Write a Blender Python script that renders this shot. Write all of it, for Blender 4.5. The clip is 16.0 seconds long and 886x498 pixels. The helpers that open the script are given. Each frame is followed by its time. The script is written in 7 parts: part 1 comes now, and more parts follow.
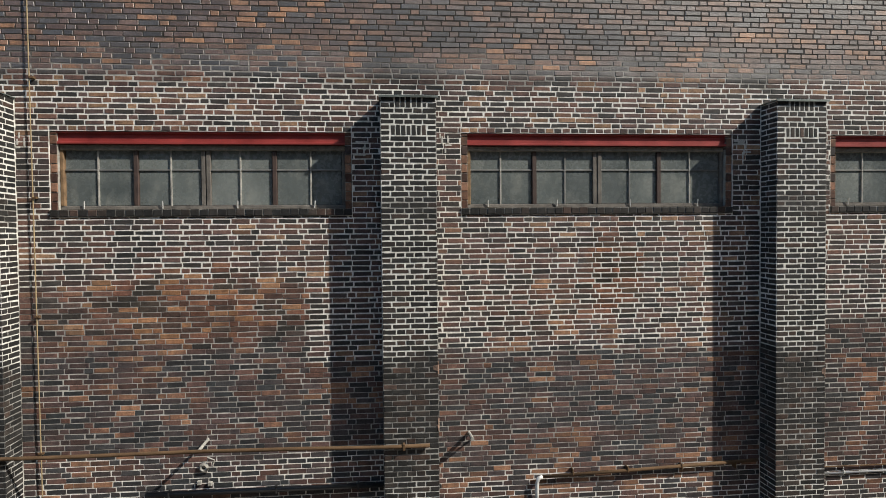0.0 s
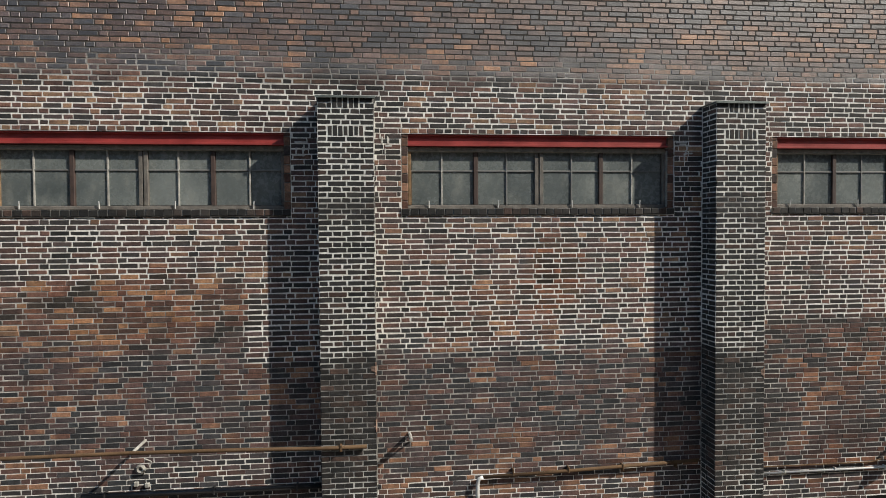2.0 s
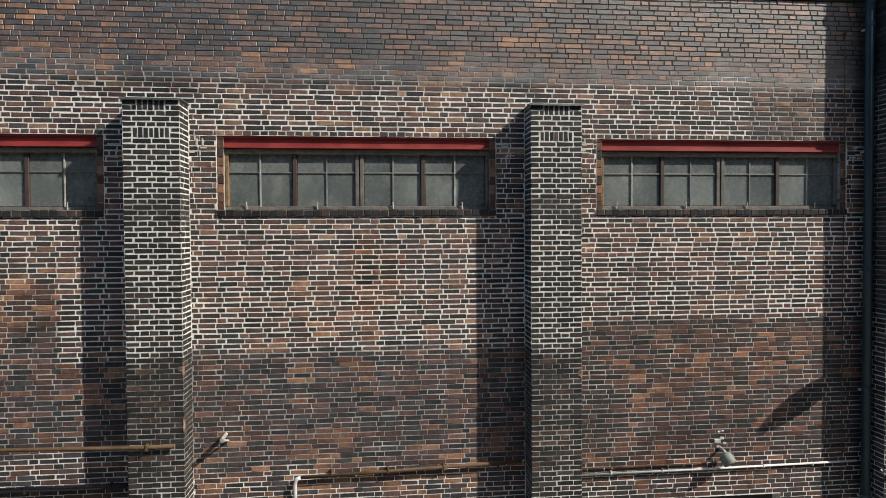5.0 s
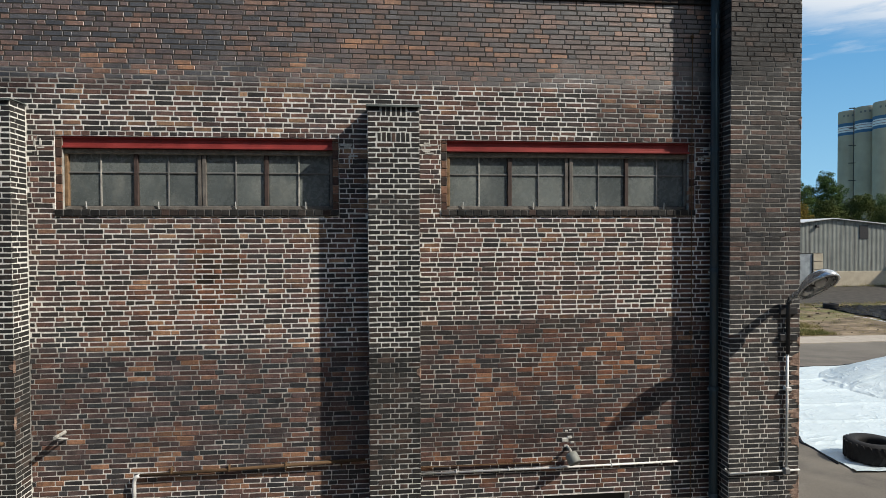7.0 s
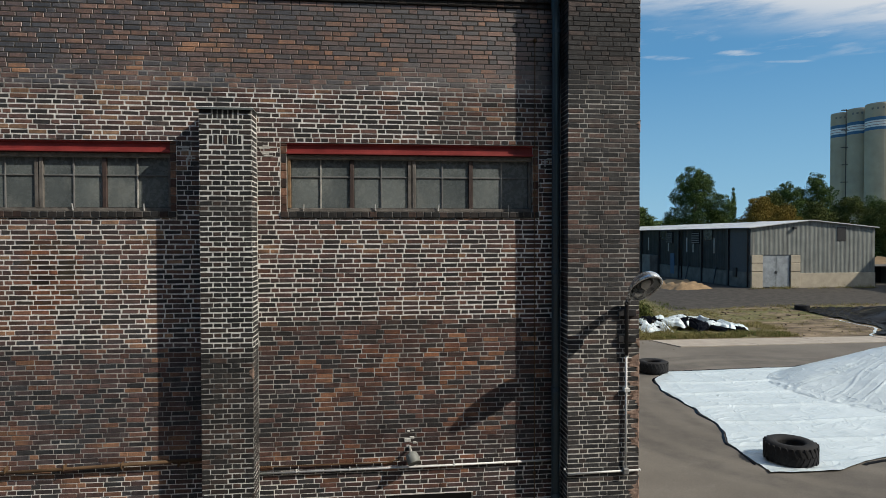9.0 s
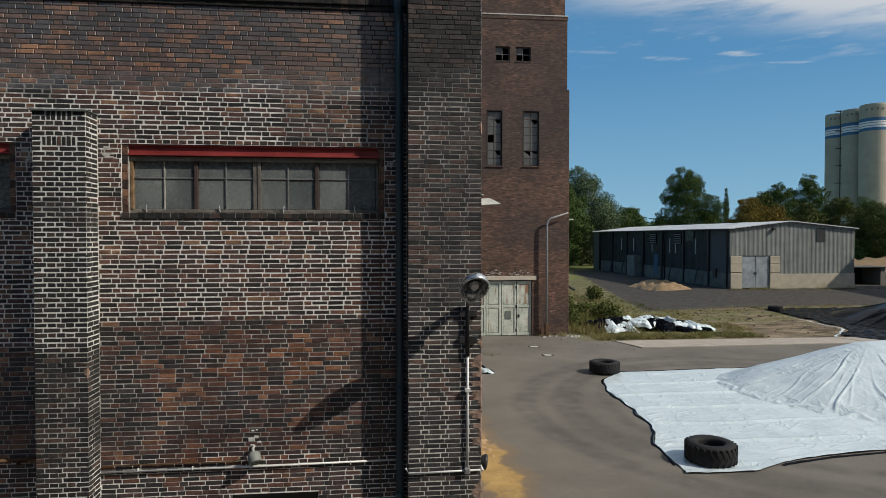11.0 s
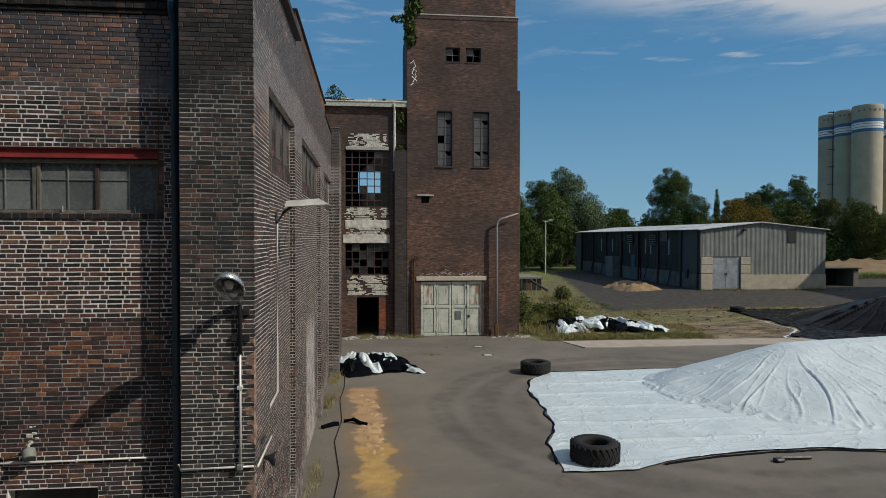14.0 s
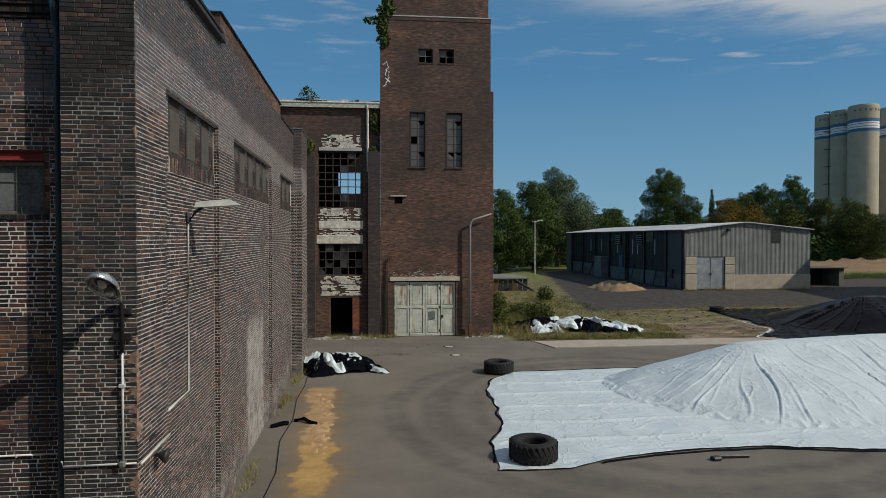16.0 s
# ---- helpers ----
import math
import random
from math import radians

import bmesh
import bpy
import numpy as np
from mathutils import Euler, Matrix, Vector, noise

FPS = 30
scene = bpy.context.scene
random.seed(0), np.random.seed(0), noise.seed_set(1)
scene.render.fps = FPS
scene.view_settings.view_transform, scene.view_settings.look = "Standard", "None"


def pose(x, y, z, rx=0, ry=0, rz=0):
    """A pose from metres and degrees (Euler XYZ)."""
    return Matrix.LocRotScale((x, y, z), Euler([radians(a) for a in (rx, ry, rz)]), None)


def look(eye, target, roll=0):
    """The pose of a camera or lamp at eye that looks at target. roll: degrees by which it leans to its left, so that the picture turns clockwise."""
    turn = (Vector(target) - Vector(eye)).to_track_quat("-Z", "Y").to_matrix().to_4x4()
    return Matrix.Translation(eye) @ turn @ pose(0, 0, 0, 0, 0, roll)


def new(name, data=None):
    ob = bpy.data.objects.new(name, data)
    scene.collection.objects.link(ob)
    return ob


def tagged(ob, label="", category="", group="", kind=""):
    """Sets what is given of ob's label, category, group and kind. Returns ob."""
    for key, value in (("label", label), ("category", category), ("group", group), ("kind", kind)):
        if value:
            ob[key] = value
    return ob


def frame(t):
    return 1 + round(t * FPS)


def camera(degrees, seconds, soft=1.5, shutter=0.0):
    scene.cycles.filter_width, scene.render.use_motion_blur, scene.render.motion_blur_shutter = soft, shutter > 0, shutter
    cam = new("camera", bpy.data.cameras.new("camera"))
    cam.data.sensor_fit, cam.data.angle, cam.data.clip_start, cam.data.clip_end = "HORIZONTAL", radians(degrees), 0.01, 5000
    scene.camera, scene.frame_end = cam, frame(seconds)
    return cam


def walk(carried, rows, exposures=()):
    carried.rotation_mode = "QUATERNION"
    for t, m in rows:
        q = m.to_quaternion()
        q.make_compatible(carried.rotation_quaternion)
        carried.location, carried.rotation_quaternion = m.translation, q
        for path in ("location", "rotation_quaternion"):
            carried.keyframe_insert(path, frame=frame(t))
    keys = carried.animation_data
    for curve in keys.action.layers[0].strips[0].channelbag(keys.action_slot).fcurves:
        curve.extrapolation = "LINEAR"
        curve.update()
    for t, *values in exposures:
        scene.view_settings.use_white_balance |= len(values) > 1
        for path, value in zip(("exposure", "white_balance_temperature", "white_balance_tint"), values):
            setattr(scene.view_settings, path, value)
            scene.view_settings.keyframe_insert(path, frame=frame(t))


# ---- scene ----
cam = camera(70.0, 16.0, soft=0.5)
PATH = [
    (0, (0.102, -8.708, 6.945), (0.284, -6.716, 6.895), -0.50),
    (0.5, (0.195, -8.709, 6.950), (0.382, -6.718, 6.898), -0.50),
    (1, (0.351, -8.703, 6.936), (0.548, -6.713, 6.887), -0.40),
    (1.5, (0.584, -8.738, 6.959), (0.778, -6.748, 6.907), -0.40),
    (2, (0.839, -8.770, 6.976), (1.041, -6.781, 6.920), -0.40),
    (2.5, (1.228, -8.831, 6.941), (1.412, -6.840, 6.895), -0.50),
    (3, (1.588, -8.865, 6.933), (1.778, -6.874, 6.886), -0.40),
    (5.5, (3.978, -9.147, 6.945), (4.174, -7.157, 6.897), -0.30),
    (6, (4.538, -9.218, 6.936), (4.737, -7.228, 6.888), -0.30),
    (6.5, (5.081, -9.287, 6.915), (5.280, -7.298, 6.872), -0.30),
    (7, (5.674, -9.368, 6.905), (5.874, -7.378, 6.863), -0.20),
    (7.5, (6.251, -9.440, 6.909), (6.447, -7.451, 6.865), -0.20),
    (8, (6.840, -9.523, 6.902), (7.044, -7.534, 6.861), -0.20),
    (8.5, (7.418, -9.598, 6.915), (7.623, -7.609, 6.873), -0.10),
    (9, (8.043, -9.688, 6.911), (8.247, -7.699, 6.872), -0.10),
    (9.5, (8.617, -9.758, 6.921), (8.821, -7.769, 6.881), -0.10),
    (12, (11.640, -10.150, 6.931), (11.843, -8.161, 6.893), 0.10),
    (12.5, (12.214, -10.221, 6.938), (12.416, -8.231, 6.899), 0.10),
    (13, (12.829, -10.331, 6.933), (13.029, -8.341, 6.894), 0.10),
    (13.5, (13.389, -10.420, 6.925), (13.588, -8.430, 6.888), 0.10),
    (14, (13.960, -10.502, 6.921), (14.160, -8.513, 6.884), 0.10),
    (14.5, (14.506, -10.605, 6.923), (14.704, -8.615, 6.886), 0.10),
    (15, (15.048, -10.695, 6.910), (15.246, -8.705, 6.874), 0.00),
    (15.5, (15.474, -10.757, 6.911), (15.672, -8.768, 6.875), -0.00),
    (16, (15.865, -10.837, 6.910), (16.062, -8.847, 6.875), -0.00),
]
EXPOSURES = ((0.0, 0.16), (3.0, 0.18), (5.5, 0.28), (7.0, 0.1), (9.0, -0.2), (12.5, -0.46), (16.0, -0.68))
walk(cam, [(t, look(eye, target, roll)) for t, eye, target, roll in PATH], EXPOSURES)

# ---- light ----
SUN_TO = Vector((1.91, -1.0, 1.8)).normalized()
world = bpy.data.worlds.new("sky")
scene.world = world
world.use_nodes = True
wt = world.node_tree
wt.nodes.clear()


def wnode(kind, **props):
    n = wt.nodes.new(kind)
    for k, v in props.items():
        setattr(n, k, v)
    return n


sky = wnode("ShaderNodeTexSky", sky_type="NISHITA", sun_disc=False)
sky.sun_elevation = math.asin(SUN_TO.z)
sky.sun_rotation = math.atan2(SUN_TO.x, SUN_TO.y)
sky.altitude, sky.air_density, sky.dust_density, sky.ozone_density = 200, 1.0, 0.1, 3.0
coord = wnode("ShaderNodeTexCoord")
high = wnode("ShaderNodeSeparateXYZ")
wt.links.new(coord.outputs["Generated"], high.inputs["Vector"])


def wsum(op, a, b):
    """Arithmetic on two sockets or numbers of the sky's tree."""
    n = wnode("ShaderNodeMath", operation=op)
    for socket, v in zip(n.inputs, (a, b)):
        if isinstance(v, (int, float)):
            socket.default_value = v
        else:
            wt.links.new(v, socket)
    return n.outputs[0]


def wramp(v, lo, hi):
    n = wnode("ShaderNodeMapRange", interpolation_type="SMOOTHSTEP")
    n.inputs["From Min"].default_value, n.inputs["From Max"].default_value = lo, hi
    wt.links.new(v, n.inputs["Value"])
    return n.outputs["Result"]


def wnoise(scale, stretch, detail=8, rough=0.6):
    m, n = wnode("ShaderNodeMapping"), wnode("ShaderNodeTexNoise")
    m.inputs["Scale"].default_value = stretch
    n.inputs["Scale"].default_value, n.inputs["Detail"].default_value, n.inputs["Roughness"].default_value = scale, detail, rough
    wt.links.new(coord.outputs["Generated"], m.inputs["Vector"])
    wt.links.new(m.outputs["Vector"], n.inputs["Vector"])
    return n.outputs["Fac"]


# the sky over the yard: how far to the east, and how high
ahead = wsum("MAXIMUM", wsum("ADD", wsum("MULTIPLY", high.outputs["X"], 0.0985), wsum("MULTIPLY", high.outputs["Y"], 0.995)), 0.02)
east = wsum("DIVIDE", wsum("SUBTRACT", wsum("MULTIPLY", high.outputs["X"], 0.995), wsum("MULTIPLY", high.outputs["Y"], 0.0985)), ahead)
lift = wsum("DIVIDE", high.outputs["Z"], ahead)
wispy, fibre = wnoise(1.5, (3.0, 3.0, 20.0)), wnoise(2.2, (5.0, 5.0, 34.0))
# a bank of thin cloud high over the silos, thickest at its upper edge
bank = wsum("MULTIPLY", wramp(wsum("ADD", lift, wsum("MULTIPLY", east, 0.085)), 0.345, 0.43), wramp(east, -0.05, 0.42))
bank = wsum("MULTIPLY", bank, wramp(wsum("ADD", wispy, wsum("MULTIPLY", bank, 0.16)), 0.4, 0.68))
# faint fibres around it, and a veil over the hall
veil = wsum("MULTIPLY", wsum("MULTIPLY", wramp(lift, 0.24, 0.33), wramp(fibre, 0.52, 0.78)), 0.42)
clouds = wsum("MAXIMUM", bank, veil)
# two small bright streaks
for e0, l0, wide, tall in ((0.354, 0.281, 0.058, 0.0058), (0.468, 0.288, 0.05, 0.0055), (0.25, 0.29, 0.04, 0.004), (0.55, 0.275, 0.05, 0.003)):
    du, dv = wsum("DIVIDE", wsum("SUBTRACT", east, e0), wide), wsum("DIVIDE", wsum("SUBTRACT", lift, l0), tall)
    near = wsum("SUBTRACT", 1.0, wsum("ADD", wsum("MULTIPLY", du, du), wsum("MULTIPLY", dv, dv)))
    puff = wsum("MULTIPLY", wramp(wsum("ADD", near, wsum("MULTIPLY", wsum("SUBTRACT", fibre, 0.54), 4.6)), 0.0, 1.3), 0.62 if tall > 0.005 else 0.3)
    clouds = wsum("MAXIMUM", clouds, puff)
blend = wnode("ShaderNodeMixRGB")
air = wnode("ShaderNodeValToRGB")
for e, (pos, c) in zip((air.color_ramp.elements[0], air.color_ramp.elements.new(0.25), air.color_ramp.elements[-1]), ((0.0, (0.26, 0.52, 0.72)), (0.25, (0.10, 0.31, 0.57)), (0.7, (0.09, 0.2, 0.4)))):
    e.position, e.color = pos, (*c, 1)
gain = wnode("ShaderNodeMixRGB", blend_type="MULTIPLY")
gain.inputs["Fac"].default_value, gain.inputs["Color2"].default_value = 1.0, (18.0, 18.0, 18.0, 1)
haze = wnode("ShaderNodeMixRGB")
haze.inputs["Fac"].default_value = 0.8
blend.inputs["Color2"].default_value = (10.5, 11.2, 12.0, 1)
back = wnode("ShaderNodeBackground")
back.inputs["Strength"].default_value = 0.07
out = wnode("ShaderNodeOutputWorld")
for a, b in ((clouds, blend.inputs["Fac"]), (sky.outputs["Color"], haze.inputs["Color1"]), (high.outputs["Z"], air.inputs["Fac"]), (air.outputs["Color"], gain.inputs["Color1"]),
             (gain.outputs["Color"], haze.inputs["Color2"]), (haze.outputs["Color"], blend.inputs["Color1"]),
             (blend.outputs["Color"], back.inputs["Color"]), (back.outputs["Background"], out.inputs["Surface"])):
    wt.links.new(a, b)
sun = new("sun", bpy.data.lights.new("sun", "SUN"))
sun.data.energy, sun.data.angle, sun.data.color = 5.0, radians(0.55), (1.0, 0.93, 0.82)
sun.matrix_world = look(SUN_TO * 50, (0, 0, 0))


# ---- materials ----
class Mat:
    """A small builder for a node material."""

    def __init__(self, name, rough=0.8, metal=0.0):
        self.m = bpy.data.materials.new(name)
        self.m.use_nodes = True
        self.t = self.m.node_tree
        self.b = self.t.nodes["Principled BSDF"]
        self.b.inputs["Roughness"].default_value = rough
        self.b.inputs["Metallic"].default_value = metal
        self.pos = self.n("ShaderNodeNewGeometry").outputs["Position"]

    def n(self, kind, **props):
        node = self.t.nodes.new(kind)
        for k, v in props.items():
            setattr(node, k, v)
        return node

    def dull(self, level=0.2):
        self.b.inputs["Specular IOR Level"].default_value = level

    def put(self, socket, v):
        if isinstance(v, bpy.types.NodeSocket):
            self.t.links.new(v, socket)
        elif isinstance(v, (tuple, list)) and len(v) == 3 and socket.type == "RGBA":
            socket.default_value = (*v, 1)
        else:
            socket.default_value = v

    def math(self, op, a, b=0.0, clamp=False):
        node = self.n("ShaderNodeMath", operation=op, use_clamp=clamp)
        self.put(node.inputs[0], a)
        self.put(node.inputs[1], b)
        return node.outputs[0]

    def noise(self, scale, detail=4, rough=0.55, vec=None, stretch=None):
        node = self.n("ShaderNodeTexNoise")
        v = vec or self.pos
        if stretch:
            mp = self.n("ShaderNodeMapping")
            mp.inputs["Scale"].default_value = stretch
            self.put(mp.inputs["Vector"], v)
            v = mp.outputs["Vector"]
        self.put(node.inputs["Vector"], v)
        node.inputs["Scale"].default_value, node.inputs["Detail"].default_value, node.inputs["Roughness"].default_value = scale, detail, rough
        return node.outputs["Fac"]

    def ramp(self, fac, stops, mode="LINEAR"):
        node = self.n("ShaderNodeValToRGB")
        node.color_ramp.interpolation = mode
        els = node.color_ramp.elements
        while len(els) < len(stops):
            els.new(0.5)
        for e, (p, c) in zip(els, stops):
            e.position = p
            e.color = (*c, 1) if isinstance(c, tuple) else (c, c, c, 1)
        self.put(node.inputs["Fac"], fac)
        return node.outputs["Color"]

    def mix(self, fac, a, b, kind="MIX"):
        node = self.n("ShaderNodeMixRGB", blend_type=kind)
        self.put(node.inputs["Fac"], fac)
        self.put(node.inputs["Color1"], a)
        self.put(node.inputs["Color2"], b)
        return node.outputs["Color"]

    def xyz(self, vec=None):
        node = self.n("ShaderNodeSeparateXYZ")
        self.put(node.inputs[0], vec or self.pos)
        return node.outputs

    def step(self, v, at, width):
        """0 below at, 1 above it, over width."""
        return self.math("ADD", self.math("DIVIDE", self.math("SUBTRACT", v, at), width), 0.5, True)

    def bump(self, height, strength=0.3, dist=0.01):
        node = self.n("ShaderNodeBump")
        node.inputs["Strength"].default_value, node.inputs["Distance"].default_value = strength, dist
        self.put(node.inputs["Height"], height)
        self.put(self.b.inputs["Normal"], node.outputs["Normal"])

    def done(self, color=None, rough=None):
        if color is not None:
            self.put(self.b.inputs["Base Color"], color)
        if rough is not None:
            self.put(self.b.inputs["Roughness"], rough)
        return self.m


def plain(name, color, rough=0.7, metal=0.0, spread=0.25, scale=6.0, bump=0.15, fine=60.0):
    """A surface of one colour with blotches and fine grain."""
    k = Mat(name, rough, metal)
    if rough > 0.75:
        k.dull(0.2)
    blot, grain = k.noise(scale), k.noise(fine, 3)
    both = k.math("ADD", k.math("MULTIPLY", blot, 0.7), k.math("MULTIPLY", grain, 0.3))
    lo, hi = tuple(c * (1 - spread) for c in color), tuple(min(1, c * (1 + spread)) for c in color)
    k.bump(grain, bump)
    return k.done(k.ramp(both, [(0.3, lo), (0.7, hi)]), k.ramp(blot, [(0.3, max(0.05, rough - 0.1)), (0.7, min(1, rough + 0.1))]))


def brick_material(name, source, palette, top=None, lime=False, low=None):
    """Fired brick: a colour for each piece, blotches over many pieces, soot and grain. top: palette above 9.1 m, with a glaze; low: palette below 5.4 m."""
    k = Mat(name, 0.72)
    k.dull(0.26)
    rnd = k.n("ShaderNodeNewGeometry").outputs["Random Per Island"] if source == "island" else k.n("ShaderNodeObjectInfo").outputs["Random"]
    patch, runs = k.noise(0.5, 3, 0.6, stretch=(1.0, 1.0, 1.5)), k.noise(1.9, 2, 0.5, stretch=(0.6, 0.6, 1.6))
    lean = k.math("ADD", k.math("MULTIPLY", k.math("SUBTRACT", patch, 0.5), 1.5), k.math("MULTIPLY", k.math("SUBTRACT", runs, 0.5), 0.5))
    pick = k.math("ADD", rnd, lean, True)
    col = k.ramp(pick, palette)
    z = k.xyz()["Z"]
    if low:
        edge = k.math("ADD", z, k.math("MULTIPLY", k.math("SUBTRACT", k.noise(0.6, 3), 0.5), 2.0))
        col = k.mix(k.step(edge, 5.4, 0.5), k.ramp(pick, low), col)
    if top:
        col = k.mix(k.step(z, 9.12, 0.1), col, k.ramp(pick, top))
        # past x = 6.1 a darker tint is multiplied into the brick colours
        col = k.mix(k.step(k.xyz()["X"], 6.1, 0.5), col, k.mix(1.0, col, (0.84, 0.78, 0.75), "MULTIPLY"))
        k.b.inputs["IOR"].default_value = 1.75
        k.put(k.b.inputs["Specular IOR Level"], k.ramp(k.step(z, 9.12, 0.1), [(0.0, 0.18), (1.0, 0.85)]))
    if low:
        q = k.xyz()
        frayed = k.math("MULTIPLY", k.math("SUBTRACT", k.noise(2.4, 5, 0.7), 0.5), 2.2)
        for x, h, wide, tall, tint, much in STAINS:
            dx, dz = k.math("DIVIDE", k.math("SUBTRACT", q["X"], x), wide), k.math("DIVIDE", k.math("SUBTRACT", q["Z"], h), tall)
            far = k.math("ADD", k.math("ADD", k.math("MULTIPLY", dx, dx), k.math("MULTIPLY", dz, dz)), frayed)
            on = k.math("MULTIPLY", k.step(k.math("MULTIPLY", far, -1.0), -0.9, 0.7), much)
            col = k.mix(on, col, k.mix(1.0, col, tint, "MULTIPLY"))
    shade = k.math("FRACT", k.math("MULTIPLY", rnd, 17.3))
    col = k.mix(1.0, col, k.ramp(shade, [(0.0, 0.66), (0.6, 1.0), (1.0, 1.32)]), "MULTIPLY")
    grain = k.noise(45, 5, 0.65)
    col = k.mix(0.9, col, k.ramp(grain, [(0.3, 0.62), (0.7, 1.33)]), "MULTIPLY")
    cloud = k.noise(11, 4, 0.6)
    col = k.mix(0.85, col, k.ramp(cloud, [(0.32, (0.6, 0.59, 0.6)), (0.68, (1.34, 1.28, 1.2))]), "MULTIPLY")
    soot = k.noise(2.2, 5, 0.6)
    col = k.mix(k.ramp(soot, [(0.48, 0.0), (0.72, 0.5)]), col, (0.038, 0.036, 0.036))
    if lime:
        q = k.xyz()
        on = k.math("MULTIPLY", k.math("MULTIPLY", k.step(q["Y"], 9.5, 0.5), k.step(k.math("MULTIPLY", q["Y"], -1.0), -12.6, 0.3)), k.step(k.math("MULTIPLY", k.math("ADD", q["Z"], k.math("MULTIPLY", k.noise(1.1, 3), 1.2)), -1.0), -4.6, 0.7))
        col = k.mix(k.math("MULTIPLY", on, k.ramp(k.noise(2.5, 6, 0.7), [(0.35, 0.1), (0.6, 0.75)])), col, (0.4, 0.385, 0.36))
        low_on = k.step(k.math("MULTIPLY", k.math("ADD", q["Z"], k.math("MULTIPLY", k.noise(0.8, 4), 2.0)), -1.0), -1.9, 0.6)
        col = k.mix(k.math("MULTIPLY", low_on, k.ramp(k.noise(2.5, 6, 0.7), [(0.4, 0.0), (0.6, 0.6)])), col, (0.33, 0.31, 0.29))
    # lime bloom and mortar smeared over the faces
    scum = k.noise(7, 6, 0.7)
    col = k.mix(k.ramp(scum, [(0.62, 0.0), (0.86, 0.32)]), col, (0.3, 0.28, 0.26))
    k.bump(k.math("ADD", grain, k.math("MULTIPLY", cloud, 0.7)), 0.5, 0.007)
    gloss = k.ramp(k.noise(9), [(0.3, 0.5), (0.7, 0.8)])
    if top:
        gloss = k.mix(k.step(z, 9.12, 0.1), gloss, k.ramp(k.noise(9), [(0.3, 0.42), (0.7, 0.56)]))
    return k.done(col, gloss)


def mortar_material(name, bands, dark=(0.035, 0.032, 0.03), white=(0.85, 0.83, 0.78), sooty=0.0):
    """Joints: fresh white in the bands, sooted elsewhere. A band is (x from, x to, low, high)."""
    k = Mat(name, 0.95)
    k.dull(0.1)
    p = k.xyz()
    wob = k.math("MULTIPLY", k.math("SUBTRACT", k.noise(0.9, 4, 0.6), 0.5), 0.9)
    z, mask = k.math("ADD", p["Z"], wob), None
    for x0, x1, lo, hi in bands:
        m = k.math("MULTIPLY", k.step(z, lo, 0.16), k.step(k.math("MULTIPLY", z, -1.0), -hi, 0.16))
        m = k.math("MULTIPLY", m, k.math("MULTIPLY", k.step(p["X"], x0, 0.15), k.step(k.math("MULTIPLY", p["X"], -1.0), -x1, 0.15)))
        mask = m if mask is None else k.math("MAXIMUM", mask, m)
    faint = k.ramp(k.noise(1.6, 5, 0.65), [(0.36, 0.14), (0.66, 0.75)])
    faint = k.math("MULTIPLY", faint, k.step(k.math("MULTIPLY", z, -1.0), -9.3, 0.5))
    mask = k.math("MAXIMUM", mask, faint) if mask is not None else faint
    mask = k.math("MAXIMUM", mask, k.math("MULTIPLY", k.step(k.math("MULTIPLY", z, -1.0), -9.3, 0.5), sooty))
    mask = k.math("MULTIPLY", mask, k.ramp(k.noise(14, 4, 0.7), [(0.3, 0.62), (0.6, 1.0)]))
    col = k.mix(mask, dark, white)
    k.bump(k.noise(90, 3), 0.3, 0.004)
    return k.done(col)


# rust-brown and sooty stains on the front: x, height, half width, half height, tint, strength
STAINS = ((-2.4, 6.0, 1.7, 0.55, (1.18, 0.96, 0.78), 0.8), (3.35, 6.35, 0.45, 0.6, (1.35, 0.95, 0.62), 0.9), (3.2, 6.4, 0.16, 0.22, (0.5, 0.42, 0.38), 0.9),
          (8.6, 5.1, 1.2, 0.5, (1.15, 0.96, 0.8), 0.7), (10.0, 6.35, 0.7, 0.22, (0.6, 0.52, 0.5), 0.8), (-0.6, 7.9, 0.5, 0.8, (0.55, 0.56, 0.6), 0.8), (2.3, 5.9, 1.1, 0.5, (1.15, 1.0, 0.85), 0.7),
          (0.2, 9.0, 1.0, 0.25, (0.5, 0.5, 0.5), 0.9), (5.6, 9.0, 0.7, 0.2, (0.55, 0.55, 0.56), 0.8), (8.6, 3.7, 1.5, 0.5, (0.8, 0.66, 0.62), 0.7))
WALL_PALETTE = [(0, (0.034, 0.035, 0.035)), (0.24, (0.056, 0.051, 0.05)), (0.44, (0.088, 0.063, 0.06)), (0.62, (0.12, 0.076, 0.069)), (0.8, (0.158, 0.089, 0.072)), (0.93, (0.2, 0.118, 0.08)), (1, (0.3, 0.19, 0.12))]
LOW_PALETTE = [(0, (0.036, 0.041, 0.046)), (0.28, (0.054, 0.054, 0.059)), (0.5, (0.08, 0.061, 0.063)), (0.72, (0.108, 0.067, 0.062)), (0.9, (0.15, 0.083, 0.065)), (1, (0.27, 0.15, 0.095))]
TOP_PALETTE = [(0, (0.064, 0.066, 0.073)), (0.22, (0.098, 0.093, 0.096)), (0.44, (0.14, 0.102, 0.094)), (0.68, (0.18, 0.112, 0.088)), (0.88, (0.235, 0.134, 0.09)), (1, (0.35, 0.185, 0.1))]
PIER_PALETTE = [(0, (0.0203, 0.0218, 0.0226)), (0.6, (0.0335, 0.0335, 0.0328)), (0.9, (0.0484, 0.039, 0.0351)), (1, (0.0702, 0.0468, 0.039))]
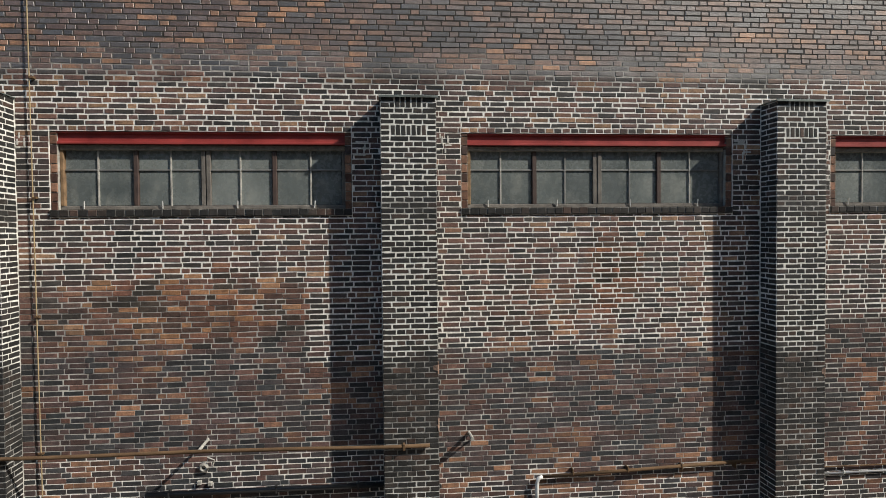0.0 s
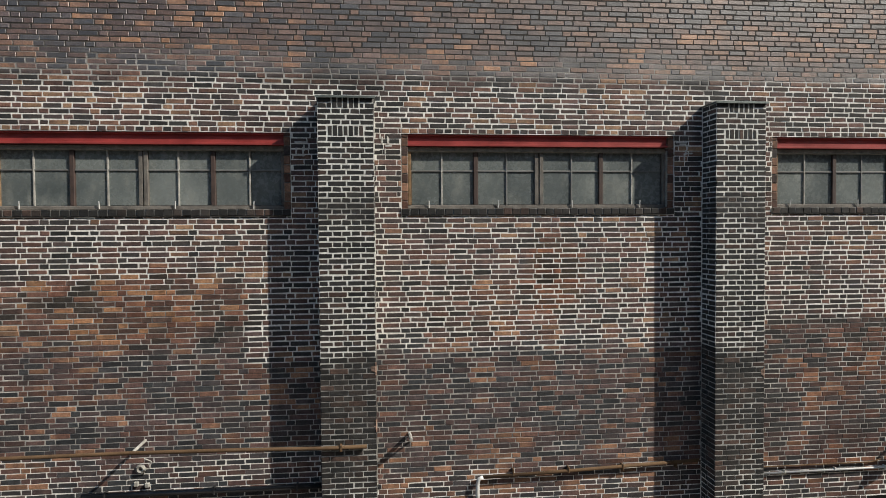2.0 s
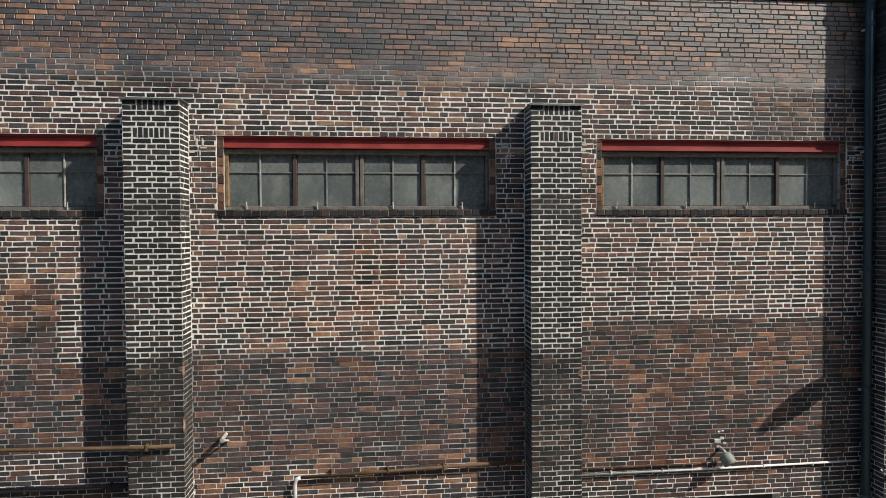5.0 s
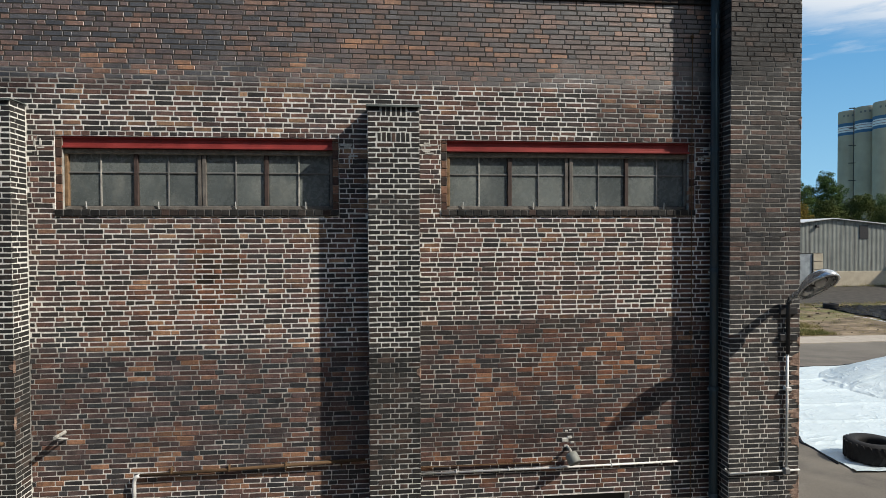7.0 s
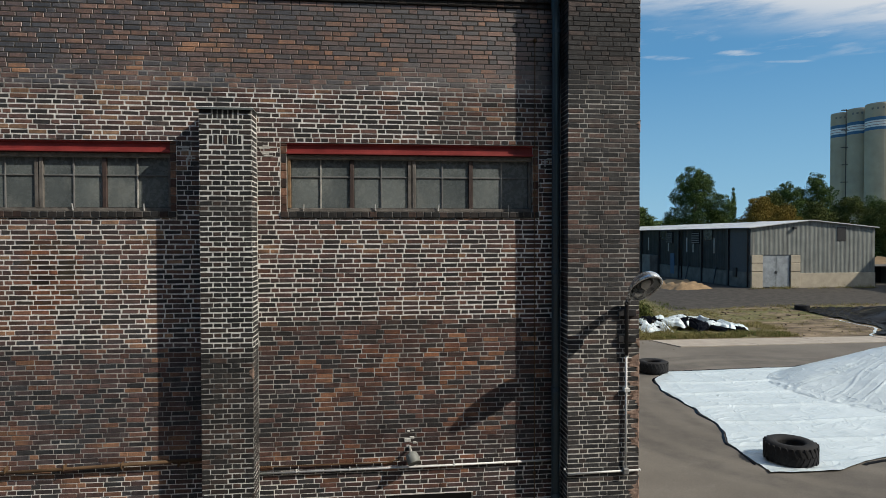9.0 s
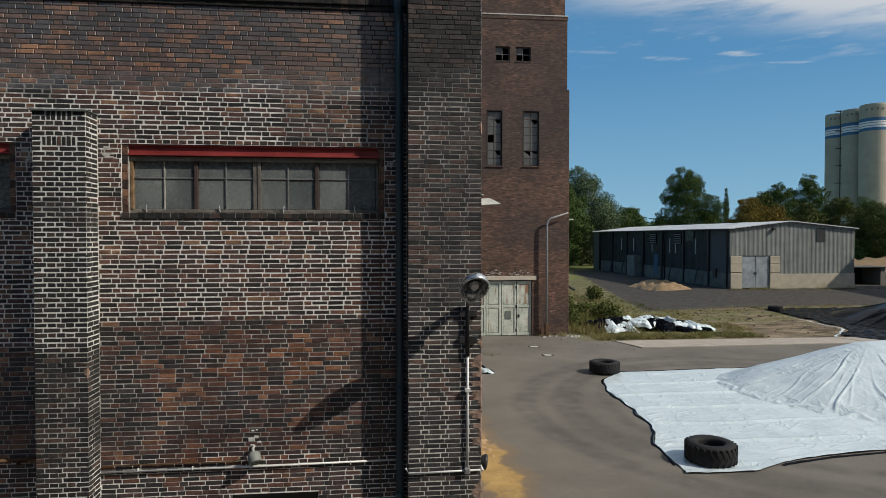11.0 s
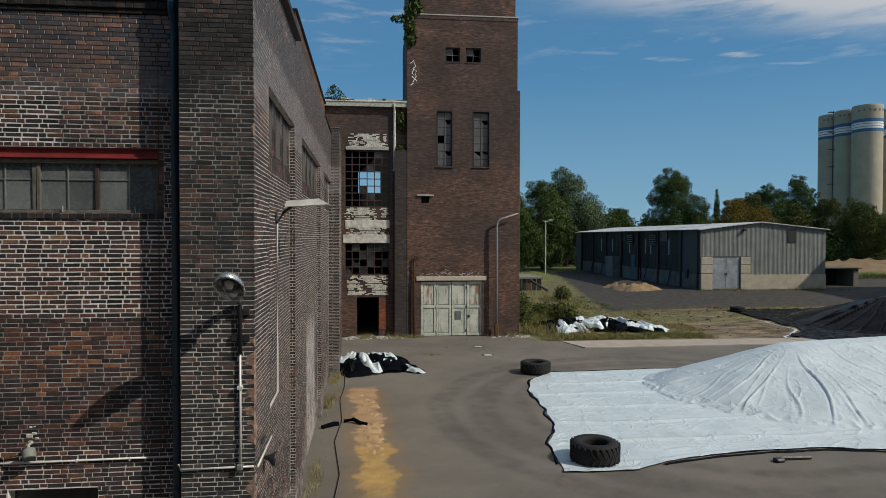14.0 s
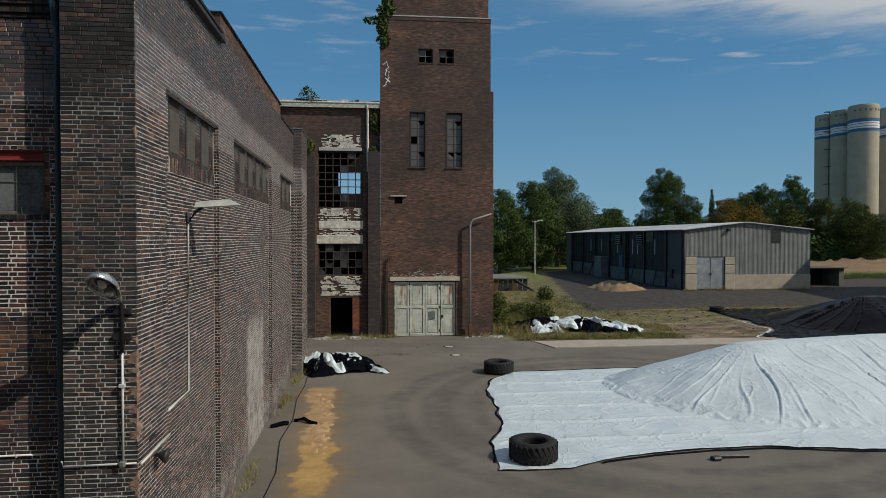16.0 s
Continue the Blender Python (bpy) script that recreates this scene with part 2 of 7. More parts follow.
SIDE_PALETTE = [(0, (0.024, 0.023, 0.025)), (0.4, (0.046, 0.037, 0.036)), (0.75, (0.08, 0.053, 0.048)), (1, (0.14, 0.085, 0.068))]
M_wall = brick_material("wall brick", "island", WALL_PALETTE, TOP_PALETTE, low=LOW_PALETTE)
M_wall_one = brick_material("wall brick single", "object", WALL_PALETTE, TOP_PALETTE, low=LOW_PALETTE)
M_pier = brick_material("clinker", "island", PIER_PALETTE)
M_pier_one = brick_material("clinker single", "object", PIER_PALETTE)
M_corner = brick_material("corner clinker", "island", [(p, tuple(c * s for c, s in zip(q, (1.6, 1.58, 1.62)))) for p, q in PIER_PALETTE])
M_corner_one = brick_material("corner clinker single", "object", [(p, tuple(c * s for c, s in zip(q, (1.6, 1.58, 1.62)))) for p, q in PIER_PALETTE])
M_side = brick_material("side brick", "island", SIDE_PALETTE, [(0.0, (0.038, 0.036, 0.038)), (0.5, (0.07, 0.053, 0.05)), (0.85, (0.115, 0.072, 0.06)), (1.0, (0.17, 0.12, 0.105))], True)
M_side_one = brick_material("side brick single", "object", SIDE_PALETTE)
M_mortar = mortar_material("mortar wall", [(-7, 0.3, 6.2, 8.35), (-1.0, 0.3, 5.2, 8.35), (-7, 0.3, 2.0, 4.0), (0.3, 5.7, 5.25, 8.35), (5.7, 11, 5.6, 8.35), (-7, 5.7, 8.3, 9.0), (5.7, 9.0, 8.3, 9.2), (0.3, 11, 2.0, 3.6)], dark=(0.06, 0.055, 0.05), sooty=0.34)
M_mortar_pier = mortar_material("mortar pier", [(-7, 11, 5.3, 7.15), (-7, 11, 7.3, 8.8), (-7, 11, 2.0, 3.6)], white=(0.74, 0.735, 0.7))
M_mortar_corner = mortar_material("mortar corner", [(10.8, 13, 0.0, 5.9)], white=(0.66, 0.64, 0.59), sooty=0.38)
M_mortar_side = mortar_material("mortar side", [(9, 13, 0.5, 10.4)], white=(0.55, 0.53, 0.51))


def tower_brick_material(name, palette, scale=1.0):
    """Brickwork too far off for single pieces."""
    k = Mat(name, 0.85)
    k.dull(0.15)
    p = k.xyz()
    flat = k.n("ShaderNodeCombineXYZ")
    k.put(flat.inputs[0], k.math("ADD", p["X"], p["Y"]))
    k.put(flat.inputs[1], p["Z"])
    br = k.n("ShaderNodeTexBrick")
    k.put(br.inputs["Vector"], flat.outputs[0])
    br.inputs["Scale"].default_value = 1.0
    br.inputs["Brick Width"].default_value, br.inputs["Row Height"].default_value, br.inputs["Mortar Size"].default_value = 0.26, 0.077, 0.006
    br.inputs["Color1"].default_value, br.inputs["Color2"].default_value, br.inputs["Mortar"].default_value = (0, 0, 0, 1), (1, 1, 1, 1), (0.45, 0.45, 0.45, 1)
    streak = k.noise(2.2, 6, 0.8, stretch=(1.2, 1.2, 3.2))
    pick = k.math("ADD", k.math("MULTIPLY", br.outputs["Color"], 0.5), k.math("MULTIPLY", k.math("SUBTRACT", streak, 0.34), 1.5), True)
    col = k.ramp(pick, palette)
    col = k.mix(k.ramp(k.noise(0.35, 4, 0.6), [(0.45, 0.0), (0.7, 0.6)]), col, (0.045, 0.038, 0.036))
    col = k.mix(k.ramp(k.noise(3.0, 6, 0.7), [(0.64, 0.0), (0.75, 0.3)]), col, (0.4, 0.36, 0.33))
    rows = k.noise(1.0, 4, 0.6, stretch=(2.2, 2.2, 13.0))
    col = k.mix(0.85, col, k.ramp(rows, [(0.3, (0.6, 0.58, 0.57)), (0.7, (1.42, 1.34, 1.3))]), "MULTIPLY")
    # soot in broad uneven bands across the wall
    band = k.noise(0.16, 3, 0.5, stretch=(0.5, 0.5, 1.5))
    col = k.mix(k.ramp(band, [(0.46, 0.0), (0.62, 0.55)]), col, (0.05, 0.044, 0.043))
    k.bump(br.outputs["Fac"], 0.4, 0.01)
    return k.done(col)


M_tower = tower_brick_material("tower brick", [(0.0, (0.05, 0.043, 0.039)), (0.4, (0.105, 0.071, 0.057)), (0.75, (0.19, 0.113, 0.083)), (1.0, (0.36, 0.255, 0.2))])
M_pierplain = tower_brick_material("dark clinker far", [(0.0, (0.038, 0.036, 0.036)), (0.6, (0.07, 0.059, 0.055)), (1.0, (0.13, 0.1, 0.088))])
M_slab = plain("pale concrete slab", (0.36, 0.32, 0.27), 0.92, 0, 0.2, 1.1, 0.3)
M_red = plain("red lintel paint", (0.27, 0.036, 0.032), 0.55, 0, 0.35, 3, 0.1)
M_frame = plain("weathered window frame", (0.13, 0.118, 0.104), 0.75, 0, 0.6, 8, 0.4)
M_mullion = plain("rusty mullion", (0.055, 0.035, 0.029), 0.7, 0, 0.5, 9, 0.4)
M_lead = plain("grey glazing bar", (0.17, 0.17, 0.165), 0.6, 0.2, 0.3)
# near-black colour that stands in for missing light inside openings
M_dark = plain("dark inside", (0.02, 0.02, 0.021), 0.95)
M_flash = plain("sheet flashing", (0.2, 0.23, 0.22), 0.45, 0.6, 0.3)
M_concrete = plain("concrete", (0.42, 0.4, 0.36), 0.9, 0, 0.25, 1.5, 0.3)
M_bluepipe = plain("blue downpipe", (0.028, 0.058, 0.08), 0.4, 0.1, 0.2, 2, 0.05)
M_rust = plain("rusty pipe", (0.12, 0.075, 0.042), 0.8, 0.2, 0.4, 5, 0.3)
M_zinc = plain("bare conduit", (0.62, 0.62, 0.6), 0.5, 0.15, 0.2)
M_darkmetal = plain("dark metal", (0.045, 0.045, 0.047), 0.5, 0.5, 0.3)
M_rubber = plain("tyre rubber", (0.022, 0.022, 0.023), 0.8, 0, 0.3, 12, 0.4)


# ---- mesh helpers ----
def part(name, bm, material, parent=None, label="", smooth=False):
    """Links a bmesh as one mesh object, under a thing where one is given."""
    me = bpy.data.meshes.new(name)
    bm.to_mesh(me)
    bm.free()
    if smooth:
        me.shade_smooth()
    me.materials.append(material)
    ob = new(name, me)
    ob.parent = parent
    if label:
        ob["label"] = label
    return ob


def thing(name, label, category, at=(0, 0, 0), turn=0.0, group="", kind=""):
    """An Empty at a thing's base."""
    ob = new(name)
    ob.empty_display_size = 0.2
    ob.matrix_world = pose(*at, 0, 0, turn)
    return tagged(ob, label, category, group, kind)


def box(bm, x0, x1, y0, y1, z0, z1, bevel=0.0):
    r = bmesh.ops.create_cube(bm, size=1.0, matrix=Matrix.Translation(((x0 + x1) / 2, (y0 + y1) / 2, (z0 + z1) / 2)) @ Matrix.Diagonal((x1 - x0, y1 - y0, z1 - z0, 1)))
    if bevel:
        es = {e for v in r["verts"] for e in v.link_edges}
        bmesh.ops.bevel(bm, geom=list(es), offset=bevel, segments=1, affect="EDGES")
    return bm


def boxes(*rows, bevel=0.0):
    bm = bmesh.new()
    for r in rows:
        box(bm, *r, bevel=bevel)
    return bm


def tube(points, radius, sides=8, caps=True, taper=None):
    """A pipe along points."""
    bm = bmesh.new()
    pts = [Vector(p) for p in points]
    rings = []
    for i, p in enumerate(pts):
        d = ((pts[min(i + 1, len(pts) - 1)] - pts[max(i - 1, 0)])).normalized()
        a = d.orthogonal().normalized() if abs(d.z) < 0.9 else (Vector((1, 0, 0)) - d * d.x).normalized()
        b = d.cross(a)
        r = radius if taper is None else radius + (taper - radius) * i / (len(pts) - 1)
        rings.append([bm.verts.new(p + r * (math.cos(w) * a + math.sin(w) * b)) for w in (2 * math.pi * j / sides for j in range(sides))])
    for m, n in zip(rings, rings[1:]):
        # match the ring starts to avoid twists
        s = min(range(sides), key=lambda q: (n[q].co - m[0].co - (n[0].co - n[0].co)).length)
        for j in range(sides):
            bm.faces.new((m[j], m[(j + 1) % sides], n[(j + 1 + s) % sides], n[(j + s) % sides]))
    if caps:
        bm.faces.new(rings[0][::-1])
        bm.faces.new(rings[-1])
    bmesh.ops.recalc_face_normals(bm, faces=bm.faces)
    return bm


def lathe(profile, sides=24):
    """A turned body: profile of (radius, z)."""
    bm = bmesh.new()
    rings = [[bm.verts.new((r * math.cos(2 * math.pi * j / sides), r * math.sin(2 * math.pi * j / sides), z)) for j in range(sides)] for r, z in profile]
    for m, n in zip(rings, rings[1:]):
        for j in range(sides):
            bm.faces.new((m[j], m[(j + 1) % sides], n[(j + 1) % sides], n[j]))
    bmesh.ops.remove_doubles(bm, verts=bm.verts, dist=1e-5)
    bmesh.ops.recalc_face_normals(bm, faces=bm.faces)
    return bm


def smoothstep(a, b, v):
    k = min(1.0, max(0.0, (v - a) / (b - a)))
    return k * k * (3 - 2 * k)


# ---- brickwork ----
COURSE, STRETCH, HEAD, JOINT = 0.0727, 0.25, 0.1255, 0.012
Z_REF = 8.327 + COURSE              # a bed joint: the top of the headers over the windows
rng = random.Random(4)


def bond(u0, u1, z0, z1, holes=(), pattern="wall", ref=Z_REF):
    """Pieces (u from, u to, z from, z to) of a face between u0 and u1, leaving out the holes.
    wall: two stretchers and a header in turn, each course half a pattern on from the one below; wilder above 9.12 m."""
    first = math.ceil((z0 - ref) / COURSE + 0.35)
    last = math.floor((z1 - ref) / COURSE - 0.35)
    lines = [z0, *[ref + COURSE * k for k in range(first, last + 1)], z1]
    whole = 2 * STRETCH + HEAD
    rows = []
    for i, (a, b) in enumerate(zip(lines, lines[1:])):
        k = first + i
        cuts = []
        if pattern == "wall":
            wild = a > 9.1 and rng.random() < 0.7
            u = math.floor(u0 / whole - 1) * whole + (whole / 2 if k % 2 else 0.0) + rng.uniform(-0.012, 0.012) + (rng.choice((0.0, 0.06, 0.125, 0.19)) if wild else 0.0)
            seq = (STRETCH, HEAD, STRETCH, STRETCH, STRETCH, HEAD) if wild and rng.random() < 0.3 else (STRETCH, STRETCH, HEAD)
            j = 0
            while u < u1:
                v = u + seq[j % len(seq)] + rng.uniform(-0.006, 0.006)
                if v > u0 + 1e-4:
                    cuts.append((max(u, u0), min(v, u1)))
                u, j = v, j + 1
        else:
            w = u1 - u0
            if w > 0.6:
                sizes = [HEAD] + [STRETCH] * round((w - 2 * HEAD) / STRETCH) + [HEAD] if k % 2 else [HEAD * 1.5] + [HEAD] * round((w - 3 * HEAD) / HEAD) + [HEAD * 1.5]
            else:
                sizes = [HEAD, STRETCH] if k % 2 else [HEAD * 1.5, HEAD * 1.5]
            s = w / sum(sizes)
            u = u0
            for q in sizes:
                cuts.append((u, u + q * s))
                u += q * s
        if len(cuts) > 1 and cuts[0][1] - cuts[0][0] < 0.06:
            cuts[:2] = [(cuts[0][0], cuts[1][1])]
        if len(cuts) > 1 and cuts[-1][1] - cuts[-1][0] < 0.06:
            cuts[-2:] = [(cuts[-2][0], cuts[-1][1])]
        for p, q in cuts:
            spans = [(p, q, a, b)]
            for hu0, hu1, hz0, hz1 in holes:
                if b > hz0 + 1e-4 and a < hz1 - 1e-4:
                    left = []
                    for m, n, c, d in spans:
                        left += [(m, min(n, hu0), c, d), (max(m, hu1), n, c, d)]
                        m2, n2 = max(m, hu0), min(n, hu1)
                        left += [(m2, n2, c, min(d, hz0)), (m2, n2, max(c, hz1), d)]
                    spans = [t for t in left if t[1] - t[0] > 0.03 and t[3] - t[2] > 0.024]
            rows += [t for t in spans if t[1] - t[0] > 0.03]
    return rows


def brick_mesh(w, h, depth=0.03):
    """One piece with softened front edges, its back open: centre of its back at the origin, front towards -y."""
    c = rng.uniform(0.003, 0.008)
    x, z = w / 2, h / 2
    v = [(-x, 0, -z), (x, 0, -z), (x, 0, z), (-x, 0, z), (-x, -depth + c, -z), (x, -depth + c, -z), (x, -depth + c, z), (-x, -depth + c, z),
         (-x + c, -depth, -z + c), (x - c, -depth, -z + c), (x - c, -depth, z - c), (-x + c, -depth, z - c)]
    j = [(rng.uniform(-0.004, 0.003), rng.uniform(-0.003, 0.003)) for _ in range(4)]
    v = [(p[0] + j[i % 4][0], p[1], p[2] + j[i % 4][1]) for i, p in enumerate(v)]
    f = [(0, 1, 5, 4), (1, 2, 6, 5), (2, 3, 7, 6), (3, 0, 4, 7), (4, 5, 9, 8), (5, 6, 10, 9), (6, 7, 11, 10), (7, 4, 8, 11), (8, 9, 10, 11)]
    return v, f


BRICK_MESHES = {}


def lay(pieces, frame_matrix, joined_material, single_material, parent, single=None, depth=0.03, name="brick", joint=None):
    """Lays pieces on a face. frame_matrix: u along x, front towards -y, z up, face at y = 0. single: which pieces become objects of their own."""
    verts, faces, count = [], [], 0
    home = parent.matrix_basis.inverted()
    for u0, u1, z0, z1 in pieces:
        gap = joint((u0 + u1) / 2, z0) if joint else JOINT
        w, h = round((u1 - u0 - gap) / 0.005) * 0.005, round((z1 - z0 - gap) / 0.001) * 0.001
        w = max(w, 0.02)
        m = frame_matrix @ pose((u0 + u1) / 2 + rng.uniform(-0.0025, 0.0025), depth + rng.uniform(-0.002, 0.002), (z0 + z1) / 2 + rng.uniform(-0.0015, 0.0015), rng.uniform(-0.8, 0.8), rng.uniform(-0.7, 0.7), rng.uniform(-0.6, 0.6))
        if single and count < 300 and single(u0, z0):
            key = (round(w, 3), round(h, 3), depth, single_material.name, rng.randrange(4))
            if key not in BRICK_MESHES:
                me = bpy.data.meshes.new(name)
                shape = brick_mesh(w, h, depth)
                me.from_pydata(shape[0], [], shape[1])
                me.materials.append(single_material)
                BRICK_MESHES[key] = me
            ob = new(name, BRICK_MESHES[key])
            ob.parent = parent
            ob.matrix_basis = home @ m
            count += 1
            continue
        v, f = brick_mesh(w, h, depth)
        base = len(verts)
        verts += [tuple(home @ m @ Vector(p)) for p in v]
        faces += [tuple(base + i for i in q) for q in f]
    if verts:
        me = bpy.data.meshes.new("brickwork")
        me.from_pydata(verts, [], faces)
        me.materials.append(joined_material)
        ob = new("brickwork", me)
        ob.parent = parent
        ob["kind"] = "stuff"
    return count


def rot_face(x, y, turn):
    """The frame of a face whose u runs from (x, y) in the direction turn degrees from +x; its front is to the right of u."""
    return pose(x, y, 0, 0, 0, turn)

# ---- the hall: plan ----
PIERS = (-5.40, 0.055, 5.515)        # left edges of the pilasters
PW, PD, PIER_TOP = 0.735, 0.38, 8.735
WINDOWS = ((-4.25, -0.34), (1.16, 5.09), (6.59, 10.54))
WZ0, WZ1, LINT0, LINT1 = 7.295, 8.155, 8.16, 8.327
SILL = 7.2                           # underside of the sill course
CORNER0, CORNER1 = 10.89, 12.02
TOP, EAVE = 12.012, 10.44
DOOR = (8.15, 9.5, 0.0, 2.93)
LEAN = math.degrees(math.atan(0.02))
SIDE = rot_face(CORNER1, -PD, 90 + LEAN)    # u runs away along the side wall
SIDE_WINDOWS = ((2.1, 5.65), (7.45, 14.3), (16.6, 21.3))
SIDE_PIERS = ((0.0, 1.55), (5.65, 7.45), (14.3, 16.6))
SZ0, SZ1 = 8.47, 9.625

# backing walls: the joints show between the pieces
wall_front = tagged(new("wall_front"), "sooty red-brown brick wall of an old factory hall", "wall", kind="structure")
bm = bmesh.new()
T = 0.36
edges = [-9.0]
for a, b in WINDOWS:
    box(bm, edges[-1], a, 0.004, T, 0, TOP)
    box(bm, a, b, 0.004, T, LINT1, TOP)
    if a < DOOR[0] < b:
        box(bm, a, DOOR[0], 0.004, T, 0, SILL - 0.002)
        box(bm, DOOR[0], DOOR[1], 0.004, T, DOOR[3], SILL - 0.002)
        box(bm, DOOR[1], b, 0.004, T, 0, SILL - 0.002)
    else:
        box(bm, a, b, 0.004, T, 0, SILL - 0.002)
    edges.append(b)
box(bm, edges[-1], CORNER0 + 0.3, 0.004, T, 0, TOP)
part("backing", bm, M_mortar, wall_front)

# pilasters
def pilaster(x0, single):
    p = thing("pilaster", "blackened clinker brick pilaster with white joints and a sheet-metal cap", "pilaster", (x0, 0, 0), group="pilasters along the front wall")
    top = PIER_TOP
    part("core", boxes((0.004, PW - 0.004, -PD + 0.004, 0.03, 0, top)), M_mortar_pier, p)
    F = pose(x0, -PD, 0)
    ref = top - 2 * COURSE
    soldier = ((0.19, PW - 0.19, top - 0.145, top), (0.13, PW - 0.13, ref - 5 * COURSE, ref - 3 * COURSE))
    pieces = bond(0, PW, 0, top, soldier, "pier", ref)
    for a, b, c, d in soldier:
        k = round((b - a) / COURSE)
        pieces += [(a + (b - a) * i / k, a + (b - a) * (i + 1) / k, c, d) for i in range(k)]
    lay(pieces, F, M_pier, M_pier_one, p, single, joint=lambda u, z: 0.015 if z > 5.3 else 0.01)
    for S in (rot_face(x0, 0, -90), rot_face(x0 + PW, -PD, 90)):
        lay(bond(0, PD, 0, top, (), "side", ref), S, M_pier, M_pier_one, p, joint=lambda u, z: 0.014 if z > 5.3 else 0.01)
    cap = bmesh.new()
    box(cap, -0.02, PW + 0.02, -PD - 0.03, 0.0, top + 0.004, top + 0.016)
    box(cap, -0.02, PW + 0.02, -PD - 0.034, -PD - 0.03, top - 0.012, top + 0.016)
    part("cap", cap, M_flash, p, "dull grey sheet-metal cap")
    return p


for x0 in PIERS:
    pilaster(x0, (lambda u, z: z > 5.9) if x0 > -1 else None)

# corner pier: front and inner faces belong to it, the outer face to the side wall
corner = thing("corner_pier", "tall blackened clinker brick pier at the corner of the hall", "pilaster", (CORNER0, 0, 0))
cw = CORNER1 - CORNER0
part("core", boxes((0.004, cw - 0.05, -PD + 0.004, 0.5, 0, TOP + 0.3), (cw - 0.06, cw - 0.006, -PD + 0.005, -PD + 0.06, 0, TOP + 0.299)), M_mortar_corner, corner)
lay(bond(0, cw, 0, TOP + 0.3, (), "wall"), pose(CORNER0, -PD, 0), M_corner, M_corner_one, corner, lambda u, z: 4.0 < z < 8.0, joint=lambda u, z: 0.0105)
lay(bond(0, PD, 0, TOP + 0.3, (), "side"), rot_face(CORNER0, 0, -90), M_corner, M_corner_one, corner)

# side wall
wall_side = tagged(new("wall_side"), "long dark brick side wall with bricked-up windows", "wall", kind="structure")
wall_side.matrix_world = SIDE
SIDE_END = 27.0
THIN = lambda u, z: 0.0095
bm = bmesh.new()
u = 0.4
for (a, b) in SIDE_WINDOWS:
    box(bm, u, a, 0.134, 0.5, 0, TOP)
    box(bm, a, b, 0.134, 0.5, 0, SZ0)
    box(bm, a, b, 0.134, 0.5, SZ1, TOP)
    u = b
box(bm, u, SIDE_END, 0.134, 0.5, 0, TOP)
for a, b in SIDE_PIERS:
    box(bm, a + (0.004 if a else 0.045), b - 0.004, 0.004, 0.2, 0, 9.7)
box(bm, 0.045, SIDE_END, 0.004, 0.2, 9.63, TOP)
part("backing", bm, M_mortar_side, wall_side)
DEEP = SIDE @ pose(0, 0.13, 0)
for i, (a, b) in enumerate(SIDE_PIERS):
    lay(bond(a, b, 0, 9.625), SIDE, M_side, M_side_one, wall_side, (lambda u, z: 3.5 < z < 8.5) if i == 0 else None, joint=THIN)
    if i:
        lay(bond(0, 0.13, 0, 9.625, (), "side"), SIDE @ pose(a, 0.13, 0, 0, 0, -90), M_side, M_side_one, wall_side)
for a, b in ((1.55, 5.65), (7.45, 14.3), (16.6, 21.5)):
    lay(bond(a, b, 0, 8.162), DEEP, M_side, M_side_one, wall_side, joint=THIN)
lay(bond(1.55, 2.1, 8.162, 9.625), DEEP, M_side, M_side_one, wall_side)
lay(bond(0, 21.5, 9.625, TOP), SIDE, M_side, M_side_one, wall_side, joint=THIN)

# roof and hidden walls; a plain wall added unseen behind the camera blocks skylight
opposite = tagged(part("wall_skylight_block", boxes((-60, 75, -25, -24.5, 0, 23)), M_tower), "plain unseen wall added behind the camera to cut skylight", "wall", kind="structure")
roof = tagged(part("roof", boxes((-9, 11.4, 0.3, 26.5, TOP - 0.4, TOP - 0.2)), M_concrete), "flat concrete roof of the factory hall", "roof", kind="structure")
rear = tagged(part("wall_rear", boxes((-9, 11.4, 26.2, 26.6, 0, TOP)), M_tower), "plain brick rear wall of the hall", "wall", kind="structure")
left = tagged(part("wall_left", boxes((-9.4, -9, 0.02, 26.6, 0, TOP)), M_tower), "plain brick end wall of the hall", "wall", kind="structure")
hall_floor = tagged(part("floor", boxes((-9, 11.4, 0.4, 26.2, -0.05, 0.02)), M_concrete), "dark concrete floor inside the hall", "floor", kind="structure")

# ---- windows of the front ----
def glass_material():
    k = Mat("dusty window glass", 0.22)
    own = k.n("ShaderNodeObjectInfo").outputs["Random"]
    dust, film, streak = k.noise(1.3, 3, 0.5), k.noise(20, 4, 0.6), k.noise(3.2, 4, 0.6, stretch=(1.6, 1.6, 0.8))
    col = k.ramp(dust, [(0.3, (0.105, 0.122, 0.125)), (0.7, (0.215, 0.235, 0.232))])
    col = k.mix(1.0, col, k.ramp(own, [(0.0, (0.74, 0.76, 0.76)), (1.0, (1.14, 1.14, 1.1))]), "MULTIPLY")
    col = k.mix(k.ramp(streak, [(0.52, 0.0), (0.74, 0.45)]), col, (0.32, 0.33, 0.3))
    col = k.mix(k.ramp(film, [(0.55, 0.0), (0.8, 0.12)]), col, (0.3, 0.32, 0.3))
    k.b.inputs["Transmission Weight"].default_value = 0.12
    return k.done(col, k.ramp(film, [(0.3, 0.12), (0.7, 0.4)]))


def old_glass_material():
    k = Mat("dark old glass", 0.25)
    col = k.ramp(k.noise(1.1, 5), [(0.35, (0.02, 0.022, 0.024)), (0.65, (0.07, 0.075, 0.078))])
    return k.done(col)


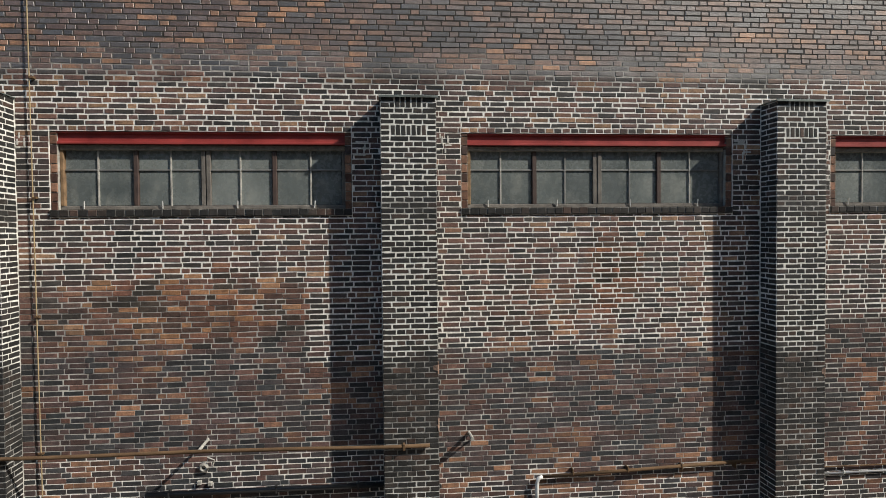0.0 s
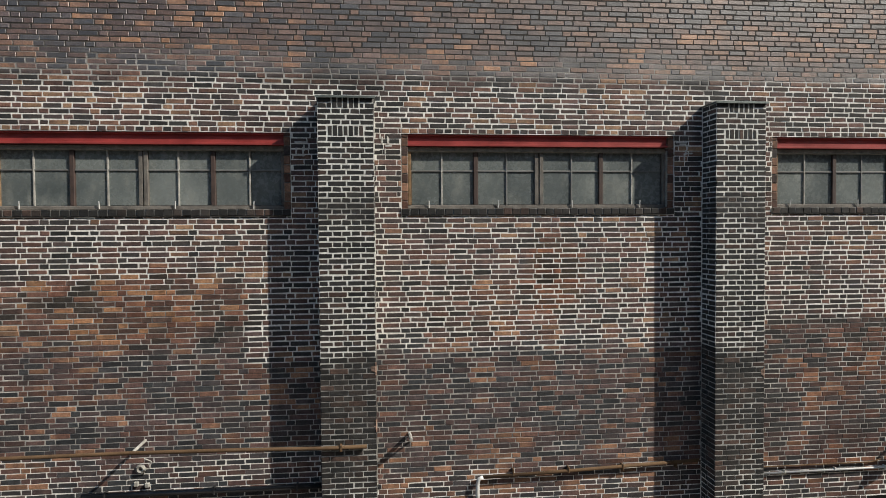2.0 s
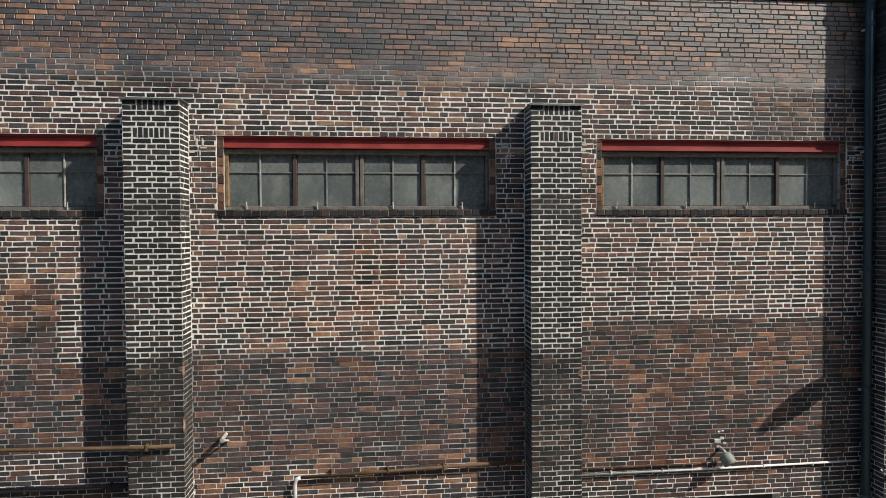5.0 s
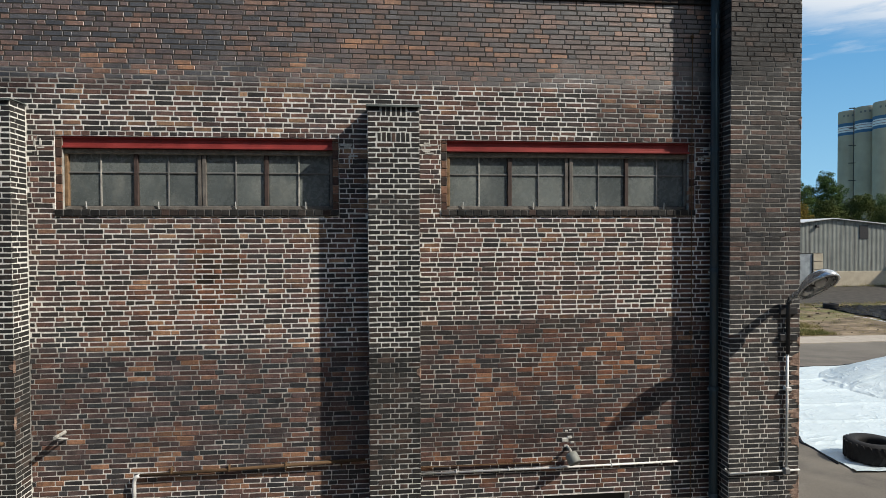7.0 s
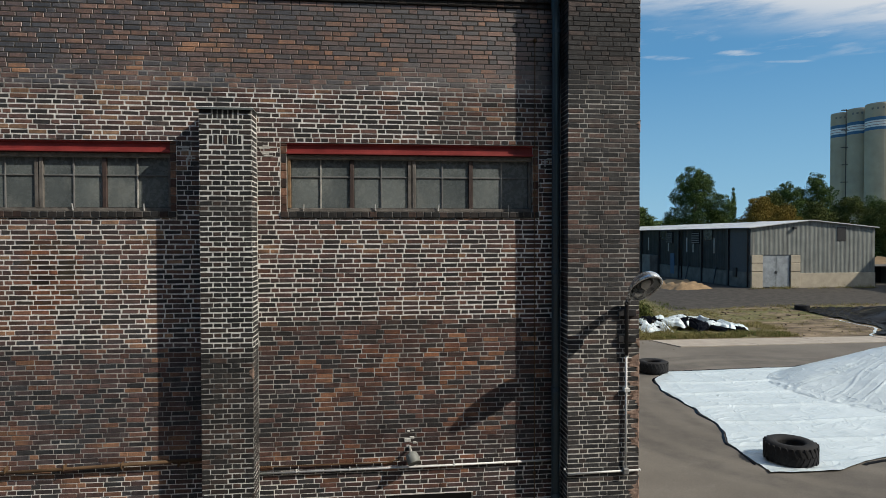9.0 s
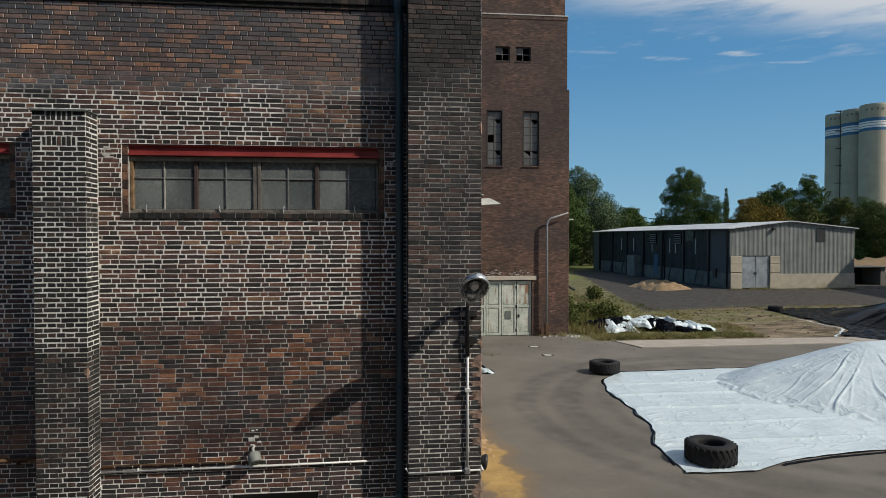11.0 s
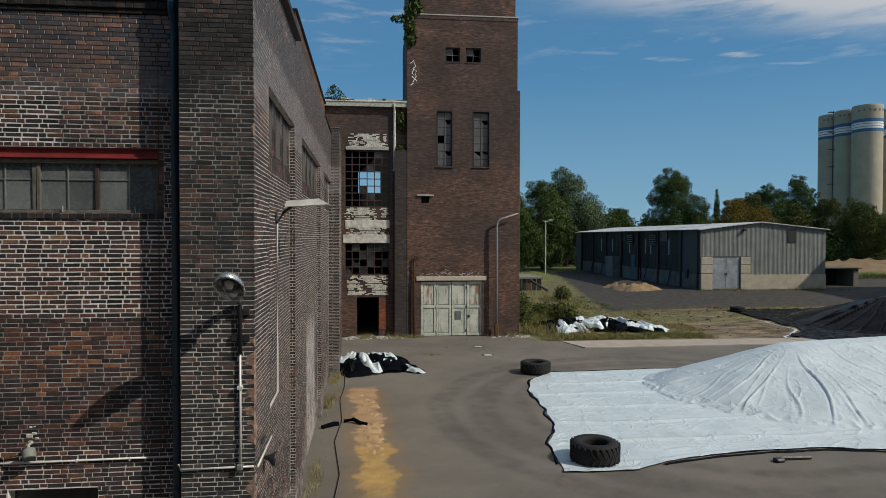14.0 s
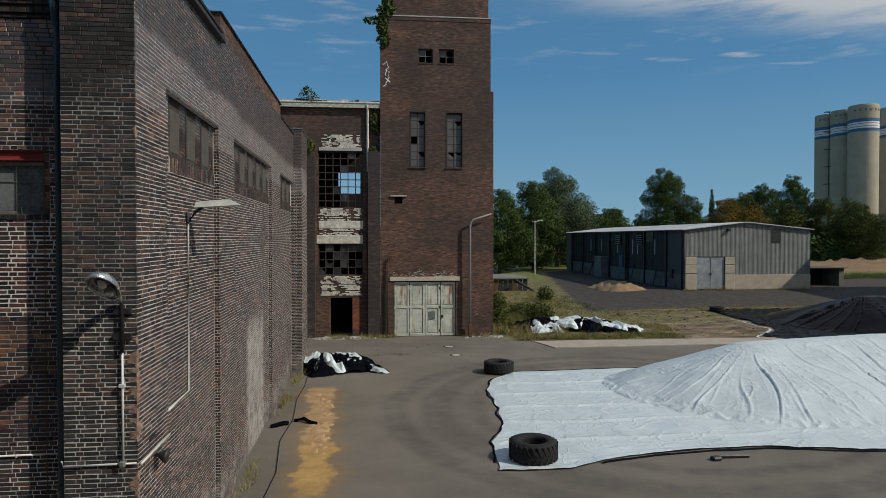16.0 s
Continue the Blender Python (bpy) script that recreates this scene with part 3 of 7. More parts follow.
M_glass, M_oldglass = glass_material(), old_glass_material()
M_grimy = plain("grimy grey glass", (0.105, 0.108, 0.104), 0.35, 0, 0.35, 1.8, 0.05)
M_putty = plain("peeling pale paint", (0.34, 0.33, 0.3), 0.8, 0, 0.5, 12, 0.4)
M_wood = plain("grey weathered wood", (0.2, 0.185, 0.155), 0.85, 0, 0.5, 14, 0.5)
M_ochre = plain("flaking ochre wood", (0.2, 0.13, 0.075), 0.85, 0, 0.55, 11, 0.5)
M_jamb = brick_material("jamb brick", "island", [(0.0, (0.04, 0.035, 0.034)), (0.5, (0.12, 0.06, 0.045)), (1.0, (0.26, 0.15, 0.1))])


def front_window(x0, x1, number):
    w = x1 - x0
    win = thing("window_%d" % number, "long factory window of dusty panes in a rusty frame under a red steel lintel", "window", (x0, 0, 0), kind="structure")
    J = 0.095
    # jambs of stacked bricks on edge, set a little back
    for side, (a, b) in enumerate(((0.0, J), (w - J, w))):
        v, f = [], []
        z = WZ0 - 0.02
        while z < LINT1 - 0.05:
            hgt = min(0.125, LINT1 - z)
            shape = brick_mesh(J - 0.012, hgt - 0.012, 0.16)
            base = len(v)
            dy = rng.uniform(-0.004, 0.004)
            v += [((a + b) / 2 + p[0], 0.175 + p[1] + dy, z + hgt / 2 + p[2]) for p in shape[0]]
            f += [tuple(base + i for i in q) for q in shape[1]]
            z += 0.125
        me = bpy.data.meshes.new("jamb")
        me.from_pydata(v, [], f)
        me.materials.append(M_jamb)
        ob = new("jamb", me)
        ob.parent = win
        part("jamb_joint", boxes((a + 0.004, b - 0.004, 0.03, 0.18, WZ0 - 0.02, LINT1)), M_putty, win)
    # red steel channel over the opening
    y = 0.02
    beam = boxes((J * 0.2, w - 0.01, y + 0.035, y + 0.06, LINT0 + 0.02, LINT1 - 0.02), (J * 0.2, w - 0.01, y, y + 0.1, LINT1 - 0.024, LINT1 - 0.006), (J * 0.2, w - 0.01, y, y + 0.1, LINT0, LINT0 + 0.03), bevel=0.003)
    part("lintel", beam, M_red, win, "faded red steel lintel")
    # frame
    a, b, z0, z1, fy = J, w - J, WZ0 + 0.0, LINT0 - 0.005, 0.1
    part("frame_head", boxes((a, b, fy - 0.03, fy + 0.07, z1 - 0.07, z1), bevel=0.008), M_wood, win, "grey weathered wooden head")
    part("frame_sill", boxes((a, b, fy - 0.01, fy + 0.07, z0, z0 + 0.05), bevel=0.006), M_frame, win)
    for p, q in ((a, a + 0.045), (b - 0.045, b)):
        part("frame_side", boxes((p, q, fy - 0.02, fy + 0.07, z0 + 0.05, z1 - 0.07), bevel=0.006), M_ochre if p == a else M_frame, win)
    ia, ib, iz0, iz1 = a + 0.045, b - 0.045, z0 + 0.05, z1 - 0.06
    quarter = (ib - ia) / 4
    for i in (1, 2, 3):
        c, hw = ia + quarter * i, (0.062 if i == 2 else 0.03)
        rows = [(c - hw, c - 0.006, fy + 0.004, fy + 0.06, iz0, iz1), (c + 0.006, c + hw, fy - 0.004, fy + 0.06, iz0, iz1)] if i == 2 else [(c - hw, c + hw, fy, fy + 0.06, iz0, iz1)]
        part("mullion", boxes(*rows, bevel=0.006), M_mullion if i != 2 else M_frame, win)
    rail = iz0 + (iz1 - iz0) * 0.64
    for i in range(4):
        p, q = ia + quarter * i + (0.062 if i == 2 else 0.03 if i else 0), ia + quarter * (i + 1) - (0.062 if i == 1 else 0.03 if i < 3 else 0)
        mid = (p + q) / 2 + rng.uniform(-0.02, 0.02)
        part("glazing_bar", boxes((p, q, fy + 0.015, fy + 0.045, rail - 0.011, rail + 0.011), bevel=0.003), M_lead, win)
        part("glazing_bar", boxes((mid - 0.011, mid + 0.011, fy + 0.012, fy + 0.045, iz0, iz1), bevel=0.003), M_putty if rng.random() < 0.45 else M_lead, win)
        for u0, u1 in ((p, mid), (mid, q)):
            for v0, v1 in ((iz0, rail), (rail, iz1)):
                bm = boxes((u0 + 0.008, u1 - 0.008, fy + 0.03 + rng.uniform(-0.002, 0.002), fy + 0.036, v0 + 0.008, v1 - 0.008))
                ob = part("pane", bm, M_glass, win)
                ob.visible_shadow = False
        # stays on the sill
    for s in (0.06, 0.34, 0.62, 0.9):
        c = ia + (ib - ia) * s + rng.uniform(-0.05, 0.05)
        part("stay", tube([(c, fy - 0.02, z0 + 0.01), (c + rng.uniform(-0.01, 0.015), fy - 0.04, z0 + 0.11)], 0.008, 6), M_zinc, win)
    # a near-black sheet stands in for the unlit hall behind the glass
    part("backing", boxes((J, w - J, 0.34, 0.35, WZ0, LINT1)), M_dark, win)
    return win


for i, (a, b) in enumerate(WINDOWS):
    front_window(a, b, i + 1)

# pale mortar smears beside the window heads
M_smear = plain("pale mortar smear", (0.5, 0.49, 0.46), 0.95, 0, 0.35, 9, 0.5)
for x, z, w in ((-4.62, 8.06, 0.2), (-0.2, 8.0, 0.16), (0.9, 8.08, 0.2), (5.24, 8.02, 0.16), (6.38, 8.06, 0.18), (10.68, 8.02, 0.15)):
    bm = bmesh.new()
    for k in range(7):
        cx, cz = x + rng.uniform(-w / 2, w / 2), z + rng.uniform(-0.02, 0.24)
        horizontal = rng.random() < 0.6
        lx, lz = (rng.uniform(0.04, 0.09), 0.011) if horizontal else (0.011, rng.uniform(0.03, 0.07))
        box(bm, cx - lx, cx + lx, -0.0035 - 0.0004 * k, 0.01, cz - lz, cz + lz, bevel=0.002)
    tagged(part("mortar_smear", bm, M_smear), "pale mortar smeared over bricks beside a window head", "mortar", "mortar smears", "structure")

# door head low in the third bay
door = thing("door_1", "dark recessed doorway under a rough brick edge", "door", (DOOR[0], 0, 0), kind="structure")
part("leaf", boxes((0, DOOR[1] - DOOR[0], 0.2, 0.25, 0, DOOR[3])), M_darkmetal, door)

# ---- cornice ----
cornice = tagged(new("cornice"), "dark corbelled brick cornice under the eaves", "cornice", kind="structure")
for y, z0, z1 in ((-0.03, EAVE, EAVE + 0.073), (-0.06, EAVE + 0.073, EAVE + 0.2), (-0.09, EAVE + 0.2, EAVE + 0.36)):
    part("corbel_core", boxes((-9, CORNER0, y + 0.004, 0.1, z0 + 0.002, z1)), M_mortar_corner, cornice)
    k = int((CORNER0 + 6.2) / HEAD)
    lay([(-6.2 + i * HEAD, -6.2 + (i + 1) * HEAD, z0, z1) for i in range(k)], pose(0, y, 0), M_pier, M_pier_one, cornice)
part("gutter", boxes((-9, CORNER0 + 0.0, -0.17, -0.09, EAVE + 0.36, EAVE + 0.5), bevel=0.02), M_darkmetal, cornice)

# ---- pipes and fittings on the front ----
dp = thing("downpipe", "glossy dark blue downpipe with collars beside the corner pier", "downpipe", (10.77, -0.16, 0))
part("pipe", tube([(0, 0, 0.1), (0, 0, 10.25), (-0.03, -0.04, 10.45), (-0.03, -0.1, 10.7)], 0.065, 14), M_bluepipe, dp, smooth=True)
for z in (1.0, 2.9, 4.55, 6.37, 8.2, 10.05):
    part("collar", tube([(0, 0, z - 0.03), (0, 0, z + 0.03)], 0.073, 14), M_bluepipe, dp)
    part("bracket", boxes((-0.012, 0.012, 0.05, 0.16, z - 0.06, z - 0.03)), M_zinc, dp)
wire = thing("earthing_rod", "thin rusty lightning-conductor rod clipped to the wall", "conductor", (10.47, -0.03, 0))
part("rod", tube([(0, 0, 0.2), (0.0, 0, 10.0)], 0.007, 6), M_rust, wire)
for z in (3.2, 5.4, 7.6, 9.95):
    part("clip", boxes((-0.02, 0.02, -0.02, 0.03, z - 0.02, z + 0.02), bevel=0.004), M_rust, wire)
wire2 = thing("earthing_rod", "thin yellowed conductor rod clipped to the wall", "conductor", (-4.42, -0.04, 0))
part("rod", tube([(0.03, 0, 0.2), (-0.04, 0, 10.4)], 0.008, 6), plain("yellowed rod", (0.33, 0.25, 0.14), 0.7), wire2)
for z in (4.1, 5.9, 7.45, 9.0):
    part("clip", boxes((-0.03, 0.03, -0.02, 0.04, z - 0.015, z + 0.015), bevel=0.004), M_rust, wire2)

rust = thing("rusty_pipe", "rusty steel pipe carried on wall brackets across a pilaster", "pipe", (0, 0, 0))
py = -0.43
part("pipe", tube([(-7.5, py, 4.2), (-3.9, py, 4.175), (-2.3, py, 4.18), (-1.0, py, 4.165), (0.1, py, 4.14), (0.66, py, 4.145)], 0.025, 10), M_rust, rust, smooth=True)
for x, z in ((-2.3, 4.17), (-5.2, 4.17)):
    part("bracket", tube([(x, 0.02, z + 0.03), (x, py, z + 0.02)], 0.02, 8), M_putty, rust)
part("clamp", boxes((0.3, 0.335, py - 0.03, -PD, 4.09, 4.18), bevel=0.006), M_rust, rust)
stub = thing("bracket_stub", "short pale bracket stub sticking out of the wall", "bracket", (1.24, 0, 4.13))
part("arm", tube([(0, 0.02, 0.02), (0.01, -0.3, 0.03)], 0.026, 8), M_putty, stub)
part("strut", tube([(0.03, 0.02, -0.08), (0.01, -0.27, 0.02)], 0.014, 6), M_zinc, stub)
low = thing("dark_pipe", "black-painted pipe running low along the wall", "pipe")
part("pipe", tube([(-3.1, -0.06, 3.5), (-1.5, -0.06, 3.5), (0.05, -0.06, 3.5)], 0.036, 10), M_darkmetal, low, smooth=True)
for x in (-2.8, -1.4, -0.3):
    part("clip", boxes((x - 0.012, x + 0.012, -0.1, 0.02, 3.45, 3.55), bevel=0.004), M_darkmetal, low)
flange = thing("wall_fitting", "pale round fitting with a bent wire on the wall", "fitting", (-2.36, 0, 3.82))
ring = lathe([(0.025, -0.02), (0.06, -0.02), (0.068, 0.0), (0.064, 0.03), (0.04, 0.045), (0.022, 0.03), (0.025, -0.02)], 14)
ring.transform(pose(0, 0, 0, 90, 0, 0))
part("body", ring, M_putty, flange)
part("wire", tube([(0.05, -0.05, 0.0), (0.13, -0.06, 0.02), (0.15, -0.05, 0.11), (0.06, -0.05, 0.15)], 0.01, 6), M_putty, flange)
for x, z in ((-2.42, 3.62), (-2.28, 3.6)):
    part("stud", boxes((x + 2.36 - 0.03, x + 2.36 + 0.03, -0.04, 0.01, z - 3.82 - 0.03, z - 3.82 + 0.03), bevel=0.008), M_putty, flange)
conduit = thing("conduit", "pale riser pipe turning into a dark rusty pipe along the wall", "pipe")
part("riser", tube([(2.19, -0.06, 0.2), (2.19, -0.06, 3.42), (2.21, -0.06, 3.49), (2.27, -0.06, 3.51)], 0.028, 10), M_zinc, conduit, smooth=True)
part("run", tube([(2.27, -0.06, 3.51), (3.6, -0.06, 3.55), (5.45, -0.06, 3.62)], 0.026, 8), M_rust, conduit, smooth=True)
for x in (2.7, 3.5, 4.3, 5.1):
    part("clip", boxes((x - 0.01, x + 0.01, -0.09, 0.0, 3.52, 3.61), bevel=0.004), M_rust, conduit)
bright = thing("conduit", "bare metal conduit clipped along the wall", "pipe")
part("run", tube([(6.27, -0.03, 3.36), (8.5, -0.03, 3.37), (10.72, -0.03, 3.4)], 0.017, 8), M_zinc, bright, smooth=True)
part("branch", tube([(6.27, -0.03, 3.46), (8.2, -0.03, 3.46), (8.33, -0.04, 3.5)], 0.012, 6), M_rust, bright)
for x in (6.8, 7.6, 8.4, 9.2, 10.0):
    part("clip", boxes((x - 0.008, x + 0.008, -0.05, 0.0, 3.35, 3.405), bevel=0.003), M_zinc, bright)
around = thing("conduit", "bare metal conduit running round the corner pier", "pipe")
part("run", tube([(10.85, -0.36, 3.38), (10.9, -PD - 0.03, 3.3), (11.4, -PD - 0.03, 3.32), (12.0, -PD - 0.03, 3.33)], 0.017, 8), M_zinc, around, smooth=True)
part("junction_box", boxes((11.74, 11.84, -PD - 0.08, -PD, 3.27, 3.38), bevel=0.02), M_lead, around)
spot = thing("spotlight", "small dirty white spotlight on a wall bracket", "lamp", (8.52, -0.05, 3.62))
part("bracket", tube([(0.0, 0.06, 0.06), (0.0, -0.06, 0.05), (0.02, -0.1, 0.0)], 0.022, 8), M_putty, spot)
dome = lathe([(0.0, 0.08), (0.06, 0.075), (0.09, 0.05), (0.098, 0.0), (0.098, -0.08), (0.088, -0.1), (0.08, -0.085), (0.0, -0.08)], 18)
dome.transform(pose(0.03, -0.1, -0.06, -32, -22, 0))
part("head", dome, plain("dirty grey enamel", (0.19, 0.2, 0.18), 0.6), spot, smooth=True)
for x, z, w in ((-0.04, 0.16, 0.05), (0.03, 0.2, 0.035), (0.07, 0.12, 0.03), (-0.03, 0.07, 0.03), (-0.02, 0.3, 0.025), (0.04, 0.31, 0.02)):
    part("mortar_dab", boxes((x - w, x + w, 0.043, 0.06, z - w * 0.6, z + w * 0.6), bevel=0.006), M_smear, spot)

# street lamp on the corner pier
lamp = thing("wall_lamp", "street lamp with a chromed head on the corner pier", "lamp", (11.8, -PD, 0))
part("lower_pole", tube([(0, -0.03, 3.35), (0, -0.03, 5.12)], 0.019, 8), M_zinc, lamp, smooth=True)
part("pole", tube([(0, -0.04, 5.1), (0, -0.04, 5.86), (0, -0.08, 5.95), (0, -0.2, 6.0)], 0.03, 10), M_darkmetal, lamp, smooth=True)
for z in (5.35, 5.75):
    part("bracket", boxes((-0.13, 0.15, -0.05, 0.0, z - 0.05, z + 0.05), bevel=0.006), M_darkmetal, lamp)
part("clip", boxes((-0.04, 0.04, -0.08, 0.0, 4.55, 4.6)), M_zinc, lamp)
M_chrome = plain("dulled chrome", (0.6, 0.62, 0.63), 0.24, 0.8, 0.25, 7, 0.05)
# an oval bowl, its mouth tilted down towards the yard
AXIS, MOUTH, HUB = Vector((0, -0.85, 0.527)), Vector((0, -0.527, -0.85)), Vector((0, -0.72, 6.19))
shell, rings, n = bmesh.new(), [], 28
for i in range(9):
    f = i / 8 * math.pi / 2
    ring = []
    for j in range(n):
        a = 2 * math.pi * j / n
        long = 0.33 if math.sin(a) > 0 else 0.42
        ring.append(shell.verts.new(HUB + Vector((0.205, 0, 0)) * math.cos(a) * math.cos(f) + AXIS * long * math.sin(a) * math.cos(f) - MOUTH * 0.19 * math.sin(f)))
    rings.append(ring)
for m, q in zip(rings, rings[1:]):
    for j in range(n):
        shell.faces.new((m[j], m[(j + 1) % n], q[(j + 1) % n], q[j]))
bmesh.ops.remove_doubles(shell, verts=shell.verts, dist=1e-4)
bmesh.ops.recalc_face_normals(shell, faces=shell.faces)
bmesh.ops.solidify(shell, geom=shell.faces[:], thickness=0.01)
part("head", shell, M_chrome, lamp, smooth=True)
loop = [HUB + Vector((0.2, 0, 0)) * math.cos(a) + AXIS * (0.325 if math.sin(a) > 0 else 0.415) * math.sin(a) for a in (2 * math.pi * j / 28 for j in range(29))]
part("rim", tube(loop, 0.016, 6), M_chrome, lamp, smooth=True)
part("neck", tube([(0, -0.08, 5.88), (0, -0.12, 5.97), (0, -0.24, 6.02), (0, -0.4, 6.07), (0, -0.5, 6.13)], 0.032, 10, taper=0.075), M_chrome, lamp, smooth=True)
bulb = lathe([(0.0, -0.09), (0.05, -0.07), (0.065, -0.01), (0.05, 0.05), (0.03, 0.09), (0.0, 0.1)], 14)
bulb.transform(Matrix.Translation(HUB + MOUTH * -0.03 + AXIS * 0.04) @ pose(0, 0, 0, 57, 0, 0))
part("bulb", bulb, plain("milky bulb glass", (0.62, 0.62, 0.6), 0.25), lamp, smooth=True)
inner = [HUB - MOUTH * 0.06 + Vector((0.1, 0, 0)) * math.cos(a) + AXIS * 0.13 * math.sin(a) for a in (2 * math.pi * j / 20 for j in range(21))]
part("reflector", tube(inner, 0.02, 6), M_darkmetal, lamp, smooth=True)

# tan broken brick ends on the corner and on the pilasters
def broken_material():
    k = Mat("broken brick core", 0.95)
    n, fine = k.noise(7, 5, 0.65), k.noise(30, 4, 0.7)
    k.bump(fine, 0.7, 0.02)
    col = k.ramp(n, [(0.32, (0.13, 0.085, 0.066)), (0.5, (0.28, 0.19, 0.145)), (0.7, (0.4, 0.295, 0.23))])
    return k.done(k.mix(0.6, col, k.ramp(fine, [(0.3, 0.6), (0.7, 1.3)]), "MULTIPLY"))


M_tan = broken_material()


def broken_strip(x, y, z0, z1, wide, deep, label):
    """A ragged strip wrapped round an outer corner, proud of the face by some millimetres."""
    bm, rows, z = bmesh.new(), [], z0
    while z < z1 + 0.01:
        end = min(1.0, (z - z0) / 0.06, (z1 - z) / 0.06)
        row = math.floor((z - Z_REF) / COURSE)
        a = wide * max(0.02, end) * max(0.12, 0.55 + 1.1 * noise.noise(Vector((row * 3.7, 1.3, x))) + 0.25 * noise.noise(Vector((z * 30, 1.3, x))))
        b = deep * max(0.02, end) * max(0.12, 0.55 + 1.1 * noise.noise(Vector((row * 3.7, 7.3, x))) + 0.25 * noise.noise(Vector((z * 30, 7.3, x))))
        w = 0.007 * noise.noise(Vector((z * 16, 3.1, 0)))
        rows.append([bm.verts.new(c) for c in ((x - a, y - 0.001, z), (x - a * 0.55, y - 0.006 + w, z), (x - 0.012, y - 0.007 - w, z), (x + 0.007 + w, y + 0.014, z), (x + 0.006 - w, y + b * 0.6, z), (x + 0.001, y + b, z))])
        z += 0.0121
    for m, q in zip(rows, rows[1:]):
        for i in range(5):
            bm.faces.new((m[i], m[i + 1], q[i + 1], q[i]))
    tagged(part("broken_edge", bm, M_tan), label, "brick", "broken brick edges", "structure")


for z0, z1, wide in ((4.3, 5.12, 0.17), (3.66, 4.28, 0.2), (2.75, 3.2, 0.18), (8.5, 8.68, 0.1), (5.2, 5.36, 0.1)):
    broken_strip(CORNER1, -PD, z0, z1, wide, wide * 0.9, "tan broken brick edge on the corner of the pier")
for x, z in ((PIERS[1] + PW, 5.16), (PIERS[2] + PW, 4.95), (PIERS[1] + PW, 4.4)):
    broken_strip(x, -PD, z - 0.08, z + 0.08, 0.07, 0.05, "pale chipped brick edge of a pilaster")

# ---- fittings of the side wall ----
M_block = plain("grey infill render", (0.085, 0.08, 0.072), 0.95, 0, 0.25, 5, 0.4)
for i, (a, b) in enumerate(SIDE_WINDOWS):
    inf = thing("window_%d" % (i + 4), "bricked-up window with grey rendered strips between brick piers", "window", kind="structure")
    inf.matrix_world = SIDE
    part("infill", boxes((a, b, 0.15, 0.4, SZ0, SZ1)), M_pierplain, inf)
    part("lintel", boxes((a - 0.05, b, 0.125, 0.3, SZ1, SZ1 + 0.06)), M_dark, inf)
    count = 3 if i == 0 else 5 if i == 1 else 3
    step = (b - a) / count
    for k in range(count):
        u0 = a + k * step
        part("panel", boxes((u0 + step * 0.12, u0 + step * 0.62, 0.139, 0.16, SZ0 + 0.1, SZ1 - 0.12 - 0.1 * rng.random()), bevel=0.01), M_block, inf)
        lay(bond(u0 + step * 0.66, u0 + step * 1.06 if k < count - 1 else b, SZ0, SZ1, (), "side"), SIDE @ pose(0, 0.142, 0), M_side, M_side_one, inf)
        if k:
            part("post", boxes((u0 - 0.02, u0 + 0.05, 0.136, 0.16, SZ0, SZ1)), M_darkmetal, inf)
    k = int((b - a) / 0.08)
    lay([(a + j * 0.08, a + (j + 1) * 0.08, 8.162, SZ0) for j in range(k)], SIDE @ pose(0, 0.1, 0), M_side, M_side_one, inf)
    part("sill_bed", boxes((a, b, 0.104, 0.3, 8.16, SZ0 - 0.01)), M_mortar_side, inf)
flood = thing("floodlight", "pale angular floodlight on an arm over a thin white conduit", "lamp")
flood.matrix_world = SIDE
part("conduit", tube([(3.28, 0.1, 7.45), (3.28, 0.1, 3.7), (1.75, 0.1, 3.66)], 0.026, 8), M_zinc, flood, smooth=True)
part("conduit", tube([(1.5, -0.03, 3.32), (0.03, -0.03, 3.3)], 0.018, 8), M_zinc, flood, smooth=True)
part("arm", tube([(3.28, 0.12, 7.2), (3.28, -0.05, 7.45), (3.25, -0.2, 7.55)], 0.035, 8), M_darkmetal, flood)
bm = bmesh.new()
top = [bm.verts.new(c) for c in ((3.12, -0.1, 7.66), (3.44, -0.1, 7.66), (3.4, -0.75, 7.72), (3.16, -0.75, 7.72))]
bot = [bm.verts.new(c) for c in ((3.05, -0.08, 7.54), (3.5, -0.08, 7.54), (3.46, -0.98, 7.6), (3.1, -0.98, 7.6))]
bm.faces.new(top)
bm.faces.new(bot[::-1])
for j in range(4):
    bm.faces.new((top[j], bot[j], bot[(j + 1) % 4], top[(j + 1) % 4]))
bmesh.ops.recalc_face_normals(bm, faces=bm.faces)
part("housing", bm, plain("dusty pale housing", (0.46, 0.47, 0.45), 0.6), flood)
bell = thing("wall_horn", "small black horn-shaped fitting on the side wall", "fitting")
bell.matrix_world = SIDE @ pose(0.75, 0, 3.2)
body = lathe([(0.03, 0.0), (0.05, -0.08), (0.12, -0.16), (0.13, -0.2), (0.0, -0.2)], 14)
body.transform(pose(0, -0.02, 0, -80, 0, 0))
part("horn", body, M_darkmetal, bell, smooth=True)
part("arm", boxes((-0.25, 0.05, -0.03, 0.0, 0.3, 0.34)), M_darkmetal, bell)

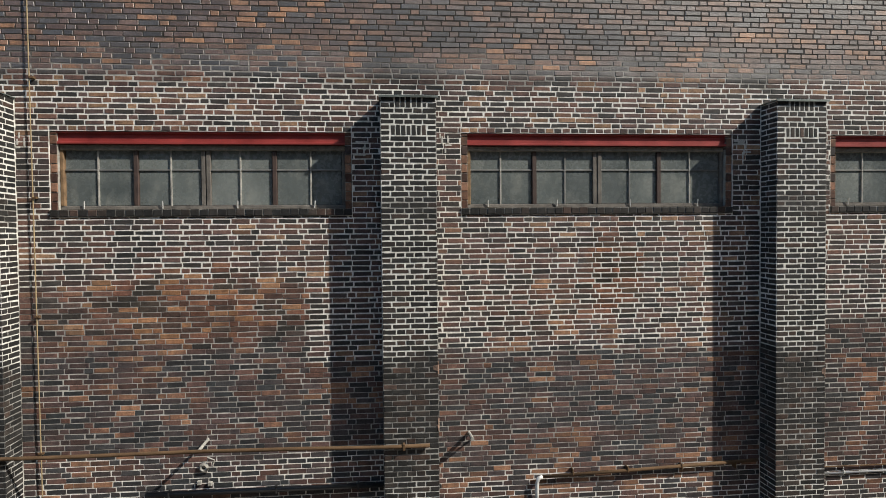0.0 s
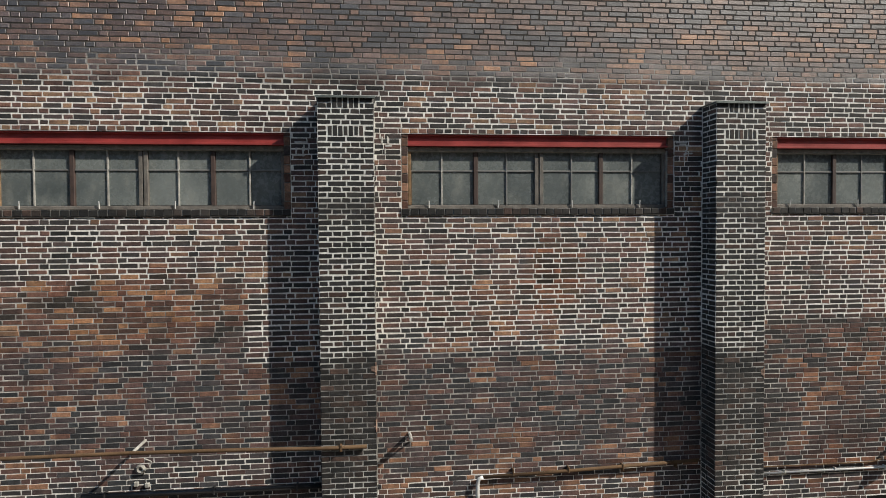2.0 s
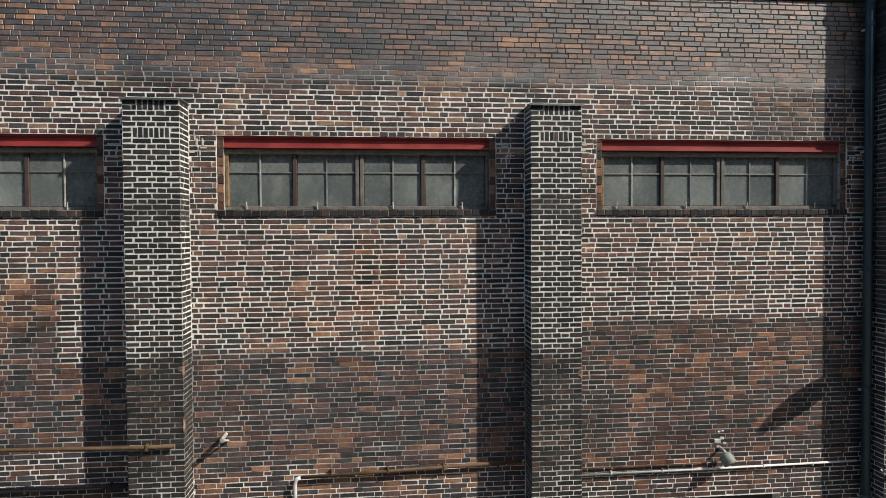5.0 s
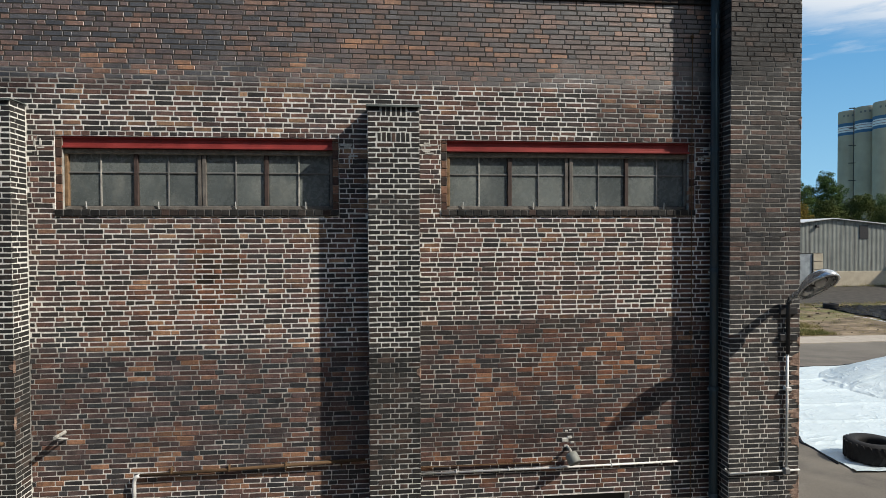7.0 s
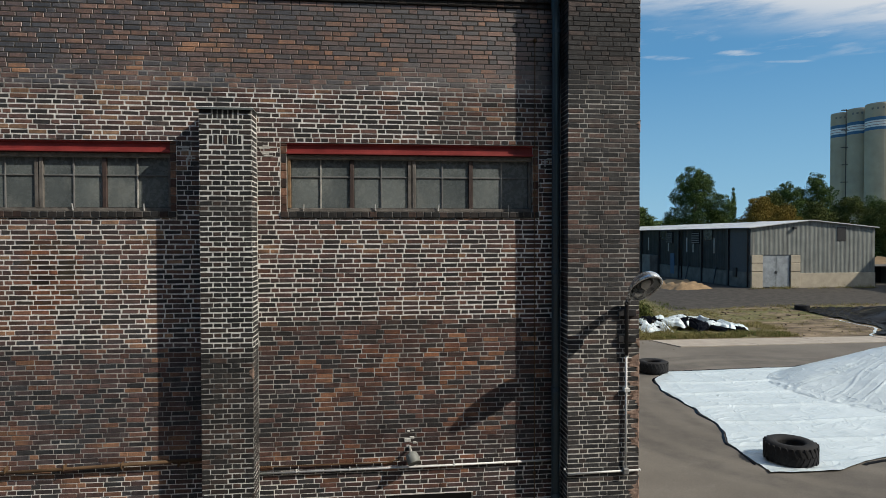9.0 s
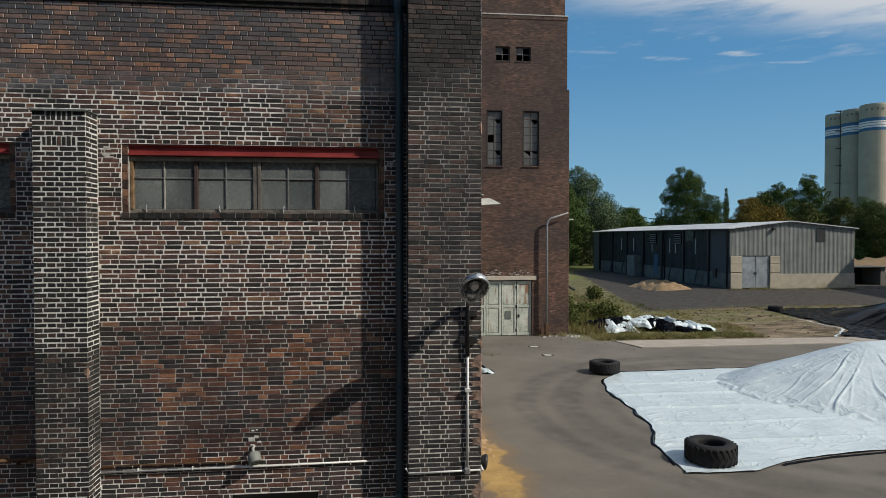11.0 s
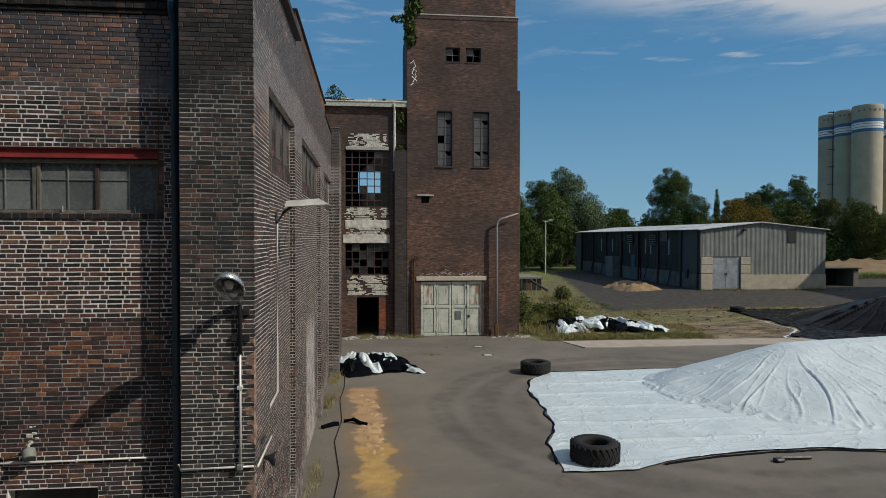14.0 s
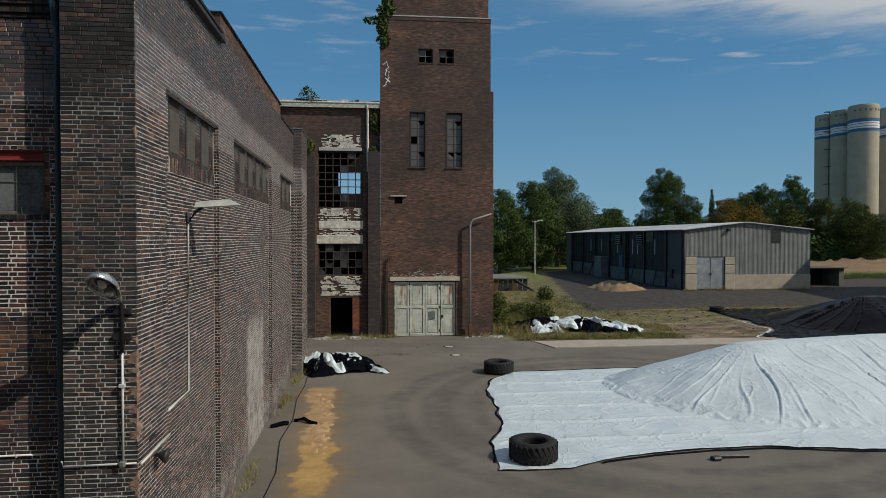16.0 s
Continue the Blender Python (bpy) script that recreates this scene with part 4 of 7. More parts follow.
# parapet along the side
par = tagged(new("parapet"), "brick parapet with a dark metal coping stepping along the side wall", "parapet", kind="structure")
par.matrix_world = SIDE
part("coping", boxes((-0.1, 5.9, -0.08, 0.6, TOP, TOP + 0.07), (-0.1, 5.9, -0.14, 0.6, TOP - 0.25, TOP - 0.14), bevel=0.01), M_darkmetal, par)
part("upstand", boxes((5.9, 16.9, 0.009, 0.5, TOP, TOP + 0.5)), M_tower, par)
part("coping", boxes((5.85, 16.95, -0.05, 0.55, TOP + 0.5, TOP + 0.55), bevel=0.01), M_darkmetal, par)
part("coping", boxes((16.95, 27.0, -0.05, 0.55, TOP, TOP + 0.05), bevel=0.01), M_darkmetal, par)
end_pier = thing("pilaster", "dark brick end pilaster with pale joints on the side wall", "pilaster")
end_pier.matrix_world = SIDE @ pose(21.5, 0, 0)
part("core", boxes((0.004, 2.7, -0.396, 0.3, 0, 12.3)), M_mortar_side, end_pier)
EP = SIDE @ pose(21.5, 0, 0)
lay(bond(0, 2.7, 0, 12.3), EP @ pose(0, -0.4, 0), M_side, M_side_one, end_pier)
lay(bond(0, 0.53, 0, 12.3, (), "side"), EP @ pose(0, 0.13, 0, 0, 0, -90), M_side, M_side_one, end_pier)
part("cap", boxes((-0.05, 2.75, -0.45, 0.2, 12.3, 12.34)), M_flash, end_pier)

# ---- ground ----
def ground_z(x, y):
    return 0.8 * smoothstep(37, 60, y) * smoothstep(34, 48, x)


bm = bmesh.new()
xs = [-3000, -600, -150, -60, -20] + [i * 4.0 for i in range(-3, 30)] + [130, 160, 220, 400, 900, 3000]
ys = [-3000, -600, -150, -50] + [i * 4.0 for i in range(-8, 30)] + [130, 160, 220, 400, 900, 4000]
grid = [[bm.verts.new((x, y, ground_z(x, y))) for y in ys] for x in xs]
for i in range(len(xs) - 1):
    for j in range(len(ys) - 1):
        bm.faces.new((grid[i][j], grid[i + 1][j], grid[i + 1][j + 1], grid[i][j + 1]))


import functools


def ground_material():
    k = Mat("yard asphalt", 0.9)
    k.dull(0.2)
    p = k.xyz()
    wob = k.math("MULTIPLY", k.math("SUBTRACT", k.noise(0.25, 4, 0.6), 0.5), 7.0)
    big, mid, fine = k.noise(0.22, 5, 0.6), k.noise(1.7, 5, 0.6), k.noise(21, 6, 0.75)
    asphalt = k.ramp(big, [(0.3, (0.12, 0.108, 0.093)), (0.7, (0.185, 0.168, 0.143))])
    asphalt = k.mix(k.ramp(mid, [(0.55, 0.0), (0.75, 0.4)]), asphalt, (0.2, 0.185, 0.165))
    dirt = k.ramp(mid, [(0.35, (0.16, 0.125, 0.085)), (0.65, (0.3, 0.25, 0.18))])
    grass = k.ramp(mid, [(0.32, (0.07, 0.075, 0.028)), (0.55, (0.15, 0.145, 0.06)), (0.75, (0.25, 0.205, 0.115))])
    less = lambda v, at, width: k.step(k.math("MULTIPLY", v, -1.0), -at, width)
    yy, xx = k.math("ADD", p["Y"], wob), k.math("ADD", p["X"], wob)
    both = lambda *ms: functools.reduce(lambda a, b: k.math("MULTIPLY", a, b), ms)
    patchy = k.ramp(k.noise(0.45, 5, 0.65), [(0.44, 0.0), (0.54, 1.0)])
    road = k.ramp(mid, [(0.35, (0.044, 0.04, 0.035)), (0.65, (0.078, 0.07, 0.06))])
    # bare earth and old slabs north of the kerb strip, weeds among them
    earth = both(k.step(p["Y"], 30.6, 0.4), k.step(xx, 25.0, 1.0))
    bare = k.mix(k.ramp(k.noise(0.9, 5, 0.6, stretch=(0.45, 1.1, 1.0)), [(0.42, 0.0), (0.6, 0.9)]), k.ramp(k.noise(0.8, 6, 0.7), [(0.33, (0.14, 0.105, 0.068)), (0.67, (0.34, 0.265, 0.175))]), (0.062, 0.046, 0.03))
    col = k.mix(earth, asphalt, bare)
    weeds = both(k.step(p["Y"], 30.9, 0.6), k.step(p["X"], 24.0, 0.6), less(k.math("ADD", xx, k.math("MULTIPLY", p["Y"], -0.25)), 27.5, 2.0))
    col = k.mix(k.math("MULTIPLY", weeds, k.ramp(patchy, [(0.0, 0.55), (1.0, 1.0)])), col, grass)
    col = k.mix(both(k.step(yy, 38.0, 2.0), less(yy, 46.5, 2.0), k.step(xx, 28.0, 2.0), k.math("MULTIPLY", patchy, 0.95)), col, grass)
    edge = k.math("SUBTRACT", p["X"], k.math("ADD", k.math("MULTIPLY", p["Y"], 0.19), 26.2))
    lane = both(k.step(k.math("ADD", p["Y"], k.math("MULTIPLY", wob, 0.3)), 46.6, 0.8), k.step(k.math("ADD", edge, k.math("MULTIPLY", wob, 0.15)), 0.0, 0.6), less(yy, 102, 3.0))
    col = k.mix(lane, col, road)
    # sand dust along the wall, wheel tracks, pale scuffs
    ragged = k.math("ADD", k.math("MULTIPLY", k.math("SUBTRACT", k.noise(0.7, 2, 0.5, stretch=(0.4, 1.2, 1.0)), 0.5), 1.1), k.math("MULTIPLY", k.math("SUBTRACT", k.noise(2.6, 5, 0.7), 0.5), 0.8))
    middle = k.math("ADD", k.math("MULTIPLY", p["Y"], -0.06), 14.35)
    off = k.math("ADD", k.math("ABSOLUTE", k.math("SUBTRACT", p["X"], middle)), ragged)
    dust = k.math("MULTIPLY", k.step(k.math("MULTIPLY", off, -1.0), -0.5, 0.2), k.math("MULTIPLY", k.step(k.math("ADD", p["Y"], k.math("MULTIPLY", ragged, 2.5)), 6.6, 1.0), k.step(k.math("MULTIPLY", k.math("ADD", p["Y"], ragged), -1.0), -18.6, 0.6)))
    sandy = k.mix(k.step(p["Y"], 10.6, 1.5), k.ramp(mid, [(0.3, (0.31, 0.2, 0.075)), (0.7, (0.5, 0.325, 0.12))]), k.ramp(mid, [(0.3, (0.3, 0.19, 0.1)), (0.7, (0.45, 0.3, 0.165))]))
    stain = k.math("MULTIPLY", k.step(k.math("MULTIPLY", off, -1.0), -0.95, 0.5), k.math("MULTIPLY", k.step(p["Y"], 3.0, 1.0), k.step(k.math("MULTIPLY", p["Y"], -1.0), -18.4, 1.0)))
    col = k.mix(k.math("MULTIPLY", stain, 0.3), col, (0.28, 0.16, 0.05))
    col = k.mix(k.math("MULTIPLY", dust, 0.9), col, sandy)
    dx, dy = k.math("SUBTRACT", p["X"], 27.0), k.math("SUBTRACT", p["Y"], 14.0)
    rad = k.math("SQRT", k.math("ADD", k.math("MULTIPLY", dx, dx), k.math("MULTIPLY", dy, dy)))
    for ring, wide in ((7.3, 0.3), (8.7, 0.35), (9.3, 0.22), (10.6, 0.5)):
        d = k.math("ABSOLUTE", k.math("ADD", k.math("SUBTRACT", rad, ring), k.math("MULTIPLY", k.math("SUBTRACT", k.noise(0.3, 2), 0.5), 0.8)))
        track = k.math("MULTIPLY", k.step(k.math("MULTIPLY", d, -1.0), -wide, 0.35), k.ramp(k.noise(1.2, 4), [(0.35, 0.12), (0.65, 0.55)]))
        col = k.mix(track, col, (0.07, 0.065, 0.06))
    far = k.math("MAXIMUM", k.step(yy, 104, 4), both(k.step(p["Y"], 84, 2.0), k.math("MAXIMUM", less(edge, -1.0, 1.0), k.step(p["X"], 76, 2.0))))
    lush = k.ramp(mid, [(0.35, (0.1, 0.12, 0.03)), (0.65, (0.2, 0.21, 0.075))])
    col = k.mix(far, col, lush)
    col = k.mix(0.7, col, k.ramp(fine, [(0.3, 0.7), (0.7, 1.25)]), "MULTIPLY")
    k.bump(fine, 0.15, 0.01)
    return k.done(col)


M_ground = ground_material()
ground = tagged(part("ground", bm, M_ground), "worn grey asphalt yard passing into dry grass", "ground", kind="structure")

# ---- tower and annex ----
TY = 33.33
def wall_pieces(thing_ob, material, x0, x1, y0, y1, z0, z1, holes):
    """A wall built of courses of boxes round its openings (x from, x to, z from, z to), as one mesh."""
    bm = bmesh.new()
    zs = sorted({z0, z1, *[h[2] for h in holes], *[h[3] for h in holes]})
    for a, b in zip(zs, zs[1:]):
        x = x0
        for h in sorted(h for h in holes if h[2] < (a + b) / 2 < h[3]):
            if h[0] > x:
                box(bm, x, h[0], y0, y1, a, b)
            x = h[1]
        if x < x1:
            box(bm, x, x1, y0, y1, a, b)
    bmesh.ops.remove_doubles(bm, verts=bm.verts, dist=1e-4)
    return part("wall", bm, material, thing_ob)


def grid_window(parent, x0, x1, z0, z1, y, cols, rows, missing, bar=0.035, seed=1, glass=None, metal=None):
    """A barred window of small panes; some are missing or broken."""
    r = random.Random(seed)
    w = part("window", boxes((x0, x1, y, y + 0.08, z0, z0 + 0.07), (x0, x1, y, y + 0.08, z1 - 0.07, z1), (x0, x0 + 0.07, y, y + 0.08, z0, z1), (x1 - 0.07, x1, y, y + 0.08, z0, z1)), M_mullion, parent, "rusty frame with broken panes")
    dx, dz = (x1 - x0) / cols, (z1 - z0) / rows
    for i in range(1, cols):
        part("bar", boxes((x0 + i * dx - bar / 2, x0 + i * dx + bar / 2, y, y + 0.05, z0, z1)), metal or (M_lead if i % 2 else M_frame), w)
    for j in range(1, rows):
        part("bar", boxes((x0, x1, y + 0.01, y + 0.045, z0 + j * dz - bar / 2, z0 + j * dz + bar / 2)), metal or M_lead, w)
    for i in range(cols):
        for j in range(rows):
            if r.random() < missing:
                continue
            a, b, c, d = x0 + i * dx + 0.02, x0 + (i + 1) * dx - 0.02, z0 + j * dz + 0.02, z0 + (j + 1) * dz - 0.02
            bm = bmesh.new()
            if r.random() < 0.3:
                k = r.uniform(0.3, 0.7)
                corners = [(a, c), (b, c), (b, c + (d - c) * k), ((a + b) / 2, c + (d - c) * r.uniform(0.2, 0.9)), (a, d)]
            else:
                corners = [(a, c), (b, c), (b, d), (a, d)]
            front, rear = [bm.verts.new((p, y + 0.024, q)) for p, q in corners], [bm.verts.new((p, y + 0.03, q)) for p, q in corners]
            bm.faces.new(front)
            bm.faces.new(rear[::-1])
            for m in range(len(corners)):
                bm.faces.new((front[m], rear[m], rear[(m + 1) % len(corners)], front[(m + 1) % len(corners)]))
            bmesh.ops.recalc_face_normals(bm, faces=bm.faces)
            part("pane", bm, glass or M_oldglass, w)
    return w


tower = thing("brick_tower", "tall dark red-brown brick tower with broken windows", "building", (16, TY, 0))
X0, X1 = -0.13, 7.6
LONG = ((1.95, 2.98, 11.85, 15.65), (4.5, 5.58, 11.85, 15.65))
SQUARE = ((2.52, 3.52, 19.1, 20.08), (3.95, 5.0, 19.1, 20.08))
VENT = (0.85, 1.4, 9.3, 9.78)
GATE = (0.82, 5.14, 0.0, 3.9)
wall_pieces(tower, M_tower, X0, X1, 0, 0.5, 0, 22.25, [*LONG, *SQUARE, VENT, GATE])
part("wall", boxes((X0, X0 + 0.5, 0.5, 8, 0, 22.25)), M_tower, tower)
part("wall", boxes((X1 - 0.5, X1, 0.5, 8, 0, 22.25)), M_tower, tower)
part("wall", boxes((X0, X1, 8, 8.5, 0, 22.25)), M_tower, tower)
part("side_pier", boxes((X1 - 0.02, X1 + 0.28, 0.35, 7.5, 0, 17.3), bevel=0.03), M_tower, tower)
part("upper_storey", boxes((X0 + 0.12, X1 - 0.14, 0.12, 8.4, 22.25, 26.5)), M_tower, tower)
part("ledge", boxes((X0 - 0.02, X1 + 0.06, -0.06, 0.3, 22.25, 22.33), bevel=0.01), M_concrete, tower)
part("corbel", boxes((X0 - 0.01, X1 + 0.03, -0.03, 0.3, 22.0, 22.25)), M_tower, tower)
# near-black sheet in place of the tower's unlit inside
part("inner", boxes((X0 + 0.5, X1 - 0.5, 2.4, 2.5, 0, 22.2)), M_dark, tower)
for i, (a, b, c, d) in enumerate(LONG):
    grid_window(tower, a, b, c, d, 0.18, 2, 7, 0.06, 0.045, 5 + i, M_grimy, M_mullion)
    part("surround", boxes((a - 0.09, a, -0.012, 0.3, c - 0.1, d + 0.1), (b, b + 0.09, -0.012, 0.3, c - 0.1, d + 0.1), (a, b, -0.012, 0.3, d, d + 0.1)), M_pierplain, tower)
    part("sill", boxes((a - 0.1, b + 0.1, -0.08, 0.2, c - 0.1, c), bevel=0.01), M_tower, tower)
for i, (a, b, c, d) in enumerate(SQUARE):
    grid_window(tower, a, b, c, d, 0.18, 2, 2, 0.55, 0.03, 11 + i)
    part("sill", boxes((a - 0.06, b + 0.06, -0.03, 0.2, c - 0.1, c)), M_pierplain, tower)
a, b, c, d = VENT
part("vent_lintel", boxes((a - 0.3, b + 0.3, -0.12, 0.1, d, d + 0.1), bevel=0.01), M_concrete, tower)
# the vent's inner shade, as a near-black sheet
part("vent_back", boxes((a, b, 0.3, 0.35, c, d)), M_dark, tower)
# folding gate of four leaves


def gate_material(rust=0.55):
    k = Mat("weathered pale green gate paint", 0.6)
    base = k.ramp(k.noise(0.9, 5, 0.6), [(0.3, (0.36, 0.41, 0.35)), (0.7, (0.68, 0.69, 0.6))])
    runs = k.noise(2.0, 5, 0.7, stretch=(1.6, 1.6, 0.35))
    base = k.mix(k.ramp(runs, [(rust, 0.0), (rust + 0.14, 0.92)]), base, (0.26, 0.115, 0.045))
    base = k.mix(k.ramp(k.noise(6, 5, 0.7), [(0.57, 0.0), (0.7, 0.8)]), base, (0.12, 0.125, 0.115))
    return k.done(base)


M_gate = gate_material(0.62)
M_field = gate_material()
M_rustfield = gate_material(0.46)
gate = thing("folding_gate", "pale green rust-streaked metal folding gate of four leaves", "gate", (16.82, TY + 0.12, 0))
gw = 4.32
for i in range(4):
    a, b = i * gw / 4 + 0.022, (i + 1) * gw / 4 - 0.022
    leaf = part("leaf", boxes((a, b, 0.05, 0.08, 0.04, 3.82)), M_gate, gate)
    part("stile", boxes((a, a + 0.13, -0.02, 0.04, 0.04, 3.82), bevel=0.008), M_gate, leaf)
    part("stile", boxes((b - 0.13, b, -0.02, 0.04, 0.04, 3.82), bevel=0.008), M_gate, leaf)
    for z0, z1 in ((0.04, 0.2), (1.98, 2.16), (3.66, 3.82)):
        part("rail", boxes((a + 0.13, b - 0.13, -0.018, 0.04, z0, z1), bevel=0.008), M_gate, leaf)
    for z0, z1 in ((0.24, 1.94), (2.2, 3.62)):
        part("panel", boxes((a + 0.165, b - 0.165, 0.02, 0.06, z0 + 0.02, z1 - 0.02), bevel=0.012), M_rustfield if z0 > 2 and i in (0, 3) else M_field, leaf)
    for z in (0.4, 2.05, 3.4):
        part("hinge", boxes(((a if i != 2 else b) - 0.05, (a if i != 2 else b) + 0.05, -0.05, 0.0, z - 0.09, z + 0.09), bevel=0.01), M_darkmetal if i == 2 else M_gate, leaf)
part("padlock", boxes((3.32, 3.45, -0.1, -0.02, 1.3, 1.5), bevel=0.02), M_darkmetal, gate)
part("patch", boxes((2.45, 2.85, -0.026, 0.03, 1.2, 1.75), bevel=0.004), plain("dark worn patch", (0.13, 0.15, 0.14), 0.7), gate)
lintel = tagged(part("gate_lintel", boxes((16.5, 21.45, TY - 0.08, TY + 0.3, 3.9, 4.2), bevel=0.02), plain("beige lintel", (0.5, 0.44, 0.36), 0.9)), "beige concrete lintel over the gate", "lintel", kind="structure")
bm = bmesh.new()
for k in range(60):
    x, z = rng.uniform(16.7, 20.9), 4.22 + 0.3 * abs(rng.gauss(0, 0.6))
    box(bm, x, x + rng.uniform(0.05, 0.26), TY - 0.004, TY + 0.02, z, z + 0.02)
tagged(part("pale_joints", bm, M_smear), "pale repointed joints over the gate lintel", "mortar", kind="structure")
# pole lamp in front of the tower
pole = thing("pole_lamp", "grey street lamp pole with a bent arm by the tower", "lamp", (22.1, TY - 0.35, 0))
part("pole", tube([(0, 0, 0), (0, 0, 7.7), (0.05, 0, 8.0), (0.25, 0, 8.2), (1.5, 0, 8.6)], 0.09, 10, taper=0.05), plain("weathered grey pole", (0.27, 0.27, 0.27), 0.6, 0.3), pole, smooth=True)
part("base", boxes((-0.14, 0.14, -0.14, 0.14, 0, 0.9), bevel=0.03), M_rust, pole)
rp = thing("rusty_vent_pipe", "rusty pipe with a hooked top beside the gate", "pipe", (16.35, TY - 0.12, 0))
part("pipe", tube([(0, 0, 0), (0, 0, 5.2), (0.08, -0.05, 5.55), (0.3, -0.08, 5.68), (0.5, -0.05, 5.66)], 0.06, 8), M_rust, rp, smooth=True)
# a dark strip stands in for the pipe's shadow on the wall
part("shadow_strip", boxes((-0.2, -0.1, 0.0, 0.1, 0, 3.9)), M_darkmetal, rp)
# white scrawl
scrawl = thing("graffiti", "white painted scrawl high on the tower corner", "graffiti", (16.2, TY, 17.6))
for k, pts in enumerate((((-0.1, 0, 1.3), (0.1, 0, 1.5), (0.25, 0, 1.1), (0.05, 0, 0.95)), ((0.05, 0, 0.95), (0.3, 0, 0.8), (0.2, 0, 0.45), (0.0, 0, 0.6), (0.1, 0, 0.9)), ((0.0, 0, 0.4), (0.35, 0, 0.1)), ((0.3, 0, 0.45), (0.05, 0, 0.0)), ((-0.1, 0, -0.2), (0.1, 0, -0.05)))):
    part("stroke", tube(pts, 0.035, 5), plain("white spray paint", (0.75, 0.75, 0.75), 0.8), scrawl)
bm = bmesh.new()
for k in range(26):
    box(bm, 22.35 + rng.uniform(0, 0.4), 22.45 + rng.uniform(0, 0.45), TY - 0.004, TY + 0.01, 1.5 + k * 0.06, 1.52 + k * 0.06)
tagged(part("pink_marks", bm, plain("pink smear", (0.4, 0.19, 0.17), 0.9)), "pinkish worn marks on the tower wall", "marks", kind="structure")

annex = thing("stair_annex", "ruined brick annex with broken windows and peeling white bands", "building", (13, 33.7, 0))
AH = ((-1.44, 1.66, 9.0, 12.93), (-1.44, 1.66, 4.3, 6.5), (-0.6, 0.92, 0.0, 2.75))
wall_pieces(annex, M_tower, -7, 2.85, 0, 0.4, 0, 16.2, AH)
# rear wall, side wall, floors and partition coloured near-black for unlit rooms
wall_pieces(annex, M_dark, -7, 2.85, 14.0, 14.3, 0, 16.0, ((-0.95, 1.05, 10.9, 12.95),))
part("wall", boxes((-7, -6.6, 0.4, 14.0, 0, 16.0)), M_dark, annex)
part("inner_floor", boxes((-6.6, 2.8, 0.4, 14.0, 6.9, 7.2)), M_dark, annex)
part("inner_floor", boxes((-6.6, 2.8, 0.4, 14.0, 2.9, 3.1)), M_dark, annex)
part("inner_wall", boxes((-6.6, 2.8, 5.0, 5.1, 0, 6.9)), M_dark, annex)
part("roof", boxes((-7, 2.9, 0.0, 14.3, 16.3, 16.45)), M_concrete, annex)
part("pier", boxes((-2.45, -1.6, -0.25, 0.02, 0, 12.6), bevel=0.02), M_pierplain, annex)
part("pier", boxes((2.0, 2.86, -0.35, 0.02, 0, 12.9), bevel=0.02), M_pierplain, annex)
grid_window(annex, -1.44, 1.66, 9.0, 12.93, 0.12, 6, 8, 0.9, 0.06, 21, None, M_mullion)
grid_window(annex, -1.44, 1.66, 4.3, 6.5, 0.12, 6, 4, 0.82, 0.06, 22, None, M_mullion)


def peeled(parent, x0, x1, z0, z1, seed):
    """A band of bricks with peeling white paint, and its lintel."""
    r = random.Random(seed)
    bm = bmesh.new()
    z = z0
    while z < z1 - 0.05:
        lo, hi = x0 + r.uniform(0, 0.18), x1 - r.uniform(0, 0.18)
        x = lo
        while x < hi:
            w = r.choice((0.125, 0.25, 0.25))
            if r.random() < 0.72 + 0.3 * math.sin(x * 3.1 + z * 2.3 + seed):
                box(bm, x, min(x + w - 0.012, hi), -0.03 - 0.02 * r.random(), 0.02, z, z + 0.07)
            x += w
        z += 0.077 if r.random() < 0.93 else 0.14
    band = part("peeling_band", bm, M_peel, parent, "peeling white-painted bricks")
    band["kind"] = "stuff"
    return band


M_peel = plain("peeling white paint", (0.6, 0.575, 0.5), 0.9, 0, 0.45, 3.5, 0.5)
peeled(annex, -1.2, 1.55, 13.15, 14.1, 1)
part("lintel", boxes((-1.35, 1.6, -0.03, 0.3, 12.95, 13.2), bevel=0.02), M_concrete, annex)
peeled(annex, -1.45, 1.6, 8.0, 8.95, 2)
part("spandrel", boxes((-1.4, 1.66, -0.05, 0.3, 7.55, 8.1), bevel=0.03), M_peel, annex)
peeled(annex, -1.4, 1.6, 7.1, 7.55, 3)
part("lintel", boxes((-1.55, 1.66, -0.05, 0.3, 6.5, 7.1), bevel=0.03), M_peel, annex)
peeled(annex, -1.3, 1.6, 2.9, 4.25, 4)
M_orange = tower_brick_material("bare orange brick", [(0.0, (0.2, 0.06, 0.035)), (0.5, (0.34, 0.1, 0.055)), (1.0, (0.45, 0.2, 0.12))])
part("door_jamb", boxes((0.92, 1.45, -0.02, 0.3, 0.5, 2.7)), M_orange, annex)
part("eaves", boxes((-7, 2.9, -0.35, 0.1, 16.2, 16.3), bevel=0.02), M_peel, annex)
part("fascia", boxes((-7, 2.9, -0.3, -0.22, 15.9, 16.2)), plain("corroded fascia", (0.42, 0.42, 0.36), 0.8, 0, 0.5, 5), annex)
part("downpipe", tube([(1.95, -0.35, 16.1), (2.0, -0.15, 15.7), (2.0, -0.15, 11.5)], 0.08, 8), M_peel, annex)
part("downpipe", tube([(2.0, -0.12, 11.5), (2.0, -0.12, 0.3)], 0.07, 8), M_darkmetal, annex)
